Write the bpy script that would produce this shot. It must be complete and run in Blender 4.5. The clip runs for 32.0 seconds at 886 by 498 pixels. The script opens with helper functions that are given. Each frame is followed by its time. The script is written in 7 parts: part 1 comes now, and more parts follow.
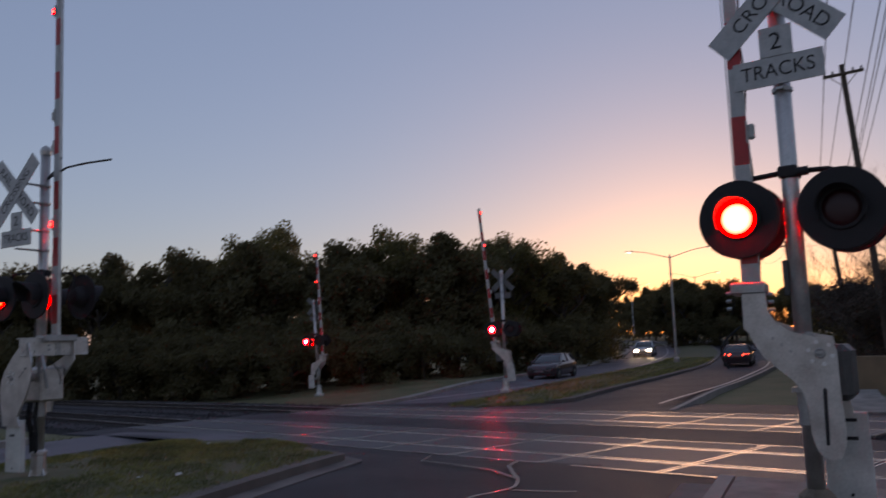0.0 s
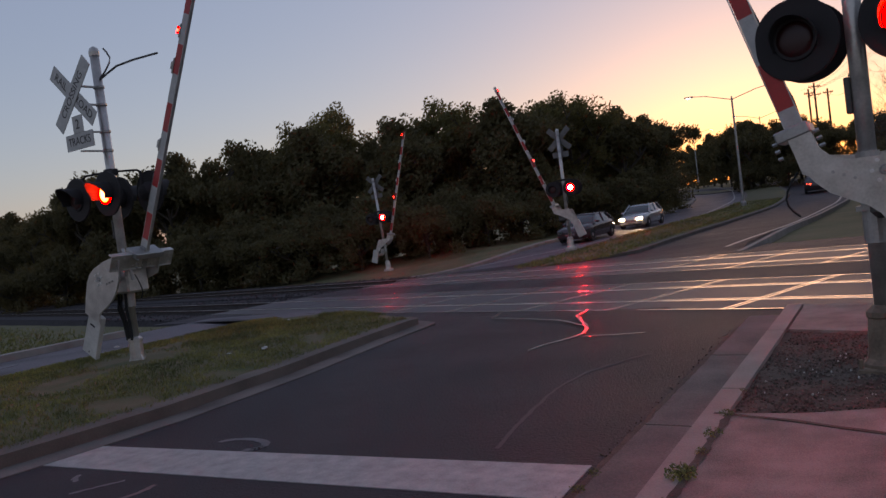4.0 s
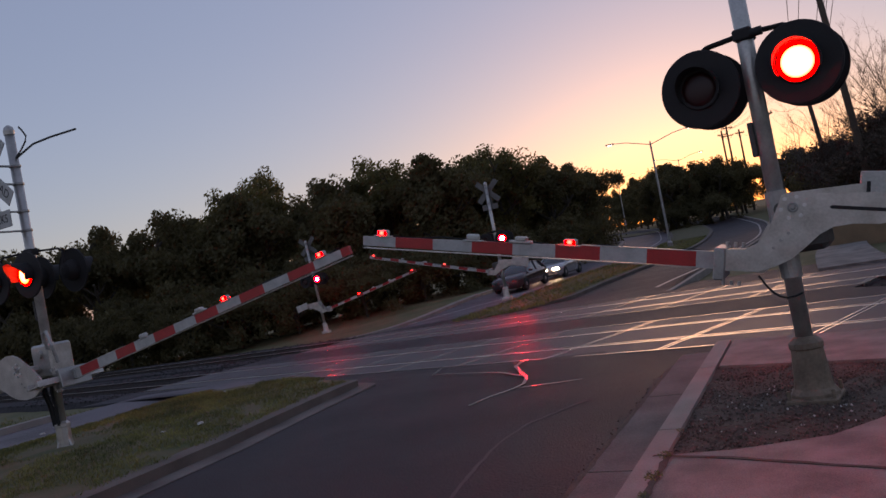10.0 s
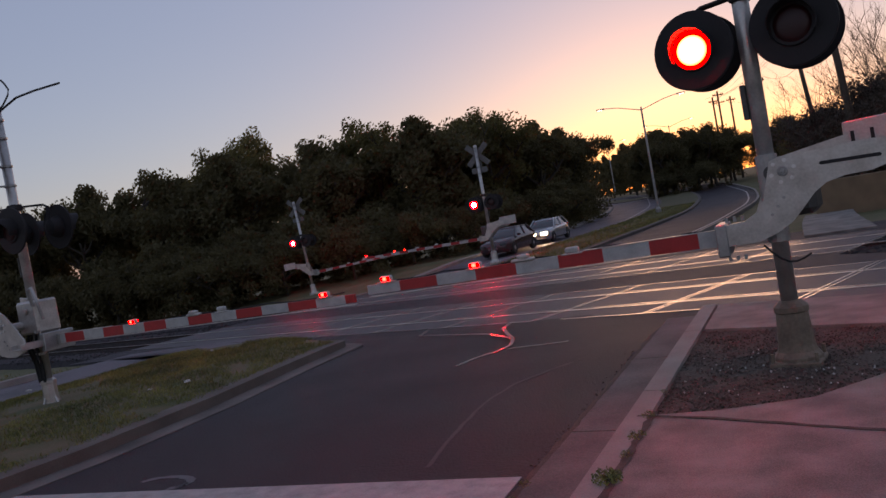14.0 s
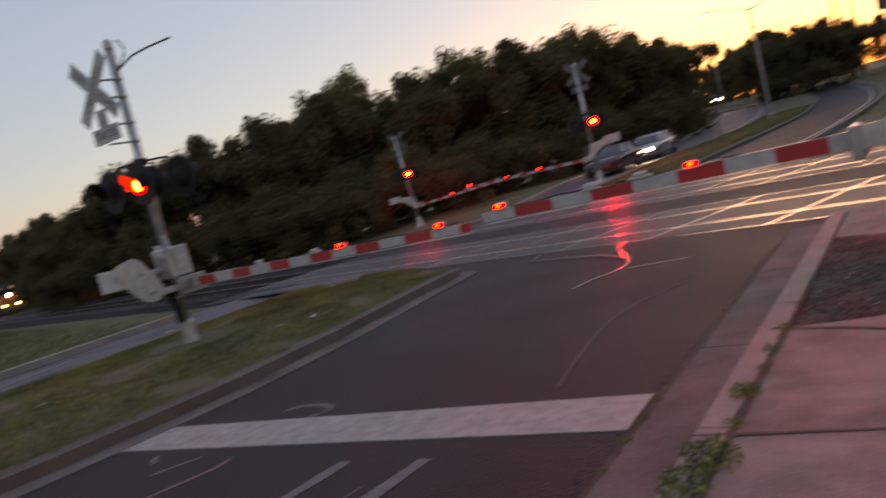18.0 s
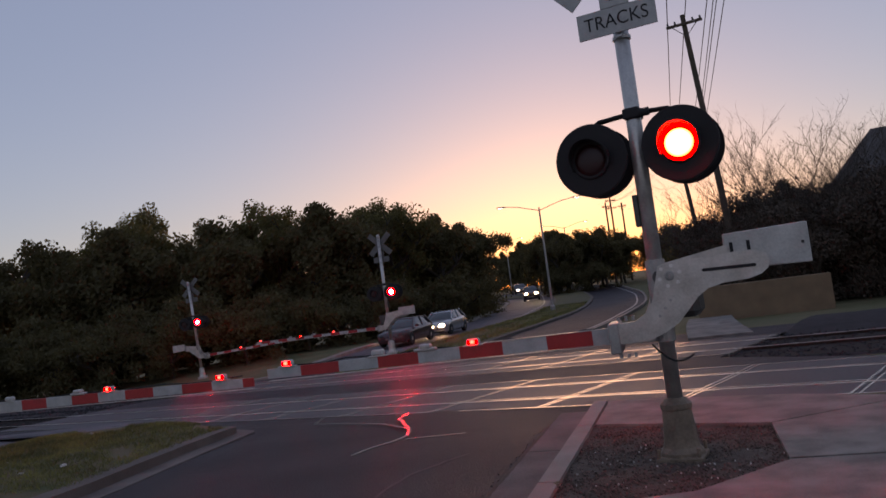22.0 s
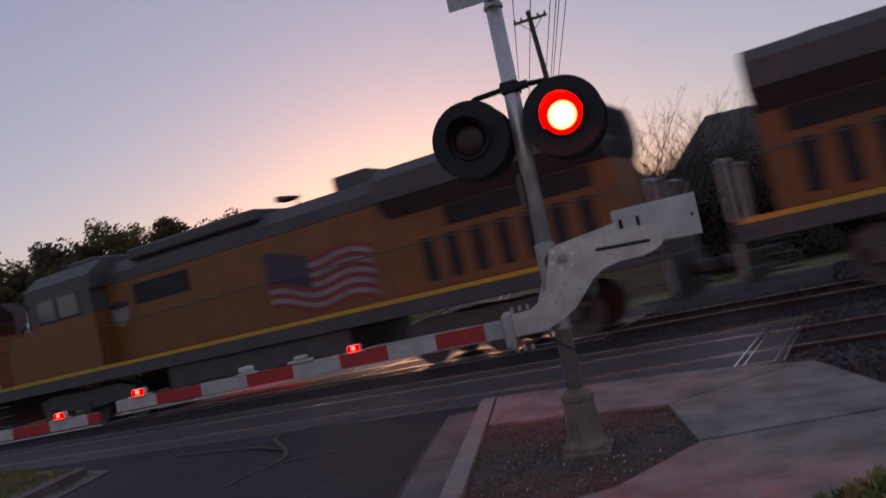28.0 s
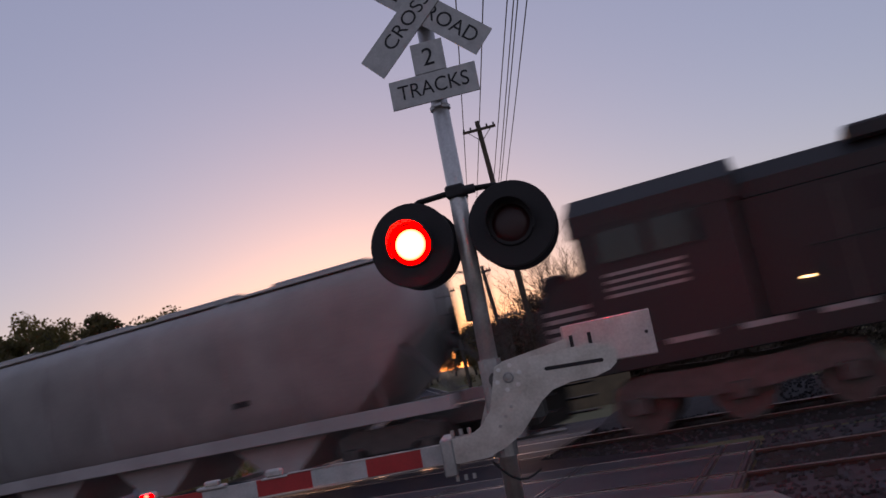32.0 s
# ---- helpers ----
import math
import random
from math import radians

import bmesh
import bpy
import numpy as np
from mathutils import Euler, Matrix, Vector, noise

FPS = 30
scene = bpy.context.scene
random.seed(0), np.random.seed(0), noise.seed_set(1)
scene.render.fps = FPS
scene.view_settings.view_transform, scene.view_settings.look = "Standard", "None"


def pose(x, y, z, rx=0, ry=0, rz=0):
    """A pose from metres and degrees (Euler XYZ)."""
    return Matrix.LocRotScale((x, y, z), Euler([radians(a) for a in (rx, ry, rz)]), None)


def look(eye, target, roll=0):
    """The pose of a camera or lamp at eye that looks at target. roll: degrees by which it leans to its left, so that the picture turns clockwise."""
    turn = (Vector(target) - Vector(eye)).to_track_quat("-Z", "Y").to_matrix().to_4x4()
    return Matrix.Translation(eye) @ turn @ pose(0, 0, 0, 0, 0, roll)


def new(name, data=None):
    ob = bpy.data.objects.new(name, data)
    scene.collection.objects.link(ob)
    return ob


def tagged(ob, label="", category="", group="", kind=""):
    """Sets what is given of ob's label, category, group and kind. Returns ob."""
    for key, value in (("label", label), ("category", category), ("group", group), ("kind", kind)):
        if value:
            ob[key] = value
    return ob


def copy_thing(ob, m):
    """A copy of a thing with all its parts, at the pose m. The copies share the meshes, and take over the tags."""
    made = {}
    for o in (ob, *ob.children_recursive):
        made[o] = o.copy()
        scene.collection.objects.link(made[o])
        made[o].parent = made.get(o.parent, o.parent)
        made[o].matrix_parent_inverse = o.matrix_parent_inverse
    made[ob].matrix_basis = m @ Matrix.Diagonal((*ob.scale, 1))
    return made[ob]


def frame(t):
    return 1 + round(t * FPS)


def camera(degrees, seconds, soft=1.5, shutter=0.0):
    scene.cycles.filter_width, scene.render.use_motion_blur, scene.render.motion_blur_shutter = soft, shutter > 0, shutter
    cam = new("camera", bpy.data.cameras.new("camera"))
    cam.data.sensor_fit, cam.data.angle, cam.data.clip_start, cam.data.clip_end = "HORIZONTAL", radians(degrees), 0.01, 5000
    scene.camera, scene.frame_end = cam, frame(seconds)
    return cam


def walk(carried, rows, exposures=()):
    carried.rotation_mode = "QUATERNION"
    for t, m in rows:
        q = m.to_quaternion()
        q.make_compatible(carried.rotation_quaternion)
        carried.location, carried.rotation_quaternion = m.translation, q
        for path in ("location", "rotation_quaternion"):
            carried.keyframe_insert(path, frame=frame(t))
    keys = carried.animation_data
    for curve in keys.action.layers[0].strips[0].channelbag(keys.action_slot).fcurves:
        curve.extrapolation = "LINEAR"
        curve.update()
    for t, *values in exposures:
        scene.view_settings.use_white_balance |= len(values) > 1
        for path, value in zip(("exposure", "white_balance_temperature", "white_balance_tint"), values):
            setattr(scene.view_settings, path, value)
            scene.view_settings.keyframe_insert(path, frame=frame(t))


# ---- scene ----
cam = camera(58.0, 32.0, shutter=0.5)
PATH = [
    (0, (0.74, -6.854, 1.681), (-0.256, -5.135, 1.915), -2.0),
    (0.5, (0.752, -6.86, 1.68), (-0.338, -5.19, 1.828), -1.9),
    (1, (0.82, -6.803, 1.637), (-0.284, -5.136, 1.689), -3.1),
    (1.5, (0.889, -6.862, 1.635), (-0.215, -5.194, 1.676), -4.7),
    (2, (0.894, -6.894, 1.615), (-0.239, -5.246, 1.656), -6.2),
    (2.5, (0.849, -6.939, 1.596), (-0.299, -5.302, 1.618), -5.5),
    (3, (0.852, -6.948, 1.614), (-0.285, -5.303, 1.621), -5.7),
    (3.5, (0.807, -6.909, 1.568), (-0.339, -5.271, 1.503), -7.5),
    (5.5, (0.816, -6.913, 1.552), (-0.347, -5.289, 1.455), -6.2),
    (6, (0.825, -6.939, 1.539), (-0.364, -5.338, 1.386), -7.8),
    (6.5, (0.83, -7.072, 1.563), (-0.482, -5.571, 1.4), -9.3),
    (7, (0.823, -6.975, 1.565), (-0.364, -5.369, 1.456), -9.3),
    (7.5, (0.858, -6.898, 1.614), (-0.046, -5.114, 1.639), -5.7),
    (8, (0.865, -6.884, 1.669), (0.033, -5.077, 1.88), -5.3),
    (8.5, (0.944, -7.004, 1.658), (0.137, -5.188, 1.885), -8.0),
    (9, (0.898, -6.84, 1.585), (0.101, -5.007, 1.67), -10.3),
    (9.5, (0.886, -6.871, 1.571), (-0.044, -5.101, 1.623), -10.5),
    (10, (0.86, -6.913, 1.589), (-0.139, -5.18, 1.626), -10.9),
    (10.5, (0.854, -6.911, 1.585), (-0.154, -5.184, 1.63), -10.4),
    (11, (0.862, -6.896, 1.572), (-0.144, -5.168, 1.588), -10.3),
    (11.5, (0.858, -6.88, 1.562), (-0.139, -5.146, 1.533), -10.7),
    (12, (0.853, -6.879, 1.574), (-0.129, -5.137, 1.533), -10.3),
    (12.5, (0.862, -6.873, 1.569), (-0.12, -5.131, 1.534), -10.7),
    (13, (0.853, -6.864, 1.566), (-0.13, -5.123, 1.519), -10.7),
    (13.5, (0.85, -6.878, 1.56), (-0.133, -5.137, 1.504), -10.3),
    (15.5, (0.814, -6.942, 1.553), (-0.302, -5.285, 1.461), -9.2),
    (16, (0.819, -7.086, 1.569), (-0.536, -5.617, 1.478), -10.1),
    (16.5, (0.707, -7.08, 1.572), (-0.96, -5.983, 1.452), -11.6),
    (17, (0.91, -7.135, 1.567), (-0.835, -6.166, 1.44), -13.3),
    (17.5, (0.785, -7.094, 1.613), (-0.786, -5.868, 1.445), -14.9),
    (18, (0.762, -6.981, 1.579), (-0.462, -5.409, 1.399), -14.3),
    (18.5, (0.765, -6.913, 1.544), (-0.217, -5.175, 1.425), -11.9),
    (19, (0.81, -6.943, 1.558), (-0.068, -5.148, 1.475), -10.9),
    (19.5, (0.843, -6.939, 1.558), (-0.026, -5.139, 1.484), -11.3),
    (20, (0.847, -6.916, 1.55), (-0.031, -5.122, 1.449), -11.0),
    (20.5, (0.838, -6.927, 1.542), (-0.018, -5.122, 1.449), -9.6),
    (21, (0.817, -7.009, 1.545), (-0.024, -5.194, 1.548), -8.0),
    (21.5, (0.811, -7.079, 1.553), (0.053, -5.234, 1.696), -6.7),
    (22, (0.852, -7.068, 1.556), (0.122, -5.211, 1.682), -7.5),
    (22.5, (0.909, -7.042, 1.577), (0.103, -5.212, 1.622), -10.4),
    (23, (0.954, -7.057, 1.573), (0.117, -5.24, 1.584), -12.5),
    (23.5, (0.98, -7.047, 1.57), (0.152, -5.226, 1.565), -13.2),
    (24, (0.975, -7.044, 1.567), (0.164, -5.215, 1.557), -13.7),
    (24.5, (0.916, -7.064, 1.571), (0.154, -5.215, 1.561), -12.8),
    (26.5, (0.668, -7.126, 1.559), (0.038, -5.23, 1.656), -12.0),
    (27, (0.641, -7.029, 1.505), (0.095, -5.107, 1.584), -12.2),
    (27.5, (0.616, -6.702, 1.511), (0.207, -4.744, 1.531), -13.9),
    (28, (0.507, -6.443, 1.528), (0.104, -4.486, 1.607), -11.9),
    (28.5, (0.304, -6.34, 1.581), (0.031, -4.366, 1.752), -9.7),
    (29, (0.2, -6.232, 1.573), (-0.016, -4.254, 1.771), -11.1),
    (29.5, (0.268, -6.169, 1.583), (0.053, -4.188, 1.76), -12.0),
    (30, (0.418, -6.095, 1.575), (0.226, -4.111, 1.733), -12.6),
    (30.5, (0.497, -6.102, 1.588), (0.292, -4.121, 1.766), -12.6),
    (31, (0.539, -6.102, 1.596), (0.305, -4.134, 1.862), -12.8),
    (31.5, (0.522, -6.028, 1.598), (0.271, -4.068, 1.908), -13.4),
    (32, (0.479, -5.933, 1.611), (0.26, -3.969, 1.917), -10.7),
]
EXPOSURES = [(0, 1.4, 8000, 25), (3.5, 1.52, 8500, 26), (5.5, 1.78, 9400, 26), (6.5, 1.93, 9800, 26), (7, 1.93, 9800, 27), (8, 1.47, 9300, 29), (10, 1.5, 8400, 29), (15, 1.57, 8800, 29), (16, 1.83, 9700, 25), (17, 2.25, 10600, 22), (18.2, 2.0, 10400, 25), (20, 1.7, 9500, 29), (21.5, 1.52, 8700, 29), (25, 1.52, 8600, 31), (28, 1.58, 9200, 35), (32, 1.57, 9000, 37)]
walk(cam, [(t, look(eye, target, roll)) for t, eye, target, roll in PATH], EXPOSURES)

# ---- plan ----
# origin: foot of the near signal mast; +y along the road, +x to the right, z = 0 at the pavement
TRACK_TURN = -17.0                      # the tracks run 17 degrees clockwise of +x
TA = radians(TRACK_TURN)
TD = Vector((math.cos(TA), math.sin(TA), 0))    # the way the train goes
TN = Vector((-math.sin(TA), math.cos(TA), 0))
ROAD_Z = -0.14
SUN_AZ = 13.0                           # degrees left of +y

CX = [(-40, -5.6), (-10, -8.3), (0, -9.75), (8, -10.9), (17, -11.9), (23, -12.4), (32, -12.6), (52, -13.8), (72, -16.9), (94, -23.0), (108, -29.5), (140, -50.0), (170, -78.0)]
HZ = [(-60, 0.0), (5, 0.0), (14, -0.1), (28, -0.42), (50, -0.42), (75, 0.0), (105, 1.2), (150, 3.0), (220, 4.5), (2000, 9.0)]


def centre(y):
    """x of the median's middle line at y."""
    ys = np.array([p[0] for p in CX], float)
    xs = np.array([p[1] for p in CX], float)
    w = np.linspace(-6, 6, 9)
    return float(np.mean(np.interp(y + w, ys, xs)))


def rise(y):
    """height of the land at y: it dips a little behind the crossing, then climbs."""
    w = np.linspace(-5, 5, 7)
    return float(np.mean(np.interp(y + w, [p[0] for p in HZ], [p[1] for p in HZ])))


def track_xy(s, off):
    """a place s metres along the tracks and off metres across them."""
    p = TD * s + TN * off
    return p.x, p.y


TRACK_1, TRACK_2 = 4.95, 10.2          # middle lines of the near and the far track, across
GRADE = 0.02                            # the railway climbs to the right
GRADE_TILT = -math.degrees(math.atan(GRADE))


def smooth(a, b, v):
    k = min(1.0, max(0.0, (v - a) / (b - a)))
    return k * k * (3 - 2 * k)


def lie(x, y):
    """how far the land is lifted or lowered at (x, y) to follow the railway's grade."""
    s, o = TD.x * x + TD.y * y, TN.x * x + TN.y * y
    band = smooth(0.9, 3.2, o) * (1 - smooth(12.5, 24.0, o))
    return GRADE * (max(-260.0, min(60.0, s)) + 1.0) * max(band, smooth(8, 26, -s) * (1 - smooth(15, 26, o) * (1 - smooth(40, 70, -s))))


def settle(ob):
    """lowers or lifts a ground mesh's vertices by the lie of the land."""
    for v in ob.data.vertices:
        v.co.z += lie(v.co.x, v.co.y)
    return ob

# ---- world and sun ----
world = bpy.data.worlds.new("dusk")
scene.world = world
world.use_nodes = True
wn = world.node_tree.nodes
sky = wn.new("ShaderNodeTexSky")
sky.sky_type = "NISHITA"
sky.sun_disc = False
sky.sun_elevation = radians(1.4)
sky.sun_rotation = radians(-SUN_AZ)
sky.altitude = 150
sky.air_density = 1.0
sky.dust_density = 0.65
sky.ozone_density = 2.4
wn["Background"].inputs["Strength"].default_value = 0.069
world.node_tree.links.new(sky.outputs[0], wn["Background"].inputs[0])
# thin even haze over the whole sky
haze = wn.new("ShaderNodeBackground")
haze.inputs["Color"].default_value = (0.044, 0.069, 0.12, 1)
haze.inputs["Strength"].default_value = 1.0
both = wn.new("ShaderNodeAddShader")
world.node_tree.links.new(wn["Background"].outputs[0], both.inputs[0])
world.node_tree.links.new(haze.outputs[0], both.inputs[1])
world.node_tree.links.new(both.outputs[0], wn["World Output"].inputs[0])
sun_data = bpy.data.lights.new("sun", "SUN")
sun_data.energy = 0.12
sun_data.angle = radians(20)
sun_data.color = (1.0, 0.62, 0.38)
sun = new("sun", sun_data)
az = radians(90 + SUN_AZ)
sun.matrix_world = look((0, 0, 30), Vector((0, 0, 30)) - Vector((math.cos(az), math.sin(az), math.tan(radians(2.5)))))

# ---- materials ----
def mat(name, base, rough=0.7, metal=0.0, vary=0.25, scale=6.0, fine=60.0, bump=0.15, second=None, per_object=0.0, emit=None, power=0.0, island=0.0, spec=0.5, grain=0.45, tight=1.0):
    """A surface with stains at one scale and grain at another, in object space."""
    m = bpy.data.materials.new(name)
    m.use_nodes = True
    nt = m.node_tree
    b = nt.nodes["Principled BSDF"]
    b.inputs["Roughness"].default_value = rough
    b.inputs["Metallic"].default_value = metal
    b.inputs["Specular IOR Level"].default_value = spec
    co = nt.nodes.new("ShaderNodeTexCoord")
    n1 = nt.nodes.new("ShaderNodeTexNoise")
    n1.inputs["Scale"].default_value = scale
    n1.inputs["Detail"].default_value = 6
    n2 = nt.nodes.new("ShaderNodeTexNoise")
    n2.inputs["Scale"].default_value = fine
    n2.inputs["Detail"].default_value = 3
    for n in (n1, n2):
        nt.links.new(co.outputs["Object"], n.inputs["Vector"])
    add = nt.nodes.new("ShaderNodeMath")
    add.operation = "MULTIPLY_ADD"
    nt.links.new(n2.outputs["Fac"], add.inputs[0])
    add.inputs[1].default_value = grain
    nt.links.new(n1.outputs["Fac"], add.inputs[2])
    ramp = nt.nodes.new("ShaderNodeValToRGB")
    middle, half = 0.5 + grain * 0.5, (0.19 + 0.18 * grain) * tight
    ramp.color_ramp.elements[0].position = middle - half
    ramp.color_ramp.elements[1].position = middle + half
    lo = second or tuple(c * (1 - vary) for c in base)
    ramp.color_ramp.elements[0].color = (*lo, 1)
    ramp.color_ramp.elements[1].color = (*(min(1, c * (1 + vary * 0.6)) for c in base), 1)
    nt.links.new(add.outputs[0], ramp.inputs[0])
    out = ramp.outputs[0]
    if per_object or island:
        src = nt.nodes.new("ShaderNodeObjectInfo") if per_object else nt.nodes.new("ShaderNodeNewGeometry")
        mul = nt.nodes.new("ShaderNodeMath")
        mul.operation = "MULTIPLY_ADD"
        nt.links.new(src.outputs["Random"] if per_object else src.outputs["Random Per Island"], mul.inputs[0])
        mul.inputs[1].default_value = per_object or island
        mul.inputs[2].default_value = 1 - (per_object or island) / 2
        hsv = nt.nodes.new("ShaderNodeHueSaturation")
        nt.links.new(mul.outputs[0], hsv.inputs["Value"])
        nt.links.new(out, hsv.inputs["Color"])
        out = hsv.outputs[0]
    nt.links.new(out, b.inputs["Base Color"])
    if bump:
        bp = nt.nodes.new("ShaderNodeBump")
        bp.inputs["Strength"].default_value = bump
        bp.inputs["Distance"].default_value = 0.02
        nt.links.new(add.outputs[0], bp.inputs["Height"])
        nt.links.new(bp.outputs[0], b.inputs["Normal"])
    rr = nt.nodes.new("ShaderNodeMapRange")
    rr.inputs["To Min"].default_value = max(0.03, rough - 0.12)
    rr.inputs["To Max"].default_value = min(1, rough + 0.12)
    nt.links.new(n1.outputs["Fac"], rr.inputs["Value"])
    nt.links.new(rr.outputs[0], b.inputs["Roughness"])
    if emit:
        b.inputs["Emission Color"].default_value = (*emit, 1)
        b.inputs["Emission Strength"].default_value = power
    return m


ASPHALT = mat("asphalt", (0.128, 0.097, 0.12), 0.62, vary=0.75, tight=0.55, scale=0.6, fine=48, bump=0.55, spec=0.22, grain=1.6)
ASPHALT_OLD = mat("worn_asphalt", (0.108, 0.09, 0.1), 0.66, vary=0.65, tight=0.6, scale=0.6, fine=48, bump=0.45, spec=0.35, grain=0.9)
TAR = mat("tar", (0.09, 0.077, 0.081), 0.68, spec=0.25, vary=0.2, scale=8, fine=60, bump=0.05)
CONCRETE = mat("concrete", (0.23, 0.205, 0.18), 0.8, vary=0.45, tight=0.6, scale=2.4, fine=110, bump=0.3, per_object=0.15, grain=0.6)
PEBBLE = mat("soil_pebble", (0.135, 0.098, 0.08), 0.85, vary=0.4, scale=9, fine=60, bump=0.2, island=0.9)
CONCRETE_OLD = mat("worn_concrete", (0.3, 0.26, 0.23), 0.8, vary=0.35, scale=1.7, fine=80, bump=0.35)
# median kerb: the shade of its face is mixed into this dark colour
KERB_DARK = mat("shade_toned_kerb", (0.145, 0.112, 0.094), 0.85, vary=0.4, scale=1.7, fine=70, bump=0.35)
GUTTER = mat("gutter_concrete", (0.165, 0.135, 0.122), 0.85, vary=0.45, tight=0.7, scale=1.3, fine=70, bump=0.35)
PANEL = mat("crossing_panel", (0.066, 0.055, 0.06), 0.54, vary=0.5, scale=2.5, fine=80, bump=0.25, per_object=0.25, spec=0.24, grain=0.8)
ROAD_PAINT = mat("road_paint", (0.38, 0.355, 0.345), 0.55, vary=0.35, scale=7, fine=70, bump=0.2, second=(0.22, 0.21, 0.2))
GRASS_SOIL = mat("grass_soil", (0.13, 0.095, 0.055), 0.95, vary=0.4, scale=2.2, fine=50, bump=0.6, second=(0.07, 0.08, 0.024), tight=0.7)
GRASS = mat("grass", (0.225, 0.2, 0.056), 0.8, vary=0.4, scale=0.95, fine=7, bump=0, second=(0.085, 0.096, 0.028), island=0.8, tight=0.6)
LAND = mat("land", (0.15, 0.115, 0.06), 0.95, vary=0.5, scale=0.5, fine=9, bump=0.5, second=(0.07, 0.085, 0.025))
SOIL = mat("dark_soil", (0.095, 0.068, 0.053), 0.95, vary=0.45, scale=5, fine=60, bump=0.8)
BALLAST = mat("ballast", (0.058, 0.052, 0.055), 0.9, spec=0.2, vary=0.4, scale=3, fine=30, bump=0.9, island=0.7)
TIE = mat("timber_tie", (0.036, 0.028, 0.024), 0.9, spec=0.2, vary=0.4, scale=4, fine=40, bump=0.5, per_object=0.3)
RAIL = mat("rail_steel", (0.6, 0.57, 0.55), 0.34, 1.0, vary=0.3, scale=2, fine=40, bump=0)
RAIL_SIDE = mat("rusted_rail", (0.07, 0.045, 0.035), 0.75, 0.4, vary=0.4, scale=4, fine=50, bump=0.3)
EDGE_STEEL = mat("worn_edge_steel", (0.85, 0.81, 0.77), 0.25, 1.0, vary=0.2, scale=4, fine=60, bump=0)
for link in [k for k in EDGE_STEEL.node_tree.links if k.to_socket.name == "Roughness"]:
    EDGE_STEEL.node_tree.links.remove(link)      # evenly polished by the tyres
SEAL = mat("crack_sealant", (0.1, 0.092, 0.094), 0.2, vary=0.2, scale=8, fine=60, bump=0.05, spec=1.0)
WORN_WHITE = mat("worn_white_paint", (0.158, 0.144, 0.152), 0.6, vary=0.4, scale=9, fine=70, bump=0.2, second=(0.098, 0.082, 0.094))
WORN_PINK = mat("worn_pink_paint", (0.22, 0.1, 0.1), 0.6, vary=0.4, scale=9, fine=70, bump=0.2, second=(0.08, 0.07, 0.07))
GALV = mat("galvanised_steel", (0.40, 0.39, 0.38), 0.42, 0.75, vary=0.25, scale=5, fine=40, bump=0.08)
BOLT = mat("zinc_bolt", (0.72, 0.7, 0.67), 0.4, 0.15, vary=0.2, scale=20, fine=60, bump=0)
SILVER = mat("aluminium_paint", (0.56, 0.53, 0.5), 0.38, 0.7, vary=0.3, scale=6, fine=50, bump=0.1)
DIRTY_BASE = mat("dirty_cast_base", (0.25, 0.18, 0.13), 0.65, 0.3, vary=0.5, scale=6, fine=40, bump=0.3)
WHITE = mat("white_paint", (0.54, 0.52, 0.48), 0.5, vary=0.35, scale=3.5, fine=50, bump=0.08)
RED = mat("red_sheeting", (0.5, 0.03, 0.03), 0.4, vary=0.2, scale=9, fine=60, bump=0.05)
WHITE_SHEET = mat("white_sheeting", (0.46, 0.45, 0.43), 0.4, vary=0.25, scale=9, fine=60, bump=0.05)
BLACK = mat("black_paint", (0.02, 0.016, 0.017), 0.75, vary=0.4, scale=7, fine=60, bump=0.1)
RUBBER = mat("rubber", (0.02, 0.02, 0.02), 0.85, vary=0.3, scale=20, fine=90, bump=0.2)
STEEL = mat("dark_steel", (0.11, 0.105, 0.10), 0.55, 0.6, vary=0.35, scale=6, fine=50, bump=0.2)
GLASS_DARK = mat("dark_glass", (0.015, 0.017, 0.02), 0.06, vary=0.1, scale=2, fine=10, bump=0)
RED_LENS = mat("unlit_red_lens", (0.035, 0.004, 0.004), 0.45, vary=0.1, scale=4, fine=40, bump=0.1)


def lamp_mat(name, r_core, r_edge, core, core_power, rim, rim_power):
    """A lamp that is white-hot in its middle and deep red towards its rim."""
    m = bpy.data.materials.new(name)
    m.use_nodes = True
    nt = m.node_tree
    b = nt.nodes["Principled BSDF"]
    b.inputs["Base Color"].default_value = (0.3, 0.01, 0.01, 1)
    b.inputs["Roughness"].default_value = 0.3
    co = nt.nodes.new("ShaderNodeTexCoord")
    flat = nt.nodes.new("ShaderNodeVectorMath")
    flat.operation = "MULTIPLY"
    flat.inputs[1].default_value = (1, 0, 1)
    ln = nt.nodes.new("ShaderNodeVectorMath")
    ln.operation = "LENGTH"
    mp = nt.nodes.new("ShaderNodeMapRange")
    mp.inputs["From Min"].default_value = r_core
    mp.inputs["From Max"].default_value = r_edge
    ramp = nt.nodes.new("ShaderNodeMix")
    ramp.data_type = "RGBA"
    ramp.inputs[6].default_value = (*[c * core_power for c in core], 1)
    ramp.inputs[7].default_value = (*[c * rim_power for c in rim], 1)
    nt.links.new(co.outputs["Object"], flat.inputs[0])
    nt.links.new(flat.outputs[0], ln.inputs[0])
    nt.links.new(ln.outputs["Value"], mp.inputs["Value"])
    nt.links.new(mp.outputs[0], ramp.inputs[0])
    nt.links.new(ramp.outputs[2], b.inputs["Emission Color"])
    b.inputs["Emission Strength"].default_value = 1.0
    return m


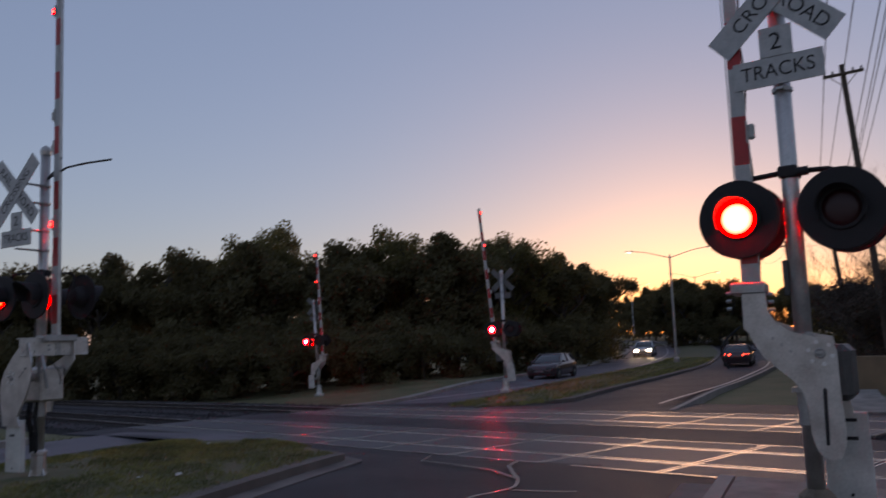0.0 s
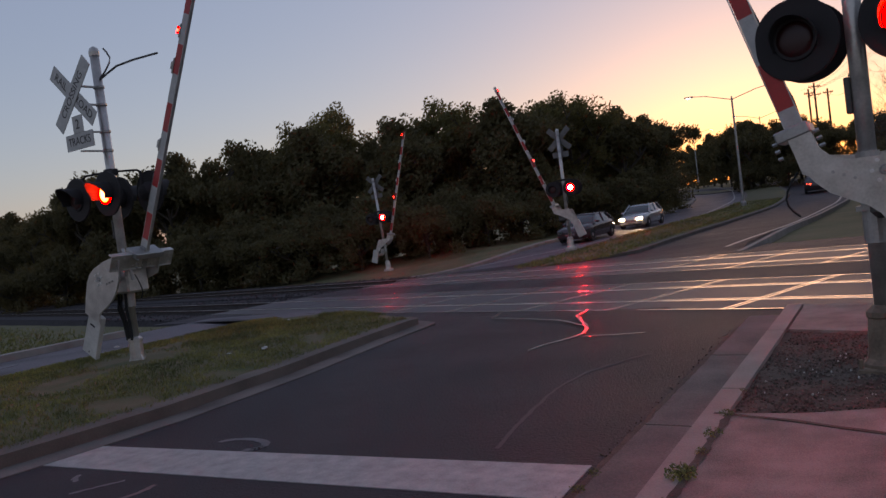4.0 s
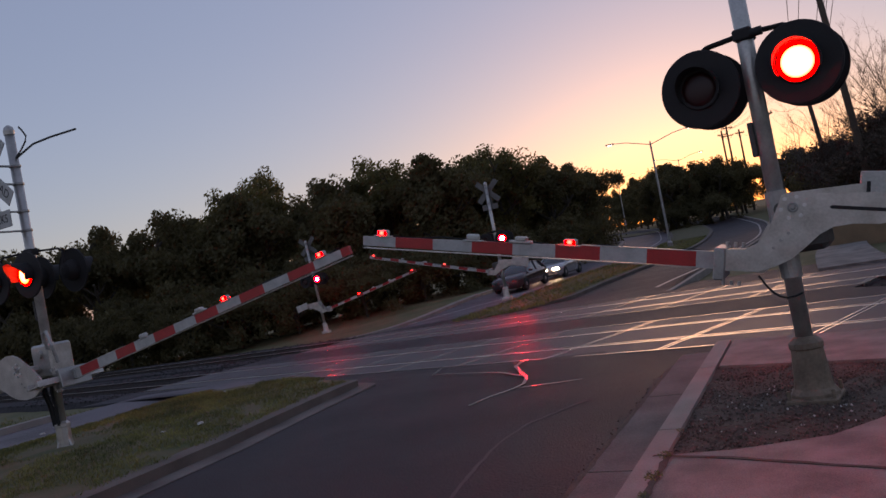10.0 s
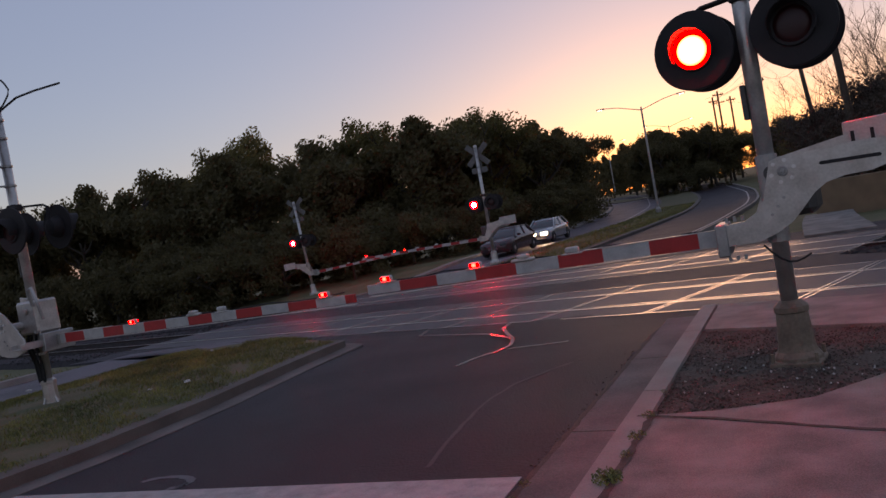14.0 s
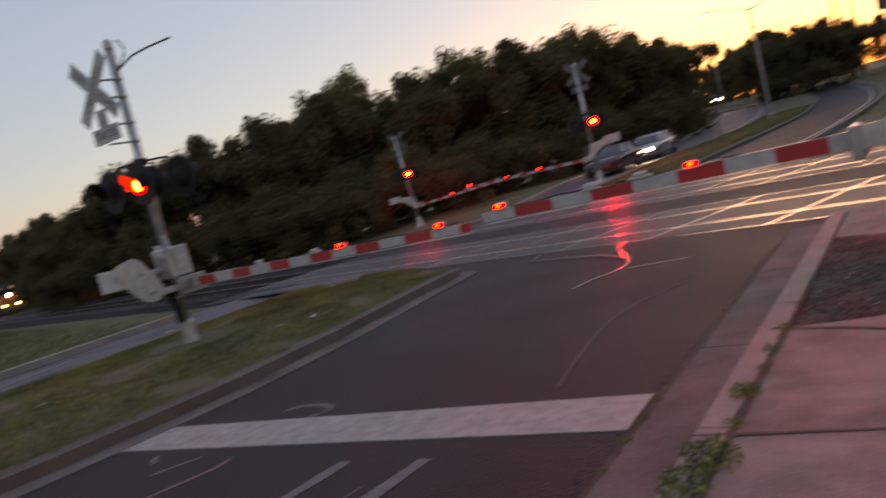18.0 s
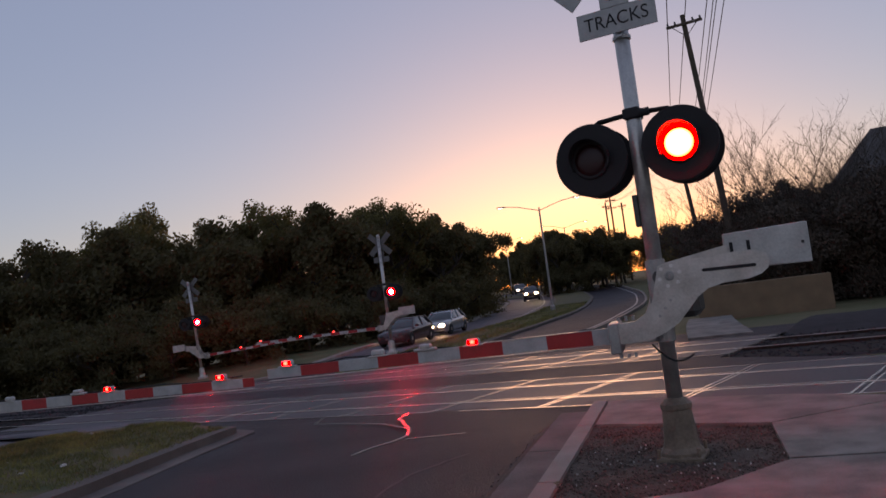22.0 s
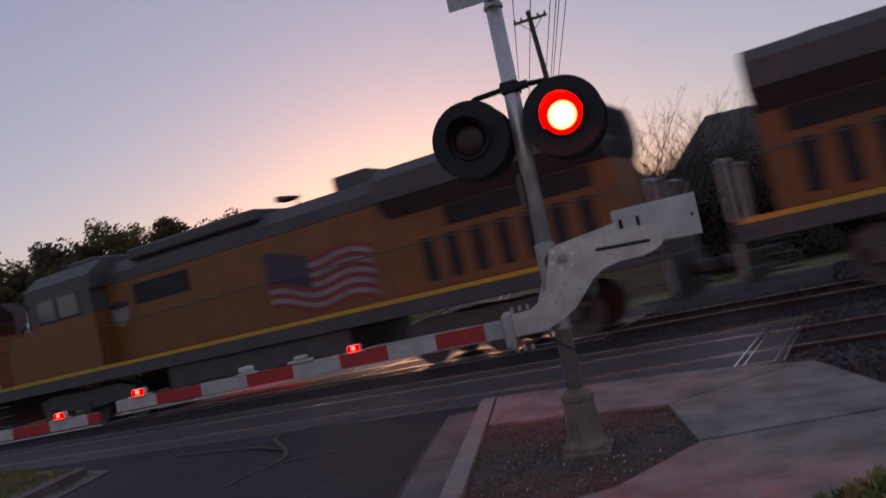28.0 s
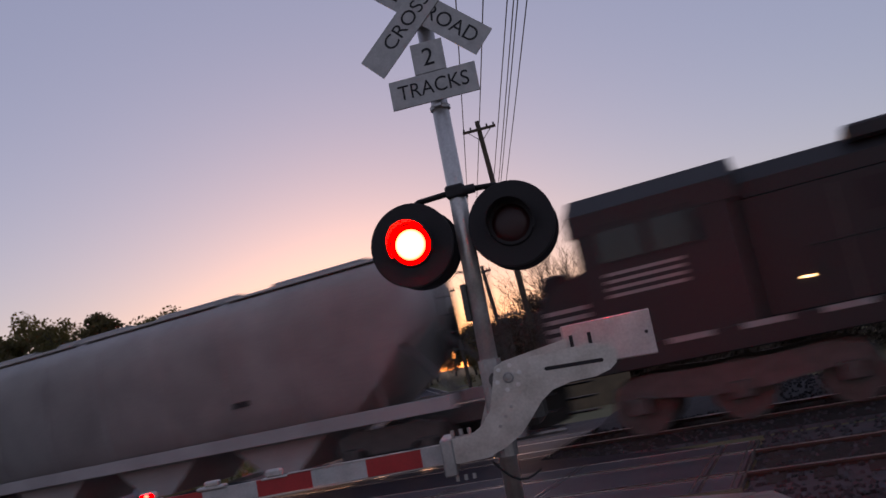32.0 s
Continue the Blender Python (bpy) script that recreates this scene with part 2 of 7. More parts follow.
RED_GLOW = lamp_mat("lit_red_lens", 0.085, 0.135, (1.0, 0.016, 0.011), 130, (1.0, 0.0006, 0.0004), 40)
RED_GLOW_LEFT = lamp_mat("lit_red_lens_aside", 0.06, 0.13, (1.0, 0.05, 0.02), 34, (1.0, 0.002, 0.001), 14)
RED_GLOW_FAR = lamp_mat("lit_red_lens_aimed", 0.11, 0.15, (1.0, 0.011, 0.011), 210, (1.0, 0.0003, 0.0002), 95)
RED_GLOW_SMALL = lamp_mat("lit_gate_lamp", 0.006, 0.04, (1.0, 0.022, 0.016), 18, (1.0, 0.0012, 0.0008), 20)
LAMP_GLOW = mat("lit_street_lamp", (0.9, 0.9, 0.85), 0.3, vary=0.02, bump=0, emit=(1.0, 0.9, 0.75), power=3)
BEIGE = mat("beige_render", (0.22, 0.15, 0.09), 0.85, vary=0.25, scale=2, fine=40, bump=0.2)
CONCRETE_STAIN = mat("stained_concrete", (0.22, 0.195, 0.165), 0.85, vary=0.5, scale=1.4, fine=60, bump=0.3)
DARK_BALLAST = mat("oily_ballast", (0.03, 0.025, 0.023), 0.9, spec=0.2, vary=0.4, scale=4, fine=40, bump=0.8)
HEAD_GLOW = mat("lit_headlight", (0.9, 0.9, 0.85), 0.3, vary=0.02, bump=0, emit=(1.0, 0.84, 0.55), power=60)
AMBER_GLOW = mat("lit_train_lamp", (0.9, 0.8, 0.5), 0.3, vary=0.02, bump=0, emit=(1.0, 0.62, 0.2), power=45)
TAIL_GLOW = mat("lit_tail_lamp", (0.5, 0.02, 0.02), 0.3, vary=0.05, bump=0, emit=(1.0, 0.05, 0.03), power=6)
CAB_GLOW = mat("lit_cab_window", (0.5, 0.45, 0.35), 0.3, vary=0.02, bump=0, emit=(1.0, 0.72, 0.35), power=2.5)
STEP_GLOW = mat("lit_step_lamp", (0.9, 0.7, 0.4), 0.3, vary=0.02, bump=0, emit=(1.0, 0.5, 0.12), power=2.5)
AMBER_BOARD = mat("lit_number_board", (0.9, 0.8, 0.5), 0.3, vary=0.02, bump=0, emit=(1.0, 0.6, 0.2), power=0.12)
SKY_GLASS = mat("cab_glass", (0.05, 0.055, 0.06), 0.05, vary=0.1, scale=2, fine=10, bump=0, spec=1.0)
def let_through(m, share, colour):
    """Leaves that let part of the light through."""
    nt = m.node_tree
    b, out = nt.nodes["Principled BSDF"], nt.nodes["Material Output"]
    tr = nt.nodes.new("ShaderNodeBsdfTranslucent")
    tr.inputs["Color"].default_value = (*colour, 1)
    mix = nt.nodes.new("ShaderNodeMixShader")
    mix.inputs[0].default_value = share
    nt.links.new(b.outputs[0], mix.inputs[1])
    nt.links.new(tr.outputs[0], mix.inputs[2])
    nt.links.new(mix.outputs[0], out.inputs["Surface"])
    return m


LEAF = mat("oak_leaves", (0.112, 0.098, 0.045), 0.8, vary=0.3, scale=0.7, fine=5, bump=0, island=0.4)
LEAF_LIGHT = mat("pale_leaves", (0.12, 0.11, 0.04), 0.7, vary=0.4, scale=0.7, fine=5, bump=0, island=0.7)
let_through(LEAF, 0.4, (0.16, 0.11, 0.035))
let_through(LEAF_LIGHT, 0.45, (0.2, 0.15, 0.045))
BARK = mat("bark", (0.075, 0.06, 0.048), 0.9, vary=0.4, scale=5, fine=30, bump=0.7)
POLE_WOOD = mat("pole_wood", (0.10, 0.075, 0.055), 0.9, vary=0.35, scale=3, fine=30, bump=0.4)
ARMOUR = mat("loco_yellow", (0.235, 0.083, 0.02), 0.55, vary=0.22, scale=1.2, fine=30, bump=0.06)
LOCO_GREY = mat("loco_grey", (0.075, 0.072, 0.072), 0.6, vary=0.3, scale=1.5, fine=30, bump=0.08)
LOCO_BLACK = mat("loco_black", (0.016, 0.015, 0.015), 0.6, vary=0.35, scale=1.5, fine=30, bump=0.08)
FLAG_WHITE = mat("decal_white", (0.25, 0.225, 0.22), 0.5, vary=0.35, scale=2, fine=30, bump=0)
LOCO_WHITE = mat("loco_white", (0.3, 0.28, 0.27), 0.5, vary=0.25, scale=2, fine=30, bump=0.05)
GOLD_LINE = mat("yellow_reflective", (0.62, 0.33, 0.03), 0.35, vary=0.15, scale=4, fine=30, bump=0)
FLAG_RED = mat("decal_red", (0.26, 0.03, 0.025), 0.45, vary=0.2, scale=3, fine=30, bump=0)
FLAG_BLUE = mat("decal_blue", (0.04, 0.026, 0.045), 0.45, vary=0.2, scale=3, fine=30, bump=0)
HOPPER_GREY = mat("hopper_grey", (0.36, 0.34, 0.33), 0.6, vary=0.25, scale=0.9, fine=25, bump=0.08)
STUCCO = mat("house_siding", (0.55, 0.53, 0.5), 0.8, vary=0.12, scale=1, fine=30, bump=0.1)
SHINGLE = mat("roof_shingle", (0.09, 0.08, 0.075), 0.9, vary=0.3, scale=2, fine=25, bump=0.4)
FENCE_WOOD = mat("fence_boards", (0.15, 0.12, 0.10), 0.9, vary=0.3, scale=2, fine=25, bump=0.3, per_object=0.2)
SIGN_BACK = mat("bare_sign_back", (0.15, 0.145, 0.14), 0.5, 0.5, vary=0.3, scale=4, fine=40, bump=0.05)
CAR_DARK = mat("dark_car_paint", (0.10, 0.075, 0.08), 0.12, 0.5, vary=0.1, scale=2, fine=20, bump=0)
CAR_SILVER = mat("silver_car_paint", (0.5, 0.5, 0.51), 0.16, 0.6, vary=0.1, scale=2, fine=20, bump=0)
CAR_GREY = mat("grey_car_paint", (0.16, 0.16, 0.17), 0.14, 0.4, vary=0.1, scale=2, fine=20, bump=0)

# ---- building helpers ----
def part(name, bm, material, parent=None, label="", smooth=False):
    me = bpy.data.meshes.new(name)
    bm.to_mesh(me)
    bm.free()
    if smooth:
        for f in me.polygons:
            f.use_smooth = True
    me.materials.append(material)
    ob = new(name, me)
    if parent is not None:
        ob.parent = parent
    if label:
        ob["label"] = label
    return ob


def thing(name, label, category, m=None, group="", kind=""):
    ob = new(name)
    ob.empty_display_size = 0.2
    if m is not None:
        ob.matrix_basis = m
    return tagged(ob, label, category, group, kind)


def box(bm, lo, hi, bevel=0.0, m=None):
    """A block between two corners."""
    c = [(a + b) / 2 for a, b in zip(lo, hi)]
    d = [abs(b - a) for a, b in zip(lo, hi)]
    mm = Matrix.Translation(c) @ Matrix.Diagonal((*d, 1))
    r = bmesh.ops.create_cube(bm, size=1, matrix=(m @ mm) if m is not None else mm)
    if bevel:
        es = list({e for v in r["verts"] for e in v.link_edges})
        bmesh.ops.bevel(bm, geom=es, offset=bevel, segments=1, affect="EDGES")
    return bm


def cyl(bm, a, b, r1, r2=None, seg=16, caps=True):
    """A tapered rod from a to b."""
    a, b = Vector(a), Vector(b)
    q = (b - a).to_track_quat("Z", "Y").to_matrix().to_4x4()
    bmesh.ops.create_cone(bm, cap_ends=caps, segments=seg, radius1=r1, radius2=r1 if r2 is None else r2, depth=(b - a).length,
                          matrix=Matrix.Translation((a + b) / 2) @ q)
    return bm


def tube(bm, pts, r, seg=8):
    """A bent rod through points."""
    rings = []
    for i, p in enumerate(pts):
        p = Vector(p)
        d = (Vector(pts[min(i + 1, len(pts) - 1)]) - Vector(pts[max(i - 1, 0)])).normalized()
        q = d.to_track_quat("Z", "Y")
        rr = r[i] if isinstance(r, (list, tuple)) else r
        rings.append([bm.verts.new(p + q @ Vector((rr * math.cos(k * 2 * math.pi / seg), rr * math.sin(k * 2 * math.pi / seg), 0))) for k in range(seg)])
    for u, v in zip(rings, rings[1:]):
        for k in range(seg):
            bm.faces.new((u[k], u[(k + 1) % seg], v[(k + 1) % seg], v[k]))
    bm.faces.new(rings[0][::-1])
    bm.faces.new(rings[-1])
    return bm


def plate(bm, outline, axis, lo, hi):
    """An outline pushed through from lo to hi along an axis ('x', 'y' or 'z'); outline in the other two."""
    def at(u, v, w):
        return {"x": (w, u, v), "y": (u, w, v), "z": (u, v, w)}[axis]
    a = [bm.verts.new(at(u, v, lo)) for u, v in outline]
    b = [bm.verts.new(at(u, v, hi)) for u, v in outline]
    bm.faces.new(a)
    bm.faces.new(b[::-1])
    n = len(a)
    for i in range(n):
        bm.faces.new((a[i], b[i], b[(i + 1) % n], a[(i + 1) % n]))
    bmesh.ops.recalc_face_normals(bm, faces=bm.faces[:])
    return bm


def lathe(bm, profile, seg=24, m=None):
    """A profile of (radius, z) turned about z."""
    rings = []
    for r, z in profile:
        ring = []
        for k in range(seg):
            v = Vector((r * math.cos(k * 2 * math.pi / seg), r * math.sin(k * 2 * math.pi / seg), z))
            ring.append(bm.verts.new(m @ v if m is not None else v))
        rings.append(ring)
    for u, v in zip(rings, rings[1:]):
        for k in range(seg):
            bm.faces.new((u[k], u[(k + 1) % seg], v[(k + 1) % seg], v[k]))
    bm.faces.new(rings[0][::-1])
    bm.faces.new(rings[-1])
    bmesh.ops.recalc_face_normals(bm, faces=bm.faces[:])
    return bm


def words(name, text, size, material, parent, m, depth=0.002, label=""):
    """Lettering in the built-in font as a mesh, centred, in its x-y plane."""
    cu = bpy.data.curves.new(name, "FONT")
    cu.body, cu.size, cu.extrude, cu.align_x, cu.align_y = text, size, depth, "CENTER", "CENTER"
    tmp = bpy.data.objects.new("tmp_text", cu)
    scene.collection.objects.link(tmp)
    me = bpy.data.meshes.new_from_object(tmp.evaluated_get(bpy.context.evaluated_depsgraph_get()))
    bpy.data.objects.remove(tmp)
    bpy.data.curves.remove(cu)
    me.name = name
    me.materials.clear()
    me.materials.append(material)
    ob = new(name, me)
    ob.parent = parent
    ob.matrix_basis = m
    if label:
        ob["label"] = label
    return ob


def grid_sheet(bm, us, vs, at):
    """A sheet over the values us x vs, with at(u, v) -> place."""
    rows = [[bm.verts.new(at(u, v)) for v in vs] for u in us]
    for r0, r1 in zip(rows, rows[1:]):
        for k in range(len(vs) - 1):
            bm.faces.new((r0[k], r1[k], r1[k + 1], r0[k + 1]))
    return bm


def slab_strip(bm, ys, left, right, top, depth=0.3):
    """A long slab that follows the road: left(y), right(y), top(y)."""
    rows = []
    for y in ys:
        l, r, t = left(y), right(y), top(y)
        rows.append([bm.verts.new(p) for p in ((l, y, t - depth), (l, y, t), (r, y, t), (r, y, t - depth))])
    for a, b in zip(rows, rows[1:]):
        for k in range(3):
            bm.faces.new((a[k], a[k + 1], b[k + 1], b[k]))
    bm.faces.new(rows[0][::-1])
    bm.faces.new(rows[-1])
    bmesh.ops.recalc_face_normals(bm, faces=bm.faces[:])
    return bm

# ---- ground, roads, tracks ----
def ground_z(x, y):
    z = rise(y) - 0.17
    # the land falls away to the houses and the drainage channel beyond the far lane
    dip = min(1.0, max(0.0, (-19 - x) / 14)) * min(1.0, max(0.0, (9 + (x + 20) * -0.2 - y) / 9)) * min(1, max(0, (y + 60) / 20))
    far = max(0.0, math.hypot(x, y) - 150) * (0.2 if y < 20 and x < 0 else 1.0)
    return z - 0.02 + lie(x, y) - 0.12 * smooth(0.0, 0.3, abs(lie(x, y))) - 0.6 * dip + 0.004 * far + 0.25 * noise.noise((x * 0.03, y * 0.03, 1.7)) * min(1, far / 40)


def build_ground():
    us = [-900, -600, -420, -300] + list(range(-220, -60, 10)) + list(range(-60, 41, 4)) + list(range(50, 121, 10)) + [160, 240, 400, 700, 1000]
    vs = [-300, -160, -90] + list(range(-60, -12, 8)) + list(range(-12, 33, 3)) + list(range(36, 201, 8)) + [240, 300, 400, 600, 1000]
    ob = part("ground", grid_sheet(bmesh.new(), us, vs, lambda u, v: (u, v, ground_z(u, v))), LAND)
    tagged(ob, "dry grassy land around the level crossing", "ground", kind="structure")


Y_LONG = list(np.arange(-30, -4, 2.0)) + list(np.arange(-4, 30, 0.75)) + list(np.arange(30, 60, 2.0)) + list(np.arange(60, 172, 4.0))


def build_roads():
    out = part("road_outbound", slab_strip(bmesh.new(), Y_LONG, lambda y: centre(y) + 1.6, lambda y: centre(y) + np.interp(y, (2, 15), (9.2, 6.7)), lambda y: rise(y) + ROAD_Z, 0.25), ASPHALT)
    settle(out)
    tagged(out, "dark asphalt carriageway leading over the crossing", "road", kind="structure")
    inn = part("road_inbound", slab_strip(bmesh.new(), Y_LONG, lambda y: FAR_KERB(y) - 0.1, lambda y: NEAR_MID(y) if y < 2 else centre(y) + 1.59 if y < 17 else centre(y) - 1.6, lambda y: rise(y) + ROAD_Z + 0.004, 0.25), ASPHALT_OLD)
    settle(inn)
    tagged(inn, "worn asphalt carriageway beyond the grass median", "road", kind="structure")
    # gutter and kerb on the right of the near lane, up to the crossing
    ys = list(np.arange(-20, 3.4, 0.9))
    gutter = thing("gutter", "worn concrete gutter pan along the kerb", "gutter", kind="structure")
    for a in np.arange(-20.6, 3.2, 2.4):
        b = min(a + 2.383, 3.3)
        part("gutter_slab", slab_strip(bmesh.new(), [a, (a + b) / 2, b], lambda y: KERB(y) - 0.46, lambda y: KERB(y), lambda y: ROAD_Z + 0.018, 0.2), GUTTER, gutter)
    kerb = thing("kerb", "weathered concrete kerb beside the pavement", "kerb", kind="structure")
    for a in np.arange(-20, 3.2, 2.4):
        b = min(a + 2.385, 3.3)
        part("kerb_stone", slab_strip(bmesh.new(), [a, (a + b) / 2, b], lambda y: KERB(y), lambda y: KERB(y) + 0.17, lambda y: 0.004, 0.3), CONCRETE_OLD, kerb)
    # kerbs of the near and the far median, of the far road sides
    def far_kerb(name, off, y0, y1, side):
        yy = [y for y in Y_LONG if y0 < y < y1]
        yy = [y0] + yy + [y1]
        line = FAR_KERB if off < 0 else (lambda y: centre(y) + off)
        k = part(name, slab_strip(bmesh.new(), yy, lambda y: line(y) - (0.45 if off < 0 else 0.08), lambda y: line(y) + 0.08, lambda y: rise(y) + 0.005, 0.35), CONCRETE_OLD)
        settle(k)
        tagged(k, "pale concrete road kerb", "kerb", kind="structure")
    far_kerb("kerb_far_right", 6.65, 15.0, 168, 1)
    far_kerb("kerb_inbound_near", -7.4, -30, 5.0, -1)
    far_kerb("kerb_inbound_far", -7.4, 18.0, 168, -1)


def FAR_KERB(y):
    """x of the kerb on the far side of the inbound lanes."""
    return float(np.interp(y, (-30, -14, -6.9, -4.7, -2.3, 0, 9, 20), (-30.0, -24.2, -20.2, -18.4, -17.3, -16.8, -18.2, centre(20) - 7.4))) if y < 20 else centre(y) - 7.4


def near_edges(y):
    """the left and right edges of the near median, which widens away from the crossing."""
    left = float(np.interp(y, (-30, -14, -7, -5.3, -3.6, -0.8, 2, 5), (-24.0, -18.2, -14.5, -13.8, -13.0, -12.4, -12.3, -12.3)))
    right = float(np.interp(y, (-30, -7.5, -5, -3.8, -2, 0, 1.6, 3.8, 5), (-8.4, -7.0, -6.75, -6.6, -6.5, -6.68, -7.0, -7.35, -7.6)))
    return left, right


def NEAR_MID(y):
    """the middle of the near median."""
    return sum(near_edges(y)) / 2


def NEAR_HALF(y):
    """half the width of the near median."""
    l, r = near_edges(y)
    return (r - l) / 2


def KERB(y):
    """x of the kerb's face on the right of the near lane."""
    return -1.13 - 0.085 * (y - 0.0)


def median_outline(y0, y1, nose0, nose1, half=2.05):
    ys = np.append(np.linspace(y0, y1 - 1.2, 34), np.linspace(y1 - 1.1, y1, 10)) if nose1 else np.linspace(y0, y1, 34)
    def h(y):
        k = half(y) if callable(half) else half
        if nose0:
            k *= min(1, math.sqrt(max(0.0, 1 - (1 - min(1, (y - y0) / nose0)) ** 2)) + 0.08)
        if nose1:
            k *= min(1, math.sqrt(max(0.0, 1 - (1 - min(1, (y1 - y) / nose1)) ** 2)) + 0.08)
        return k
    return ys, h


def build_median(name, y0, y1, nose0, nose1, label, mid=centre, half=2.05):
    ys, h = median_outline(y0, y1, nose0, nose1, half)
    m = thing(name, label, "median", kind="structure")
    part("median_kerb", slab_strip(bmesh.new(), ys, lambda y: mid(y) - h(y), lambda y: mid(y) + h(y), lambda y: rise(y) - 0.012, 0.3), KERB_DARK, m, "concrete kerb with its shade put into a dark colour")
    bm = bmesh.new()
    us = np.linspace(-1, 1, 13)
    def at(y, u):
        w = max(0.02, h(y) - 0.18)
        x = mid(y) + u * w
        return (x, y, rise(y) - 0.03 + 0.1 * (1 - u ** 4) + 0.03 * noise.noise((x * 1.3, y * 1.3, 0)) * (1 - abs(u)))
    grid_sheet(bm, ys, us, at)
    part("median_soil", bm, GRASS_SOIL, m, "grassy soil")
    for ob in m.children:
        settle(ob)
    if mid is not centre:
        part("gutter_pan", slab_strip(bmesh.new(), [min(y, y1 - 0.02) for y in ys], lambda y: mid(y), lambda y: mid(y) + h(y) + 0.34, lambda y: ROAD_Z + 0.010, 0.2), GUTTER, m, "stained concrete gutter pan")
    return ys, h, at


CROSS_0, CROSS_1 = -22.5, 1.12           # the crossing's ends along the tracks
FAR_END = -2.62                          # where the far track's panels end


def build_tracks():
    for name, mid, end, first_edge in (("track_near", TRACK_1, CROSS_1, 0.69), ("track_far", TRACK_2, FAR_END, FAR_END - 2.1)):
        tr = thing(name, "railway track with polished rails set in steel-edged crossing panels", "railway track", kind="structure")
        tr.matrix_basis = pose(0, 0, GRADE, 0, GRADE_TILT, TRACK_TURN) @ Matrix.Translation((0, mid, 0))
        for side in (-1, 1):
            o = side * 0.755
            bm = bmesh.new()
            prof = [(-0.075, -0.30), (0.075, -0.30), (0.075, -0.285), (0.012, -0.27), (0.012, -0.155), (0.036, -0.145), (0.036, -0.118), (-0.036, -0.118), (-0.036, -0.145), (-0.012, -0.155), (-0.012, -0.27), (-0.075, -0.285)]
            plate(bm, [(o + u, v) for u, v in prof], "x", -480, 90)
            part("rail", bm, RAIL_SIDE, tr, "rusty steel rail")
            bm = bmesh.new()
            box(bm, (-480, o - 0.022, -0.119), (90, o + 0.022, -0.112))
            part("rail_head", bm, RAIL, tr, "polished running surface")
        bm = bmesh.new()
        for s0, s1 in ((-480, CROSS_0 - 0.1), (end + 0.05, 90)):
            plate(bm, [(-2.62, -0.62), (-2.35, -0.184), (2.35, -0.184), (2.62, -0.62)], "x", s0, s1)
        part("ballast_bed", bm, BALLAST, tr, "crushed stone ballast")
        # a darker strip of ballast, wider on the far track's near side
        bm = bmesh.new()
        box(bm, (end + 0.06, -0.72 if end > 0 else -2.3, -0.3), (40, 0.72, -0.176))
        part("oily_ballast", bm, DARK_BALLAST, tr, "dark ballast between the rails")
        # timber ties where the bed is open, nearest stretch
        bm = bmesh.new()
        box(bm, (-0.115, -1.3, -0.40), (0.115, 1.3, -0.168), 0.01)
        tie = part("tie", bm, TIE, tr)
        first = True
        for s in list(np.arange(end + 0.3, 28, 0.53)) + list(np.arange(CROSS_0 - 45, CROSS_0 - 0.2, 0.53)):
            if first:
                t, first = tie, False
            else:
                t = new("tie", tie.data)
                t.parent = tr
            t.matrix_basis = pose(s, random.uniform(-0.03, 0.03), 0, 0, 0, random.uniform(-1, 1))
        # crossing panels with bright steel edges
        joint = bmesh.new()
        edges = [end] + list(np.arange(first_edge, CROSS_0 - 0.1, -2.1))
        for i, (s1, s) in enumerate(zip(edges, edges[1:])):
            s1 -= 0.03
            for lo, hi in ((-0.66, 0.66), (-1.62, -0.85), (0.85, 1.62)):
                bm = bmesh.new()
                box(bm, (s, lo, -0.3), (s1, hi, -0.122 + 0.005 * random.random()), 0.008)
                part("crossing_panel", bm, PANEL, tr)
            if i < 9:
                for a, b in ((-0.068, -0.04), (0.03, 0.058)):
                    bm = bmesh.new()
                    box(bm, (s1 + a, -1.62, -0.16), (s1 + b, 1.62, -0.111))
                    part("panel_edge_bar", bm, EDGE_STEEL, tr, "bright worn steel panel edge")
        for o in (-1.636, -0.85, -0.66, 0.66, 0.85, 1.636):
            bm = bmesh.new()
            box(bm, (CROSS_0, o - 0.016, -0.2), (end, o + 0.016, -0.1115))
            part("flangeway_bar", bm, EDGE_STEEL, tr, "bright worn steel flangeway edge")
    bm = bmesh.new()
    plate(bm, [(CROSS_0, TRACK_1 + 1.68), (CROSS_1 - 0.6, TRACK_1 + 1.68), (-0.6, 7.1), (-1.9, 7.7), (FAR_END, 8.1), (FAR_END, TRACK_2 - 1.68), (CROSS_0, TRACK_2 - 1.68)], "z", -0.4, -0.119)
    ap = part("crossing_apron", bm, ASPHALT)
    ap.matrix_basis = pose(0, 0, GRADE, 0, GRADE_TILT, TRACK_TURN)
    tagged(ap, "worn asphalt strip between the two tracks", "road", kind="structure")
    bm = bmesh.new()
    def ramp(s0, s1, o0, o1, z0):
        def at(s, o):
            x, y = track_xy(s, o)
            u = (o - o0) / (o1 - o0)
            return x, y, (z0 + GRADE * (s + 1)) * (1 - u) + (rise(y) + ROAD_Z + lie(x, y) + (0.006 if o1 > o0 else 0.001)) * u
        grid_sheet(bm, np.linspace(s0, s1, 12), np.linspace(o0, o1, 5), at)
    ramp(CROSS_0, FAR_END, TRACK_2 + 1.68, TRACK_2 + 6.5, -0.121)
    ramp(CROSS_0, -0.4, TRACK_1 - 1.68, TRACK_1 - 3.4, -0.1225)
    bmesh.ops.recalc_face_normals(bm, faces=bm.faces[:])
    ap = part("crossing_approach", bm, ASPHALT)
    tagged(ap, "worn asphalt approaches beside the tracks", "road", kind="structure")


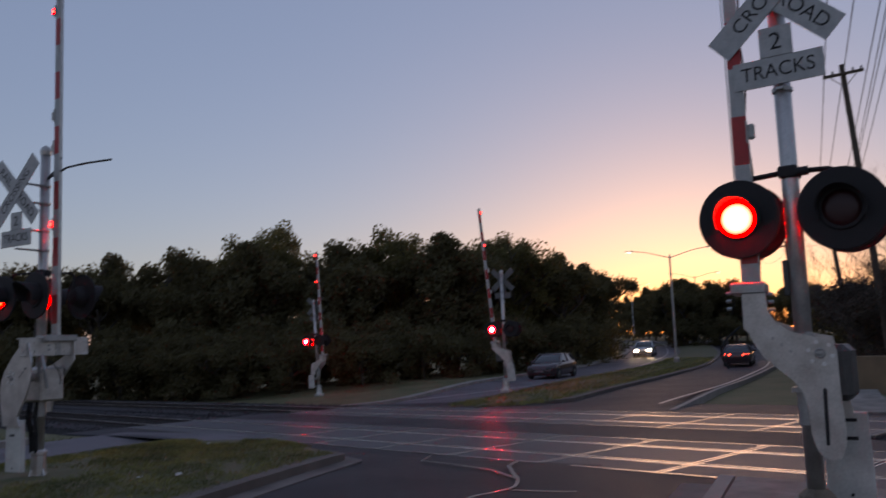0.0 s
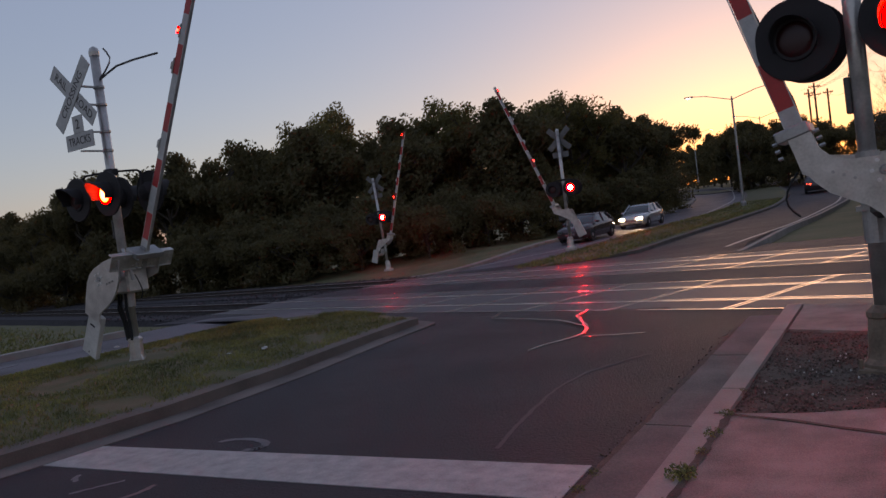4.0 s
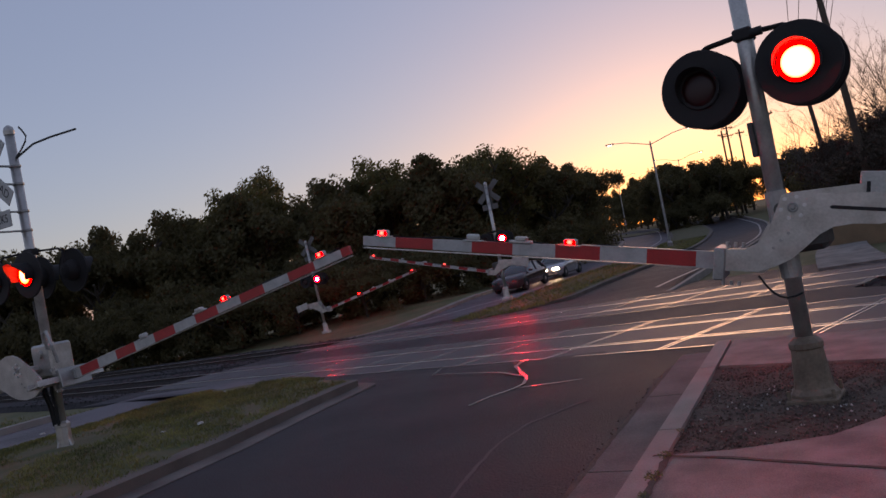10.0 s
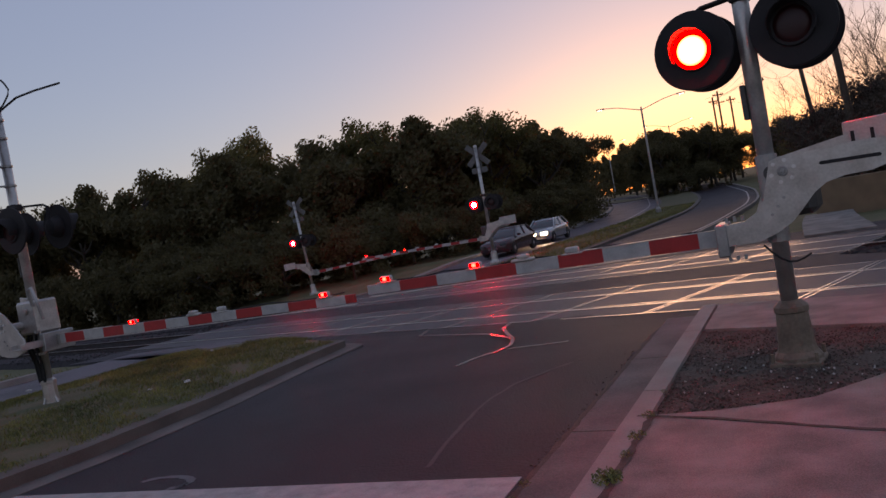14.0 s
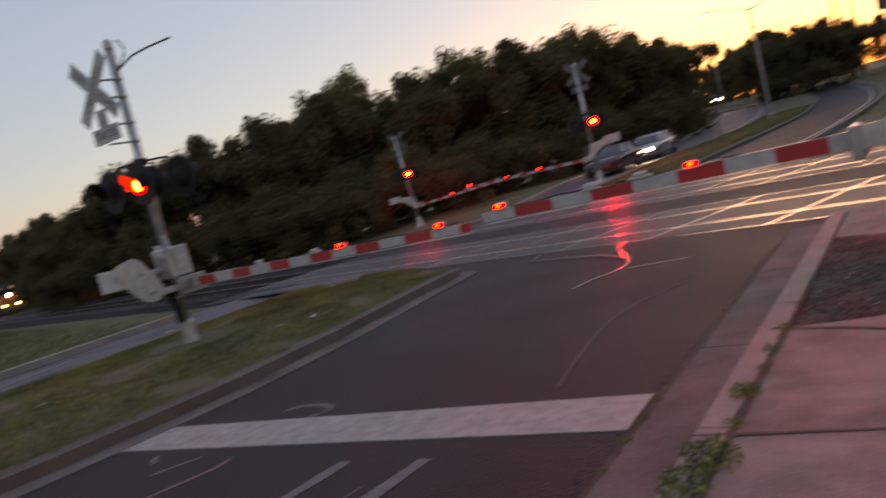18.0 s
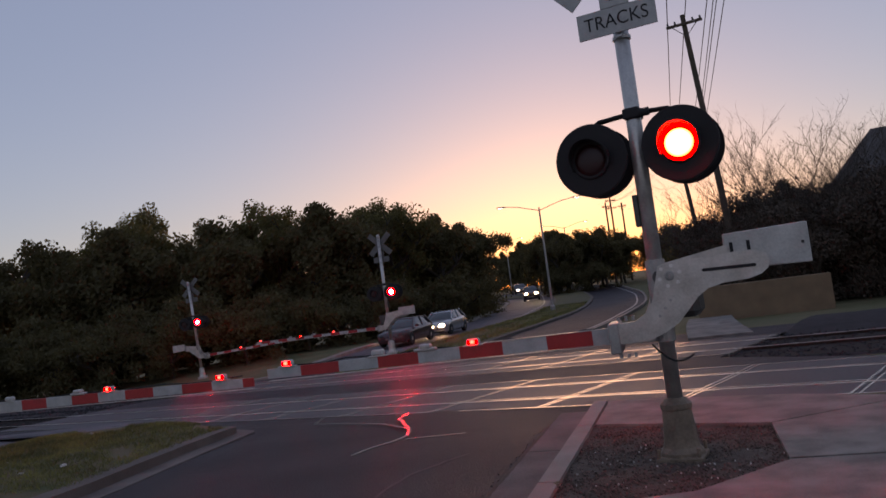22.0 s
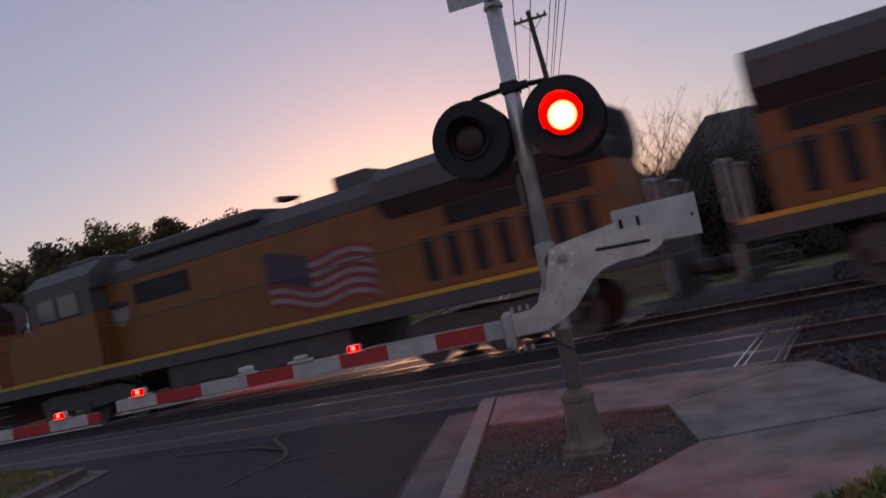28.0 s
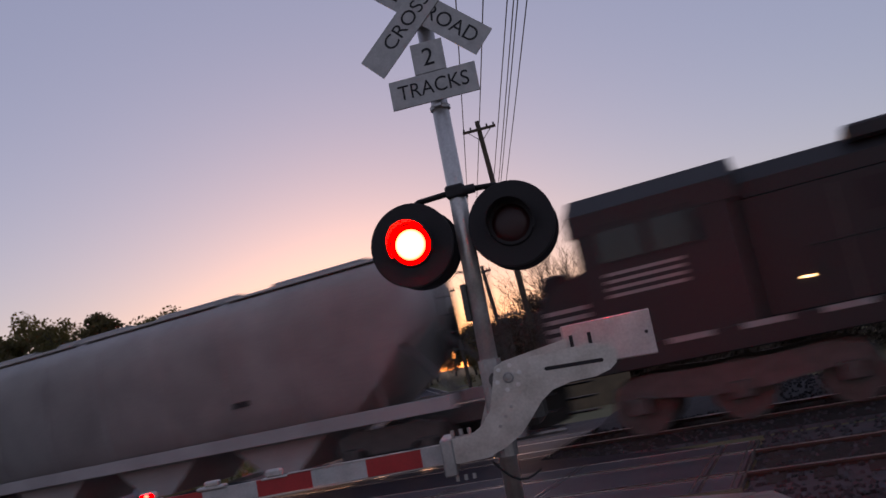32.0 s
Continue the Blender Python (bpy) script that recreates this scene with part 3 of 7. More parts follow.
def road_mark(name, outline, label, z=0.006, material=None):
    bm = bmesh.new()
    plate(bm, outline, "z", ROAD_Z - 0.01, ROAD_Z + z)
    return tagged(part(name, bm, material or ROAD_PAINT), label, "road marking", kind="structure")


def ribbon(name, pts, w, label, material, z=0.004):
    """A narrow sealed crack or worn line through points on the road."""
    dense = []
    for (x0, y0), (x1, y1) in zip(pts, pts[1:]):
        for k in range(6):
            dense.append((x0 + (x1 - x0) * k / 6 + 0.02 * noise.noise((x0 * 3 + k, y0, 2)), y0 + (y1 - y0) * k / 6 + 0.02 * noise.noise((x0, y0 * 3 + k, 5))))
    dense.append(pts[-1])
    bm = bmesh.new()
    rows = []
    for i, (x, y) in enumerate(dense):
        x0, y0 = dense[max(0, i - 1)]
        x1, y1 = dense[min(len(dense) - 1, i + 1)]
        l = math.hypot(x1 - x0, y1 - y0) or 1
        nx, ny = -(y1 - y0) / l, (x1 - x0) / l
        h = w / 2 * (0.75 + 0.5 * random.random())
        rows.append([bm.verts.new((x + nx * h, y + ny * h, ROAD_Z + z)), bm.verts.new((x - nx * h, y - ny * h, ROAD_Z + z))])
    for a, b in zip(rows, rows[1:]):
        bm.faces.new((a[0], a[1], b[1], b[0]))
    bmesh.ops.recalc_face_normals(bm, faces=bm.faces[:])
    return tagged(part(name, bm, material), label, "road repair", kind="structure")


def build_marks():
    ribbon("crack_sealant", [(-3.98, 1.4), (-3.93, 1.8), (-3.79, 2.12), (-3.74, 2.5), (-3.95, 3.0), (-4.62, 3.58), (-5.5, 3.9), (-6.1, 4.05)], 0.055, "shiny tar-sealed crack winding over the lane", SEAL)
    ribbon("crack_sealant", [(-3.72, 2.24), (-3.26, 2.32), (-2.9, 2.4)], 0.035, "shiny tar-sealed crack branch", SEAL, 0.0055)
    ribbon("crack_sealant", [(-3.98, 3.05), (-4.3, 3.55), (-4.55, 4.0), (-4.63, 4.5)], 0.06, "shiny tar-sealed crack branch", SEAL, 0.0065)
    ribbon("crack_sealant", [(-6.1, 4.05), (-6.25, 4.6)], 0.05, "shiny tar-sealed crack branch", SEAL)
    ribbon("crack_sealant", [(-2.32, -2.1), (-2.46, -1.6), (-2.57, -1.13), (-2.71, -0.4), (-2.7, 0.3), (-2.5, 0.9), (-2.38, 1.15)], 0.036, "faint sealed crack along the lane", TAR)
    ribbon("crack_sealant", [(-4.81, -4.70), (-4.66, -4.80), (-4.27, -4.89), (-3.85, -4.95), (-3.6, -4.9), (-3.28, -4.96), (-3.0, -5.08)], 0.075, "pale sealed crack behind the stop line", WORN_WHITE, 0.0055)
    ribbon("crack_sealant", [(-6.33, -4.67), (-5.69, -4.72), (-5.16, -4.78)], 0.018, "open dark crack behind the stop line", BLACK, 0.007)
    ribbon("crack", [(-3.4, -4.88), (-3.67, -4.77), (-3.76, -4.7), (-3.72, -4.53), (-3.71, -4.33), (-3.67, -4.14)], 0.016, "open dark crack behind the stop line", BLACK, 0.0075)
    ribbon("worn_line", [(-4.72, -4.35), (-4.65, -4.1), (-4.5, -3.6), (-4.53, -3.42)], 0.05, "faint pink utility mark", WORN_PINK, 0.003)
    ribbon("worn_line", [(-4.81, -4.75), (-4.78, -4.51), (-4.71, -4.29)], 0.055, "faint white utility mark", WORN_WHITE, 0.003)
    ribbon("worn_line", [(-3.46, -4.24), (-3.2, -4.39), (-2.98, -4.43), (-2.71, -4.49)], 0.075, "faint pink utility mark", WORN_PINK, 0.009)
    road_mark("paint_spot", [(-3.34, -4.46), (-3.47, -4.3), (-3.45, -4.22), (-3.37, -4.22), (-3.2, -4.33), (-3.22, -4.42)], "faint pink paint spot on the lane", 0.008, WORN_PINK)
    ribbon("worn_line", [(-2.88, -5.4), (-2.87, -4.95), (-2.86, -4.37), (-2.81, -3.75)], 0.022, "fine white scratch along the lane", WORN_WHITE, 0.003)
    ribbon("worn_line", [(-5.11, -3.77), (-5.03, -3.6), (-4.92, -3.42)], 0.04, "faint white utility mark", WORN_WHITE, 0.003)
    ribbon("worn_line", [(-5.38, -3.56), (-5.5, -3.5), (-5.52, -3.43)], 0.05, "faint white utility mark", WORN_WHITE, 0.003)
    ribbon("worn_line", [(-3.25, -5.6), (-3.31, -4.8), (-3.27, -3.42)], 0.12, "worn white arrow shaft behind the stop line", WORN_WHITE)
    ribbon("worn_line", [(-2.7, -5.5), (-2.66, -4.9), (-2.62, -3.35)], 0.12, "worn white arrow shaft behind the stop line", WORN_WHITE)
    circle = [(-4.7 + 0.29 * math.cos(a), -2.47 + 0.16 * math.sin(a)) for a in np.linspace(-0.9, 3.0, 12)]
    ribbon("worn_circle", circle, 0.065, "faint painted circle before the stop line", WORN_WHITE)
    road_mark("lane_arrow", [(-1.95, -3.93), (-2.32, -5.1), (-1.52, -5.0)], "worn white lane arrow head")
    # edge line of the far carriageway
    ys = np.linspace(17, 110, 40)
    bm = bmesh.new()
    rows = [[bm.verts.new((centre(y) + 5.9, y, rise(y) + ROAD_Z + 0.008)), bm.verts.new((centre(y) + 6.03, y, rise(y) + ROAD_Z + 0.008))] for y in ys]
    for a, b in zip(rows, rows[1:]):
        bm.faces.new((a[0], a[1], b[1], b[0]))
    tagged(part("edge_line", bm, ROAD_PAINT), "white edge line of the far carriageway", "road marking", kind="structure")
    bm = bmesh.new()
    rows = [[bm.verts.new((centre(y) - 3.1, y, rise(y) + ROAD_Z + 0.012)), bm.verts.new((centre(y) - 2.98, y, rise(y) + ROAD_Z + 0.012))] for y in ys]
    for a, b in zip(rows, rows[1:]):
        bm.faces.new((a[0], a[1], b[1], b[0]))
    tagged(part("edge_line", bm, ROAD_PAINT), "white edge line along the far median", "road marking", kind="structure")
    for y0 in np.arange(-14, 4, 6.0):
        bm = bmesh.new()
        ys2 = np.linspace(y0, y0 + 2.6, 5)
        slab_strip(bm, ys2, lambda y: centre(y) - 4.75, lambda y: centre(y) - 4.63, lambda y: rise(y) + ROAD_Z + 0.010, 0.01)
        tagged(part("lane_dash", bm, WORN_WHITE), "worn white lane dash", "road marking", kind="structure")


def build_stop_line():
    bm = bmesh.new()
    plate(bm, [(-6.3, -2.81), (-1.485, -2.305), (-1.42, -2.9), (-6.24, -3.36)], "z", ROAD_Z - 0.01, ROAD_Z + 0.006)
    tagged(part("stop_line", bm, ROAD_PAINT), "worn white stop line painted across the lane", "road marking", kind="structure")


def build_pavement():
    walk_way = thing("pavement", "concrete pavement slabs around a bare planting square", "pavement", kind="structure")
    def kx(y):
        return KERB(y) + 0.2
    slabs = [
        [(kx(-1.47), -1.47), (0.5, -1.9), (1.06, -2.06), (2.2, -2.4), (2.5, -0.24), (0.84, -0.36), (0.2, -1.19), (-0.38, -1.42)],
        [(kx(1.64), 1.64), (0.70, 1.16), (2.07, 2.14), (0.95, 2.75), (kx(3.3), 3.3)],
        [(0.715, 1.13), (0.83, -0.32), (2.46, -0.2), (2.2, 2.1), (2.09, 2.12)],
        [(kx(-1.5), -1.5), (kx(-3.3), -3.3), (0.0, -3.22), (2.2, -2.98), (2.2, -2.43), (1.06, -2.09), (0.5, -1.93)],
        [(kx(-3.32), -3.32), (kx(-6.0), -6.0), (2.4, -5.8), (2.3, -2.99), (0.0, -3.24)],
        [(kx(-6.02), -6.02), (kx(-9.6), -9.6), (2.5, -9.8), (2.4, -5.82)],
    ]
    for o in slabs:
        bm = bmesh.new()
        plate(bm, o, "z", -0.16, 0.002)
        part("pavement_slab", bm, CONCRETE, walk_way)
    bm = bmesh.new()
    grid_sheet(bm, np.linspace(-1.1, 0.9, 22), np.linspace(-1.6, 2.1, 34), lambda u, v: (max(u, KERB(v) + 0.1), v, -0.035 + 0.02 * noise.noise((u * 3, v * 3, 4))))
    sq = part("planting_soil", bm, SOIL)
    tagged(sq, "bare dark soil around the foot of the signal", "soil", kind="structure")


def pavement_crack(pts, w):
    tagged(ribbon("pavement_crack", pts, w, "dark ragged crack along a pavement joint", SOIL, 0.1465), category="crack")


build_ground()
build_roads()
near_median = build_median("median_near", -30, 4.3, 0, 0.9, "grass median with a concrete kerb before the crossing", NEAR_MID, NEAR_HALF)
far_median = build_median("median_far", 16.5, 168, 3.0, 0, "grass median with a concrete kerb beyond the crossing")
build_tracks()
build_stop_line()
build_marks()
build_pavement()
pavement_crack([(-0.93, -1.49), (-0.4, -1.6), (0.1, -1.78), (0.5, -1.915), (1.06, -2.075), (1.6, -2.24), (2.2, -2.415)], 0.035)
tagged(ribbon("gutter_seam", [(KERB(y) - 0.475, y) for y in np.arange(-9.0, 2.9, 0.5)], 0.045, "dark gritty seam between asphalt and gutter", SOIL, 0.0195), category="crack")
tagged(ribbon("kerb_joint", [(KERB(y) + 0.187, y) for y in np.arange(-9.0, -1.2, 0.4)], 0.05, "dirt-filled joint behind the kerb", SOIL, 0.147), category="crack")
pavement_crack([(0.84, -0.34), (1.4, -0.31), (1.9, -0.26), (2.45, -0.22)], 0.02)
pavement_crack([(-0.85, -3.31), (0.0, -3.23), (1.1, -3.1), (2.2, -2.985)], 0.022)

# ---- level crossing signals ----
MOVING = []          # (object, rows) for motions()
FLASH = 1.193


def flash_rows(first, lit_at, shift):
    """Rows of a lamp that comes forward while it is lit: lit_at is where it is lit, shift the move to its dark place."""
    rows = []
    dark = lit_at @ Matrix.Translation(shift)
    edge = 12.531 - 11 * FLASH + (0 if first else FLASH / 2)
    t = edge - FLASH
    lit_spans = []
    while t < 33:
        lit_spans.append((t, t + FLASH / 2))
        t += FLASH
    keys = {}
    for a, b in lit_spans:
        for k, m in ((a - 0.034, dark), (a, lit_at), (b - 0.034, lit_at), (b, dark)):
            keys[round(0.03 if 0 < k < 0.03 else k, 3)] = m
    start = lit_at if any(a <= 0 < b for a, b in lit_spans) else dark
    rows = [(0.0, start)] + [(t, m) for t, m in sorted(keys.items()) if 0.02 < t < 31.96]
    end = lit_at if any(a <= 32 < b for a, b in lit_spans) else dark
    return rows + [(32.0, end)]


def signal_head(parent, x, y, z, facing, flashes, glow, hood=1.0):
    """A round black background with hood and red lens; facing -1 looks to -y."""
    f = facing
    bm = bmesh.new()
    rot = Matrix.Translation((x, y, z)) @ Matrix.Rotation(radians(90 * -f), 4, "X")
    lathe(bm, [(0.30, -0.012), (0.318, -0.02), (0.318, 0.004), (0.308, 0.008), (0.17, 0.008), (0.16, 0.03)], 40, rot)
    lathe(bm, [(0.05, -0.17), (0.11, -0.15), (0.15, -0.06), (0.155, -0.013)], 24, rot)
    head = part("signal_head", bm, BLACK, parent, "round black signal background")
    # hood over the upper part of the lens
    bm = bmesh.new()
    n = 22
    rings = []
    for k in range(n + 1):
        a = radians(-25 + 230 * k / n)
        up = max(0.0, math.sin(a))
        deep = (0.07 + 0.22 * (0.35 + 0.65 * up)) * hood
        rings.append([bm.verts.new((x + r * math.cos(a), y + f * d, z + r * math.sin(a))) for r, d in ((0.158, 0.0), (0.168, deep), (0.178, deep), (0.170, 0.0))])
    for u, v in zip(rings, rings[1:]):
        for k in range(4):
            bm.faces.new((u[k], u[(k + 1) % 4], v[(k + 1) % 4], v[k]))
    bm.faces.new(rings[0])
    bm.faces.new(rings[-1][::-1])
    bmesh.ops.recalc_face_normals(bm, faces=bm.faces[:])
    part("hood", bm, BLACK, head, "black visor")
    bm = bmesh.new()
    rot2 = Matrix.Rotation(radians(90 * -f), 4, "X")
    lathe(bm, [(0.15, 0.0), (0.15, 0.014), (0.10, 0.03), (0.04, 0.036)], 28, Matrix.Translation((x, y + f * 0.012, z)) @ rot2)
    part("lens", bm, RED_LENS, head, "dark red glass lens", True)
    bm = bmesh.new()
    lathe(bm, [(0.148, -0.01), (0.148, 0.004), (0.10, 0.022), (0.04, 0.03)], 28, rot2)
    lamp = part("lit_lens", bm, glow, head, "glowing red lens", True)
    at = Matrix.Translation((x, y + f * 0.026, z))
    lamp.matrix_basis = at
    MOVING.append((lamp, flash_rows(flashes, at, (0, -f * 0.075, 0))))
    return head


def blade_outline(w, h):
    return [(-w / 2, -h / 2), (w / 2, -h / 2), (w / 2, h / 2), (-w / 2, h / 2)]


def gate(parent, side, length, lamps, angles, hub_z, yaw=0.0, low=False):
    """The moving gate. side -1: the arm points to -x. Its own space has the hub at the origin."""
    g_bm = bmesh.new()
    s = side
    shape = [(0.125, -0.05), (0.085, 0.09), (0.01, 0.115), (-0.24, 0.115), (-0.58, 0.13), (-0.69, 0.12), (-0.765, 0.085), (-0.785, 0.03), (-0.765, -0.035), (-0.71, -0.075), (-0.6, -0.105), (-0.42, -0.11), (-0.29, -0.14),
             (-0.2, -0.2), (-0.12, -0.29), (-0.02, -0.395), (0.1, -0.465), (0.24, -0.515), (0.5, -0.52), (0.5, -0.35), (0.33, -0.34), (0.24, -0.29), (0.17, -0.2)]
    if low:
        # a broad crank on the near side, its weight level with the hub
        shape = [(0.46, -0.40), (0.3, -0.2), (0.09, 0.0), (-0.04, 0.07), (-0.18, 0.095), (-0.45, 0.06), (-0.64, 0.02), (-0.64, -0.36), (-0.52, -0.3), (-0.42, -0.36), (-0.3, -0.46), (-0.15, -0.545), (0.02, -0.59), (0.2, -0.6), (0.46, -0.53)]
    near = -0.46 if low else -0.225
    plate(g_bm, [(s * u, v) for u, v in shape], "y", near, near + 0.025)
    g = part("gate", g_bm, SILVER, parent, "cranked silver gate arm support")
    at = pose(-s * 0.11, 0, hub_z, 0, 0, yaw)
    # slot, bolts and hub cap on the crank
    if not low:
        bm = bmesh.new()
        plate(bm, [(s * u, v) for u, v in ((-0.27, -0.003), (-0.67, -0.013), (-0.68, 0.0), (-0.67, 0.014), (-0.27, 0.024), (-0.255, 0.01))], "y", -0.228, -0.226)
        part("slot", bm, BLACK, g, "dark slot")
    drop = 0.16 if low else 0.0
    for k in range(6):
        a = k * math.pi / 3 + 0.25
        bm = bmesh.new()
        cyl(bm, (0.085 * math.cos(a), near + 0.003, 0.085 * math.sin(a) - drop), (0.085 * math.cos(a), near - 0.015, 0.085 * math.sin(a) - drop), 0.016, seg=10)
        part("bolt", bm, BOLT, g, "bright bolt head")
    for k in range(3):
        bm = bmesh.new()
        cyl(bm, (s * (0.02 + 0.05 * k), near + 0.003, -0.2 - drop - 0.06 * k), (s * (0.02 + 0.05 * k), near - 0.015, -0.2 - drop - 0.06 * k), 0.013, seg=8)
        part("bolt", bm, GALV, g)
    bm = bmesh.new()
    lathe(bm, [(0.04, 0), (0.04, 0.012), (0.034, 0.014), (0.03, 0.006), (0.02, 0.006), (0.016, 0.014), (0.004, 0.015)], 20, Matrix.Translation((0, near + 0.003, -drop)) @ Matrix.Rotation(radians(90), 4, "X"))
    part("hub_cap", bm, GALV, g, "flat ringed hub cap")
    bm = bmesh.new()
    cyl(bm, (0, near + 0.02, -0.2), (0, 0.21, -0.2), 0.06, seg=18) if low else cyl(bm, (s * -0.7, -0.2, 0.03), (s * -0.7, 0.24, 0.03), 0.06, seg=18)
    part("end_shaft", bm, SILVER, g, "round shaft joining crank and plate")
    # far crank with the counterweight plate
    bm = bmesh.new()
    plate(bm, [(s * u, v) for u, v in ((0.12, 0.1), (-0.5, 0.2), (-0.5, -0.05), (-0.3, -0.1), (-0.05, -0.3), (0.2, -0.56), (0.50, -0.555), (0.50, -0.37), (0.28, -0.36), (0.16, -0.08))], "y", 0.20, 0.222)
    part("far_crank", bm, SILVER, g)
    bm = bmesh.new()
    du, dv, back = (-0.09, -0.315, -0.43) if low else (0.0, 0.0, 0.225)
    plate(bm, [(s * (u + du), v + dv) for u, v in ((-0.475, 0.295), (-1.16, 0.31), (-1.16, -0.035), (-0.475, -0.02))], "y", back, back + 0.075)
    bmesh.ops.bevel(bm, geom=bm.edges[:], offset=0.008, segments=1, affect="EDGES")
    part("counterweight", bm, WHITE, g, "white painted counterweight plate")
    for u in (-0.535, -0.675):
        bm = bmesh.new()
        plate(bm, [(s * (u + du - 0.014), 0.1 + dv), (s * (u + du + 0.014), 0.1 + dv), (s * (u + du + 0.014), 0.215 + dv), (s * (u + du - 0.014), 0.215 + dv)], "y", back - 0.0025, back - 0.0015)
        part("counterweight_slot", bm, BLACK, g, "dark slot in the plate")
    bm = bmesh.new()
    cyl(bm, (s * (du - 1.105), back - 0.0025, 0.14 + dv), (s * (du - 1.105), back - 0.0015, 0.14 + dv), 0.014, seg=8)
    part("bolt_hole", bm, BLACK, g)
    # clamp
    bm = bmesh.new()
    box(bm, (s * 0.47, -0.24, -0.60), (s * 0.56, 0.23, -0.34), 0.01)
    for k in range(3):
        cyl(bm, (s * (0.34 + 0.06 * k), -0.21, -0.33), (s * (0.34 + 0.06 * k), -0.21, -0.29), 0.014, seg=8)
        cyl(bm, (s * (0.36 + 0.06 * k), -0.21, -0.6), (s * (0.36 + 0.06 * k), -0.21, -0.635), 0.014, seg=8)
    part("arm_clamp", bm, GALV, g, "bolted steel clamp")
    if low:
        # riveted channel that runs from crank to crank, and the socket of the arm
        bm = bmesh.new()
        box(bm, (0.29, -0.56, -0.51), (0.52, 0.46, -0.49), 0.003)
        for u0 in (0.28, 0.51):
            box(bm, (u0, -0.56, -0.515), (u0 + 0.018, 0.46, -0.43), 0.003)
        for k in range(7):
            for u0 in (0.34, 0.465):
                cyl(bm, (u0, -0.5 + 0.15 * k, -0.5), (u0, -0.5 + 0.15 * k, -0.522), 0.014, seg=8)
        part("cross_channel", bm, SILVER, g, "pale riveted steel channel")
        bm = bmesh.new()
        box(bm, (0.28, -0.05, -0.52), (0.6, 0.035, -0.40), 0.006)
        part("arm_socket", bm, GALV, g)
    # striped arm
    arm_len = length - 0.52
    def half(u):
        return 0.066 - 0.02 * u / arm_len
    u = 0.0
    zc = -0.455
    first = True
    k = 0
    while u < arm_len - 0.02:
        step = 0.2 if first else 0.405
        u1 = min(u + step, arm_len)
        bm = bmesh.new()
        plate(bm, [(s * (0.52 + u), zc - half(u)), (s * (0.52 + u1), zc - half(u1)), (s * (0.52 + u1), zc + half(u1)), (s * (0.52 + u), zc + half(u))], "y", -0.028, 0.012)
        part("arm_stripe", bm, WHITE_SHEET if k % 2 == 0 else RED, g, "white sheeting" if k % 2 == 0 else "red sheeting")
        u, first, k = u1, False, k + 1
    bm = bmesh.new()
    box(bm, (s * 0.52, -0.032, zc - 0.073), (s * (length - 0.005), 0.016, zc - 0.066))
    box(bm, (s * 0.52, -0.032, zc + 0.064), (s * (1.7), 0.016, zc + 0.07))
    part("arm_edge", bm, SILVER, g, "bare metal edge of the arm")
    # a splice bracket and the lamp cable
    bm = bmesh.new()
    box(bm, (s * (length * 0.55), -0.045, zc + 0.05), (s * (length * 0.55 + 0.22), 0.03, zc + 0.08), 0.01)
    box(bm, (s * (length * 0.55 + 0.05), -0.045, zc + 0.076), (s * (length * 0.55 + 0.16), 0.03, zc + 0.115), 0.01)
    part("splice_bracket", bm, SILVER, g)
    tube_pts = [(s * (0.55 + (length - 0.7) * q / 14), 0.02, zc + 0.06 + 0.014 * math.sin(q * 1.9)) for q in range(15)]
    part("lamp_cable", tube(bmesh.new(), tube_pts, 0.008, 5), RUBBER, g)
    tube_pts = [(s * (0.22 - 0.055 * q), -0.17 + 0.015 * q, -0.55 - 0.02 * q - 0.1 * math.sin(q * math.pi / 6)) for q in range(7)]
    part("loose_cable", tube(bmesh.new(), tube_pts, 0.009, 5), RUBBER, g)
    for i, u in enumerate(lamps):
        bm = bmesh.new()
        box(bm, (s * u - 0.095, -0.045, zc + 0.05), (s * u + 0.095, 0.03, zc + 0.062), 0.005)
        box(bm, (s * u - 0.062, -0.04, zc + 0.06), (s * u + 0.062, 0.025, zc + 0.117), 0.014)
        part("gate_lamp", bm, WHITE, g, "small pale gate lamp housing")
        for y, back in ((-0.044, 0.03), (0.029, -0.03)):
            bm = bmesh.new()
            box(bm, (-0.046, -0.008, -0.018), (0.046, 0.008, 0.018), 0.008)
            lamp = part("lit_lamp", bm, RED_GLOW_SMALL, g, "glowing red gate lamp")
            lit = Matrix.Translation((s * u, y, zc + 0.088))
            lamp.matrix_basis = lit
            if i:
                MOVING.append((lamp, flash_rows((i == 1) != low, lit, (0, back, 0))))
    rows = [(t, at @ Matrix.Rotation(radians(-s * a), 4, "Y")) for t, a in angles]
    g.matrix_basis = rows[0][1]
    MOVING.append((g, rows))
    return g


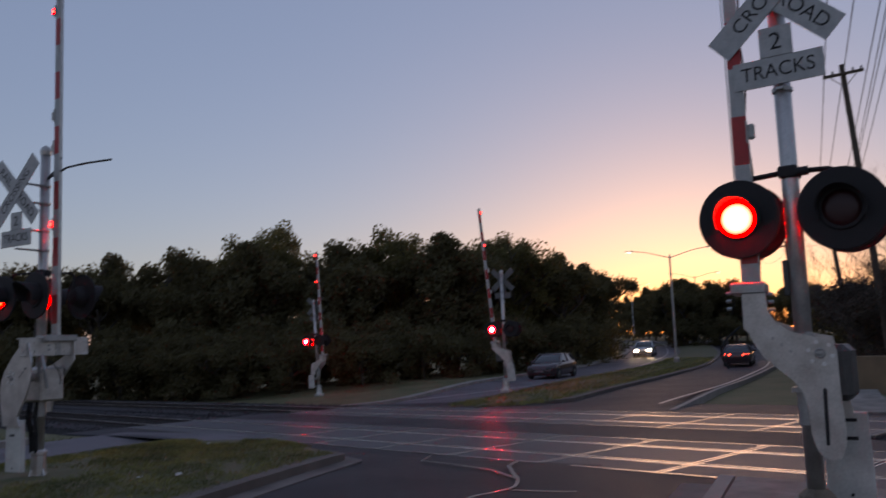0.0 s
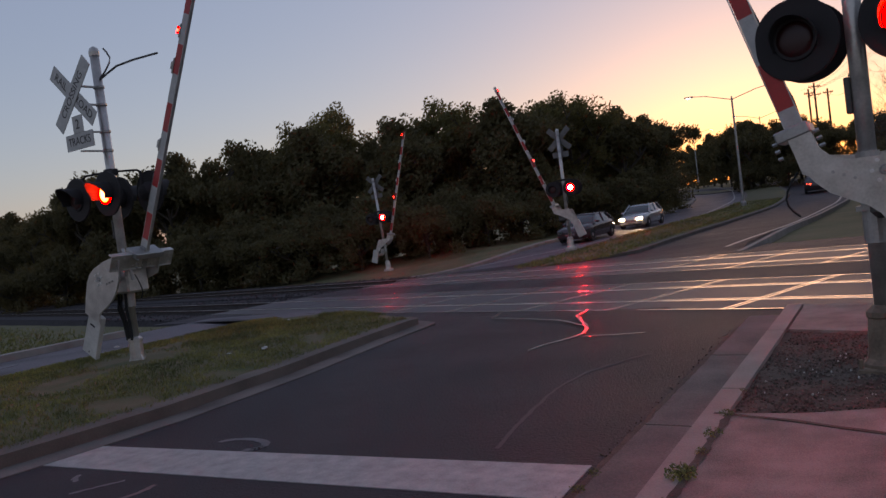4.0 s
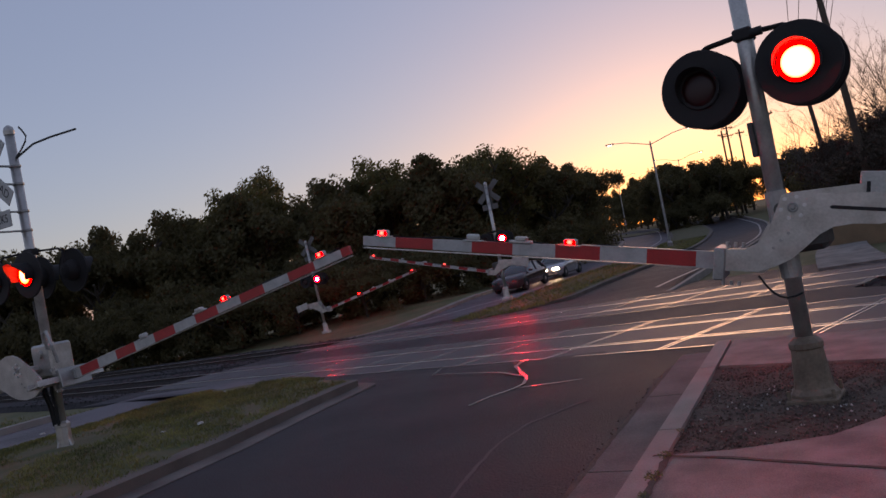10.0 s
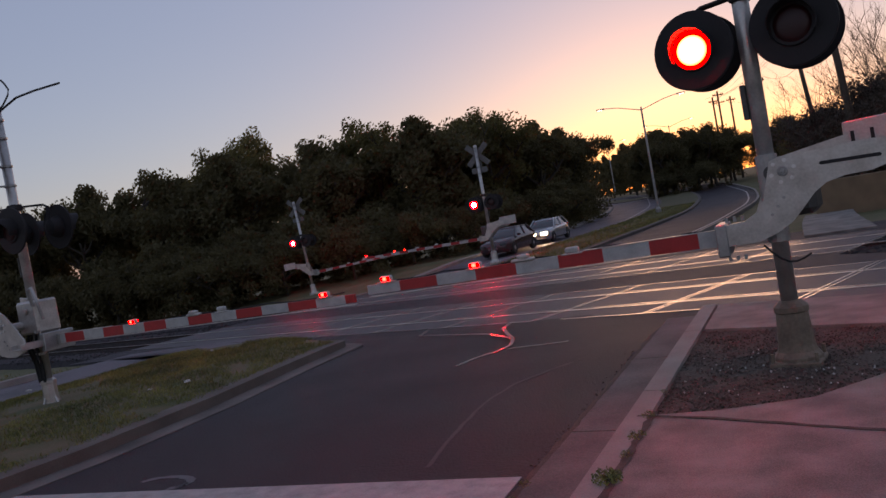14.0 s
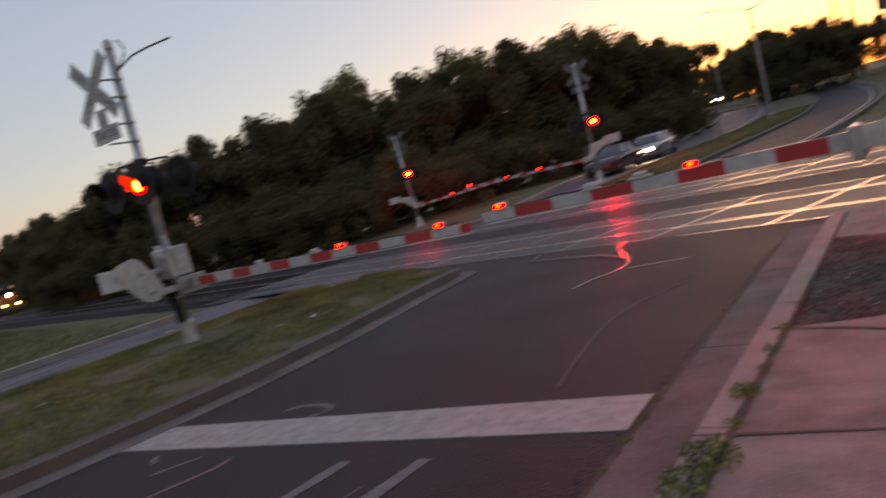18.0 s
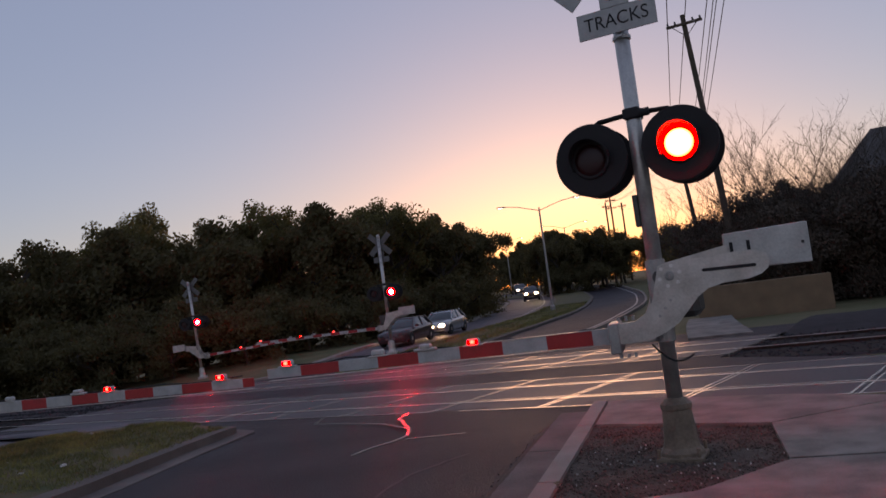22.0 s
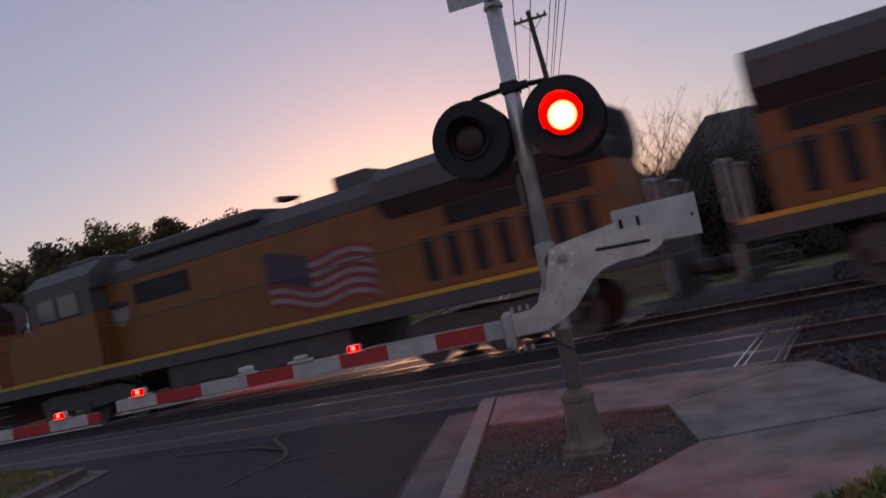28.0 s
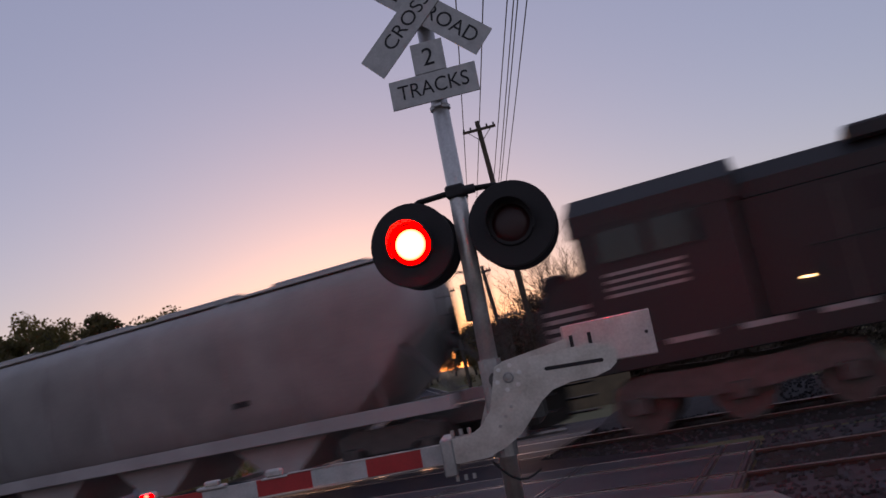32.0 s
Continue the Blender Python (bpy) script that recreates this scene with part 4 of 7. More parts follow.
def crossing_signal(m, side, length, lamps, angles, label, top=4.9, bracket=False, hub_z=1.51, low=0.0, sink=0.0, out=0.0, heads=0.16, yaw=0.0, base_mat=None, glow=None):
    glow = glow or RED_GLOW
    base_mat = base_mat or SILVER
    sig = thing("crossing_signal", label, "railway signal", m, "signals round the crossing")
    bm = bmesh.new()
    box(bm, (-0.19, -0.19, -0.09), (0.19, 0.19, 0.005), 0.012)
    for a in (-1, 1):
        for b in (-1, 1):
            cyl(bm, (0.165 * a, 0.165 * b, 0.0), (0.165 * a, 0.165 * b, 0.075), 0.016, seg=6)
    part("foot_plate", bm, base_mat, sig, "bolted steel foot plate")
    bm = bmesh.new()
    if bracket:
        lathe(bm, [(0.17, 0.02), (0.12, 0.06), (0.105, 0.12), (0.1, 0.38), (0.11, 0.39), (0.11, 0.43), (0.08, 0.46)], 8)
        for k in range(4):
            plate(bm, [(0.09, 0.02), (0.27, 0.02), (0.26, 0.05), (0.13, 0.12), (0.1, 0.2)], "y", -0.015, 0.015)
            bmesh.ops.rotate(bm, verts=bm.verts[:], cent=(0, 0, 0), matrix=Matrix.Rotation(radians(90), 3, "Z"))
    else:
        lathe(bm, [(0.19, -0.02), (0.185, 0.03), (0.155, 0.07), (0.145, 0.12), (0.124, 0.38), (0.134, 0.39), (0.134, 0.43), (0.1, 0.46), (0.08, 0.48)], 12)
    part("mast_base", bm, base_mat, sig, "cast mast base")
    bm = bmesh.new()
    cyl(bm, (0, 0, 0.4), (0, 0, top), 0.066, seg=24)
    part("mast", bm, SILVER, sig, "tall silver mast", True)
    bm = bmesh.new()
    lathe(bm, [(0.072, top - 0.08), (0.076, top - 0.02), (0.06, top + 0.03), (0.02, top + 0.06)], 20)
    part("mast_cap", bm, SILVER, sig, "rounded cap")
    for z in (3.62 - sink, 3.9 - sink, 4.3 - sink, 4.56 - sink):
        bm = bmesh.new()
        lathe(bm, [(0.075, z - 0.018), (0.08, z - 0.014), (0.08, z + 0.014), (0.075, z + 0.018)], 20)
        box(bm, (-0.03, -0.105 - out, z - 0.01), (0.03, -0.06, z + 0.01))
        part("clamp_band", bm, GALV, sig)
    # number of tracks sign
    bm = bmesh.new()
    box(bm, (-0.343, -0.112 - out, 3.65 - sink), (0.343, -0.104 - out, 3.88 - sink), 0.002)
    tr = part("track_sign", bm, WHITE_SHEET, sig, "white sign reading TRACKS")
    face = lambda x, z, tilt: Matrix.Translation((x, -0.1135 - out, z - sink)) @ Matrix.Rotation(radians(90), 4, "X") @ Matrix.Rotation(radians(tilt), 4, "Z")
    words("track_word", "TRACKS", 0.165, BLACK, tr, face(0, 3.765, 0) @ Matrix.Diagonal((0.93, 1, 1, 1)), 0.001)
    bm = bmesh.new()
    box(bm, (-0.125, -0.112 - out, 3.884 - sink), (0.125, -0.104 - out, 4.13 - sink), 0.002)
    bk = bmesh.new()
    box(bk, (-0.344, -0.1035 - out, 3.649 - sink), (0.344, -0.1005 - out, 3.881 - sink))
    part("sign_back", bk, SIGN_BACK, tr, "bare metal back")
    nb = part("number_sign", bm, WHITE_SHEET, sig, "white sign reading 2")
    bk = bmesh.new()
    box(bk, (-0.126, -0.1035 - out, 3.883 - sink), (0.126, -0.1005 - out, 4.131 - sink))
    part("sign_back", bk, SIGN_BACK, nb, "bare metal back")
    words("number_word", "2", 0.2, BLACK, nb, face(0, 4.0, 0), 0.001)
    # crossbuck
    for tilt, text, y in ((43, "CROSSING", -0.128), (-43, "RAIL   ROAD", -0.118)):
        bm = bmesh.new()
        plate(bm, blade_outline(1.22, 0.229), "z", -0.004, 0.004)
        bl = part("crossbuck_blade", bm, WHITE_SHEET, sig, "white crossbuck blade reading " + text.replace("   ", ""))
        bm = bmesh.new()
        plate(bm, blade_outline(1.222, 0.231), "z", -0.007, -0.0041)
        part("blade_back", bm, SIGN_BACK, bl, "bare metal back")
        bl.matrix_basis = Matrix.Translation((0, y - out, 4.42 - sink)) @ Matrix.Rotation(radians(90), 4, "X") @ Matrix.Rotation(radians(tilt), 4, "Z")
        for wx, word in (((0, "CROSSING"),) if tilt > 0 else ((-0.34, "RAIL"), (0.31, "ROAD"))):
            words("blade_word", word, 0.165, BLACK, bl, Matrix.Translation((wx, 0, 0.0045)) @ Matrix.Diagonal((1.02, 1, 1, 1)), 0.001)
    # cross arms with junction box, and the four heads
    z = 2.59 - low
    for f in (-1, 1):
        y = f * (heads - 0.13)
        bm = bmesh.new()
        tube(bm, [(-0.40, y, z + 0.29), (-0.30, y, z + 0.34), (0, f * 0.03, z + 0.36), (0.30, y, z + 0.34), (0.40, y, z + 0.29)], 0.016, 10)
        part("cross_arm", bm, BLACK, sig, "black cross arm")
        for x in (-0.38, 0.38):
            bm = bmesh.new()
            cyl(bm, (x, y, z + 0.31), (x, y, z + 0.01), 0.022, seg=8)
            part("head_hanger", bm, BLACK, sig)
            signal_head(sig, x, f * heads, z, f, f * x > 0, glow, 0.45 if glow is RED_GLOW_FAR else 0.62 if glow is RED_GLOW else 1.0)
    bm = bmesh.new()
    box(bm, (-0.075, -0.085, z + 0.30), (0.075, 0.08, z + 0.40), 0.015)
    cyl(bm, (0.06, -0.06, z + 0.34), (0.15, -0.06, z + 0.34), 0.036, seg=12)
    part("junction_box", bm, BLACK, sig, "black junction box")
    # bell box half way up, gate machine
    bm = bmesh.new()
    box(bm, (-0.105, -0.05, 1.96 - low), (-0.06, 0.03, 2.24 - low), 0.008)
    part("conduit_box", bm, STEEL, sig, "narrow dark steel box")
    bm = bmesh.new()
    box(bm, (-0.17, -0.17, hub_z - 0.34), (0.27, 0.19, hub_z + 0.13), 0.03) if bracket else box(bm, (0.0, -0.17, hub_z - 0.36), (0.34, 0.17, hub_z + 0.06), 0.05)
    cyl(bm, (0.06, -0.21, hub_z), (0.06, 0.21, hub_z), 0.055, seg=14)
    part("gate_machine", bm, SILVER if bracket else STEEL, sig, "steel gate machine housing")
    bm = bmesh.new()
    box(bm, (-0.1, -0.1, hub_z - 0.3), (0.1, 0.1, hub_z - 0.26))
    lathe(bm, [(0.085, hub_z - 0.55), (0.085, hub_z + 0.15)], 16)
    part("machine_bracket", bm, GALV, sig)
    gate(sig, side, length, lamps, angles, hub_z, yaw, bracket)
    if bracket:
        # cable bundle down to the foot
        for k in range(4):
            a = 0.5 + k * 1.1
            bm = bmesh.new()
            tube(bm, [(0.1 * math.cos(a), -0.1, hub_z - 0.25), (0.09 * math.cos(a), -0.12 - 0.03 * (k % 2), hub_z - 0.55), (0.08 * math.cos(a), -0.09, hub_z - 0.8), (0.06 * math.cos(a), -0.08, 0.42)], 0.022, 6)
            part("cable", bm, RUBBER, sig, "dark cable")
        bm = bmesh.new()
        tube(bm, [(0.28, -0.2, hub_z + 0.05), (0.3, -0.24, hub_z + 0.28), (0.38, -0.24, hub_z + 0.3), (0.46, -0.24, hub_z + 0.1), (0.47, -0.2, hub_z - 0.15)], 0.025, 8)
        part("cable_loop", bm, GALV, sig, "bent steel conduit")
        bm = bmesh.new()
        tube(bm, [(0.05, 0, top - 0.44), (0.2, 0, top - 0.4), (0.5, 0, top - 0.33), (0.85, 0.05, top - 0.31), (1.3, 0.12, top - 0.31)], 0.015, 6)
        tube(bm, [(0.05, 0, top - 0.43), (0.22, 0, top - 0.34), (0.34, 0, top - 0.25), (0.37, 0, top - 0.18), (0.3, 0, top - 0.08), (0.24, 0, top - 0.02)], 0.013, 6)
        part("bracket_arm", bm, STEEL, sig, "thin bent bracket rod")
    return sig


GATE_FR = [(0, 85), (1, 82), (2, 79.5), (3, 76), (3.5, 73), (5.5, 57), (6, 53), (7, 43), (8, 34), (9, 25), (10, 16.5), (11, 8), (12, 1), (12.4, 0), (32, 0)]
GATE_FL = [(0, 90), (1.6, 90), (2.5, 85), (3, 81), (3.5, 76), (5.5, 51), (6, 46), (7, 36), (8, 27), (9, 17.5), (10, 9), (11, 2.5), (11.6, 0), (32, 0)]
GATE_R = [(0, 90), (1.6, 90), (2.5, 87), (3.5, 79), (5.5, 56), (6.0, 50), (7.0, 39), (7.5, 34.5), (8.0, 30.5), (9.0, 22), (9.5, 17.5), (10.0, 13.3), (10.5, 9.8), (11.0, 7), (11.5, 4.5), (12.0, 2.8), (12.5, 1), (13.0, 0), (32, 0)]
GATE_L = [(0, 91), (1.4, 91), (2.0, 82.5), (2.5, 76), (3.0, 70.3), (3.5, 65.5), (5.5, 48), (6.0, 43), (7.0, 32.5), (8.0, 24), (9.0, 16.5), (10.0, 9.8), (11.0, 4), (11.6, 1.5), (12, 0), (32, 0)]

crossing_signal(pose(0, 0, 0, 0, 0, -5), -1, 3.92, [3.7, 2.74, 1.8], GATE_R, "silver crossing signal with red lights and gate on the pavement", yaw=10, base_mat=DIRTY_BASE)
crossing_signal(pose(-9.9, 0.1, -0.05, 0, 0, 0), 1, 5.7, [5.3, 3.72, 2.13], GATE_L, "silver crossing signal with red lights on the grass median", bracket=True, top=4.72, low=0.02, sink=0.38, out=0.31, heads=0.36, hub_z=1.46, glow=RED_GLOW_LEFT)
crossing_signal(pose(-13.9, 23.2, -0.32, 0, 0, 188), 1, 6.2, [6.0, 4.6, 2.6], GATE_FR, "distant silver crossing signal with red lights on the far median", low=0.1, heads=0.3, sink=-0.13, glow=RED_GLOW_FAR)
crossing_signal(pose(-26.3, 26.4, -0.75, 0, 3, 188), -1, 6.0, [5.8, 4.4, 2.5], GATE_FL, "distant silver crossing signal with red lights on the far verge", low=-0.2, heads=0.3, sink=-0.22, glow=RED_GLOW_FAR)

# ---- the train ----
def wheel_mesh():
    bm = bmesh.new()
    m = Matrix.Rotation(radians(90), 4, "X")
    lathe(bm, [(0.10, -0.06), (0.13, -0.09), (0.14, -0.05), (0.40, -0.045), (0.42, -0.07), (0.50, -0.07), (0.505, 0.05), (0.535, 0.055), (0.535, 0.08), (0.40, 0.08), (0.12, 0.07)], 28, m)
    me = bpy.data.meshes.new("wheel")
    bm.to_mesh(me)
    bm.free()
    me.materials.append(STEEL)
    return me


WHEEL = wheel_mesh()


def bogie(t, x, wheels, reach):
    """A bogie centred at x with that many axles."""
    for side in (-1, 1):
        bm = bmesh.new()
        o = [(-reach - 0.35, 0.62), (-reach - 0.35, 0.9), (-reach + 0.3, 1.05), (-0.6, 1.0), (0.6, 1.0), (reach - 0.3, 1.05), (reach + 0.35, 0.9), (reach + 0.35, 0.62), (reach - 0.3, 0.62), (0.5, 0.5), (-0.5, 0.5), (-reach + 0.3, 0.62)]
        plate(bm, [(x + u, v) for u, v in o], "y", side * 0.98, side * 1.16)
        part("bogie_frame", bm, STEEL, t, "dirty steel bogie side frame")
        for k in range(wheels):
            wx = x - reach + 2 * reach * k / (wheels - 1)
            w = new("wheel", WHEEL)
            w.parent = t
            w.matrix_basis = pose(wx, side * 0.76, 0.505, 0, 0, 0 if side < 0 else 180)
            bm = bmesh.new()
            box(bm, (wx - 0.17, side * 1.0, 0.36), (wx + 0.17, side * 1.24, 0.68), 0.03)
            part("axle_box", bm, STEEL, t)


def prism(bm, x0, x1, section):
    """A body of one cross-section (y, z) from x0 to x1."""
    return plate(bm, section, "x", min(x0, x1), max(x0, x1))


def flag(t, X, xc, side, y):
    """A waving striped decal on the hood's side."""
    w, z0, h = 3.2, 1.78, 1.3
    for k in range(11):
        bm = bmesh.new()
        lo, hi = [], []
        for q in range(15):
            u = q / 14
            wave = 0.11 * math.sin(u * 8.5) + 0.25 * (u - 0.5)
            zz = z0 + h * k / 11 + wave
            lo.append((X(xc + w * (u - 0.5)), y, zz))
            hi.append((X(xc + w * (u - 0.5)), y, zz + h / 11 * 0.98))
        a = [bm.verts.new(p) for p in lo]
        b = [bm.verts.new(p) for p in hi]
        for q in range(14):
            bm.faces.new((a[q], a[q + 1], b[q + 1], b[q]))
        part("flag_stripe", bm, FLAG_RED if k % 2 == 0 else FLAG_WHITE, t, "striped flag decal")
    bm = bmesh.new()
    o = []
    for q in range(9):
        u = q / 8
        o.append((X(xc + w * (0.5 - 0.42 * u)), z0 + h * 0.45 + 0.11 * math.sin((1 - 0.42 * u) * 8.5) + 0.25 * (0.5 - 0.42 * u)))
    for q in range(9):
        u = 1 - q / 8
        o.append((X(xc + w * (0.5 - 0.42 * u)), z0 + h * 1.03 + 0.11 * math.sin((1 - 0.42 * u) * 8.5) + 0.25 * (0.5 - 0.42 * u)))
    plate(bm, o, "y", y + 0.004 * side, y + 0.008 * side)
    part("flag_canton", bm, FLAG_BLUE, t, "dark blue flag field")


def loco(name, label, L, back, livery, lit=False, flag_x=-13.4, stack=True):
    """A six-axle diesel; its front end's coupler at x = 0 and the rest at -x. back: the cab is at the far end."""
    t = thing(name, label, "locomotive", None, "wagons and engines of the train")
    body, roof = (ARMOUR, LOCO_GREY) if livery == "yellow" else (LOCO_BLACK, LOCO_BLACK)
    X = (lambda x: -L - x) if back else (lambda x: x)

    def bx(name, lo, hi, material, bevel=0.0, label=""):
        bm = bmesh.new()
        a, b = X(lo[0]), X(hi[0])
        box(bm, (min(a, b), lo[1], lo[2]), (max(a, b), hi[1], hi[2]), bevel)
        return part(name, bm, material, t, label)

    end = -L + (0.55 if livery == "yellow" else 0.85)
    CB = 0.0 if livery == "yellow" else 0.85       # the black engine's cab stands nearer its end
    STACK, HORN = (-14.9, -13.5) if lit else (-14.0, -12.5)
    bx("frame", (-0.55, -1.50, 1.18), (end, 1.50, 1.60), roof, 0.02, "dark walkway frame")
    for sd in (-1, 1):
        if livery == "yellow":
            bx("sill_line", (-0.7, sd * 1.502, 1.50), (end + 0.15, sd * 1.512, 1.60), GOLD_LINE, 0, "yellow reflective sill line")
        else:
            for k in range(16):
                x0 = -1.0 - k * (L - 2.2) / 16
                bx("sill_dash", (x0, sd * 1.502, 1.50), (x0 - 0.75, sd * 1.512, 1.60), LOCO_WHITE)
    # long hood with a chamfered grey roof
    hood_y, top = 0.95, 4.32
    bx("hood", (-5.9 + CB, -hood_y, 1.60), (end + 0.75, hood_y, 3.72), body, 0.02, "yellow hood side" if livery == "yellow" else "black hood side")
    bm = bmesh.new()
    prism(bm, X(-5.9 + CB), X(end + 0.75), [(-hood_y - 0.004, 3.72), (hood_y + 0.004, 3.72), (hood_y + 0.004, 4.0), (0.6, top), (-0.6, top), (-hood_y - 0.004, 4.0)])
    part("hood_roof", bm, roof, t, "grey hood roof")
    # flared radiator at the rear
    bm = bmesh.new()
    prism(bm, X(end + 0.75), X(end + 6.0), [(-0.97, 3.3), (0.97, 3.3), (1.42, 3.68), (1.42, 4.14), (1.1, 4.38), (-1.1, 4.38), (-1.42, 4.14), (-1.42, 3.68)])
    part("radiator", bm, roof, t, "flared radiator housing")
    for sd in (-1, 1):
        for k in range(7):
            x0 = end + 1.3 + k * 0.62
            bx("intake_slot", (x0, sd * 0.952, 1.78), (x0 + 0.3, sd * 0.957, 2.72), BLACK)
        bx("radiator_grille", (end + 1.2, sd * 0.952, 2.86), (end + 4.6, sd * 0.962, 3.28), BLACK, 0, "dark radiator intake grille")
        for k in range(9):
            x0 = -6.6 - k * 1.25
            bx("door_seam", (x0, sd * 0.951, 1.65), (x0 - 0.03, sd * 0.955, 3.6), STEEL)
        bx("grille", (-7.0, sd * 0.952, 3.0), (-9.2, sd * 0.958, 3.55), BLACK, 0, "dark louvred grille")
    # roof fans, exhaust, horn
    for xc in (end + 2.0, end + 4.2):
        bm = bmesh.new()
        cyl(bm, (X(xc), 0, 4.36), (X(xc), 0, 4.46), 0.75, seg=20)
        part("radiator_fan", bm, roof, t)
    bx("exhaust_box", (STACK, -0.45, 4.25), (STACK - 1.0, 0.45, 4.68 if stack else 4.4), roof, 0.03, "square exhaust outlet")
    bx("brake_hatch", (-7.0, -0.92, 4.2), (-11.8, 0.92, 4.5), roof, 0.05)
    bm = bmesh.new()
    for k in (-1, 0, 1):
        cyl(bm, (X(HORN), k * 0.13, 4.62), (X(HORN + 0.5), k * 0.16, 4.66), 0.03, 0.085, 10)
    cyl(bm, (X(HORN), 0, 4.3), (X(HORN), 0, 4.62), 0.03, seg=6)
    part("horn", bm, STEEL, t, "three-trumpet air horn")
    # cab and nose
    bm = bmesh.new()
    prism(bm, X(-3.1 + CB), X(-5.9 + CB), [(-1.48, 1.60), (1.48, 1.60), (1.48, 3.06), (-1.48, 3.06)])
    part("cab", bm, body, t, "wide cab")
    bm = bmesh.new()
    prism(bm, X(-3.1 + CB), X(-5.9 + CB), [(-1.478, 3.06), (1.478, 3.06), (1.478, 3.72), (-1.478, 3.72)])
    part("cab_upper", bm, roof, t, "grey window band")
    bm = bmesh.new()
    prism(bm, X(-3.0 + CB), X(-6.0 + CB), [(-1.49, 3.72), (1.49, 3.72), (1.49, 4.12), (0.95, 4.5), (-0.95, 4.5), (-1.49, 4.12)])
    part("cab_roof", bm, roof, t, "grey cab roof")
    bm = bmesh.new()
    o = [(X(-1.15), 1.60), (X(-1.15), 2.55), (X(-1.55), 2.95), (X(-3.1 + CB), 3.15), (X(-3.1 + CB), 1.60)]
    plate(bm, o, "y", -1.1, 1.1)
    part("nose", bm, body, t, "sloped nose")
    for sd in (-1, 1):
        for x0, x1 in ((-3.5 + CB, -4.3 + CB), (-4.45 + CB, -5.3 + CB)):
            bx("cab_window", (x0, sd * 1.482, 3.15), (x1, sd * 1.49, 3.85), SKY_GLASS if livery == "yellow" else GLASS_DARK, 0, "cab side window")
            bx("window_frame", (x0 + 0.05, sd * 1.481, 3.10), (x1 - 0.05, sd * 1.486, 3.90), BLACK)
        bx("windscreen", (-3.095 + CB, sd * 0.72 - 0.5, 3.2), (-3.085 + CB, sd * 0.72 + 0.5, 3.8), GLASS_DARK)
        # shield-shaped emblem as plain shapes
        if livery == "yellow":
            flag(t, X, flag_x, sd, sd * 0.958)
        else:
            for k in range(5):
                bx("side_stripe", (-10.2, sd * 0.958, 2.95 + 0.16 * k), (-13.5, sd * 0.962, 2.92 + 0.16 * k), LOCO_WHITE, 0, "white side stripe")
                bx("nose_stripe", (-1.3, sd * 1.103, 1.8 + 0.16 * k), (-2.15, sd * 1.108, 1.88 + 0.16 * k), LOCO_WHITE, 0, "white nose stripe")
                bx("rear_stripe", (end + 0.9, sd * 0.958, 2.1 + 0.16 * k), (end + 1.8, sd * 0.962, 2.16 + 0.16 * k), LOCO_WHITE, 0, "white rear stripe")
            for at, high in ((-1.42, 0.42), (-4.2, 2.88), (-16.2, 2.15)) if sd < 0 else ():
                bm = bmesh.new()
                y = sd * (0.965 if high > 2 else 1.5)
                box(bm, (at - 0.06, y - 0.015, high - 0.02), (at + 0.06, y + 0.015, high + 0.02), 0.006)
                part("step_light", bm, STEP_GLOW if high < 1 else CAB_GLOW, t, "small lit step light")
            for k in range(4):
                bx("cab_stripe", (-3.5 + CB, sd * 1.484, 2.5 + 0.13 * k), (-4.9 + CB, sd * 1.488, 2.56 + 0.13 * k), LOCO_WHITE, 0, "white cab stripe")
    if livery == "yellow":
        bx("cab_cooler", (-4.1, -0.7, 4.4), (-5.3, 0.7, 4.68), roof, 0.05, "grey cab roof cooler")
        for sd in (-1, 1):
            for name, material, o in (("emblem", FLAG_WHITE, ((-0.36, 0.12), (0.36, 0.12), (0.34, -0.1), (0.2, -0.3), (0.0, -0.4), (-0.2, -0.3), (-0.34, -0.1))), ("emblem_band", FLAG_BLUE, ((-0.36, 0.13), (-0.4, 0.3), (-0.2, 0.26), (0.0, 0.33), (0.2, 0.26), (0.4, 0.3), (0.36, 0.13)))):
                bm = bmesh.new()
                plate(bm, [(X(-6.35 + u), 2.9 + v) for u, v in o], "y", min(sd * 0.957, sd * 0.965), max(sd * 0.957, sd * 0.965))
                bmesh.ops.recalc_face_normals(bm, faces=bm.faces[:])
                part(name, bm, material, t, "dark and pale shield emblem")
    # lights, stacked on the nose
    bx("headlight_housing", (-1.1, -0.28, 2.62), (-1.6, 0.28, 3.28), BLACK, 0.04)
    for sd in (-1, 1):
        bm = bmesh.new()
        m = Matrix.Rotation(radians(90 if not back else -90), 4, "Y")
        lathe(bm, [(0.1, -0.02), (0.1, 0.05), (0.07, 0.09), (0.02, 0.1)], 14, Matrix.Translation((X(-1.08), 0, 2.95 + sd * 0.14)) @ m)
        part("headlight", bm, HEAD_GLOW if lit else GLASS_DARK, t, "round headlight")
        bm = bmesh.new()
        lathe(bm, [(0.1, -0.04), (0.11, 0.05), (0.08, 0.1), (0.02, 0.11)], 14, Matrix.Translation((X(-0.5), sd * 0.95, 1.42)) @ m)
        part("ditch_light", bm, AMBER_GLOW if lit else GLASS_DARK, t, "low ditch light")
        bx("number_board", (-3.0, sd * 0.95 - 0.28, 3.98), (-3.06, sd * 0.95 + 0.28, 4.2), AMBER_BOARD if lit else BLACK, 0, "number board")
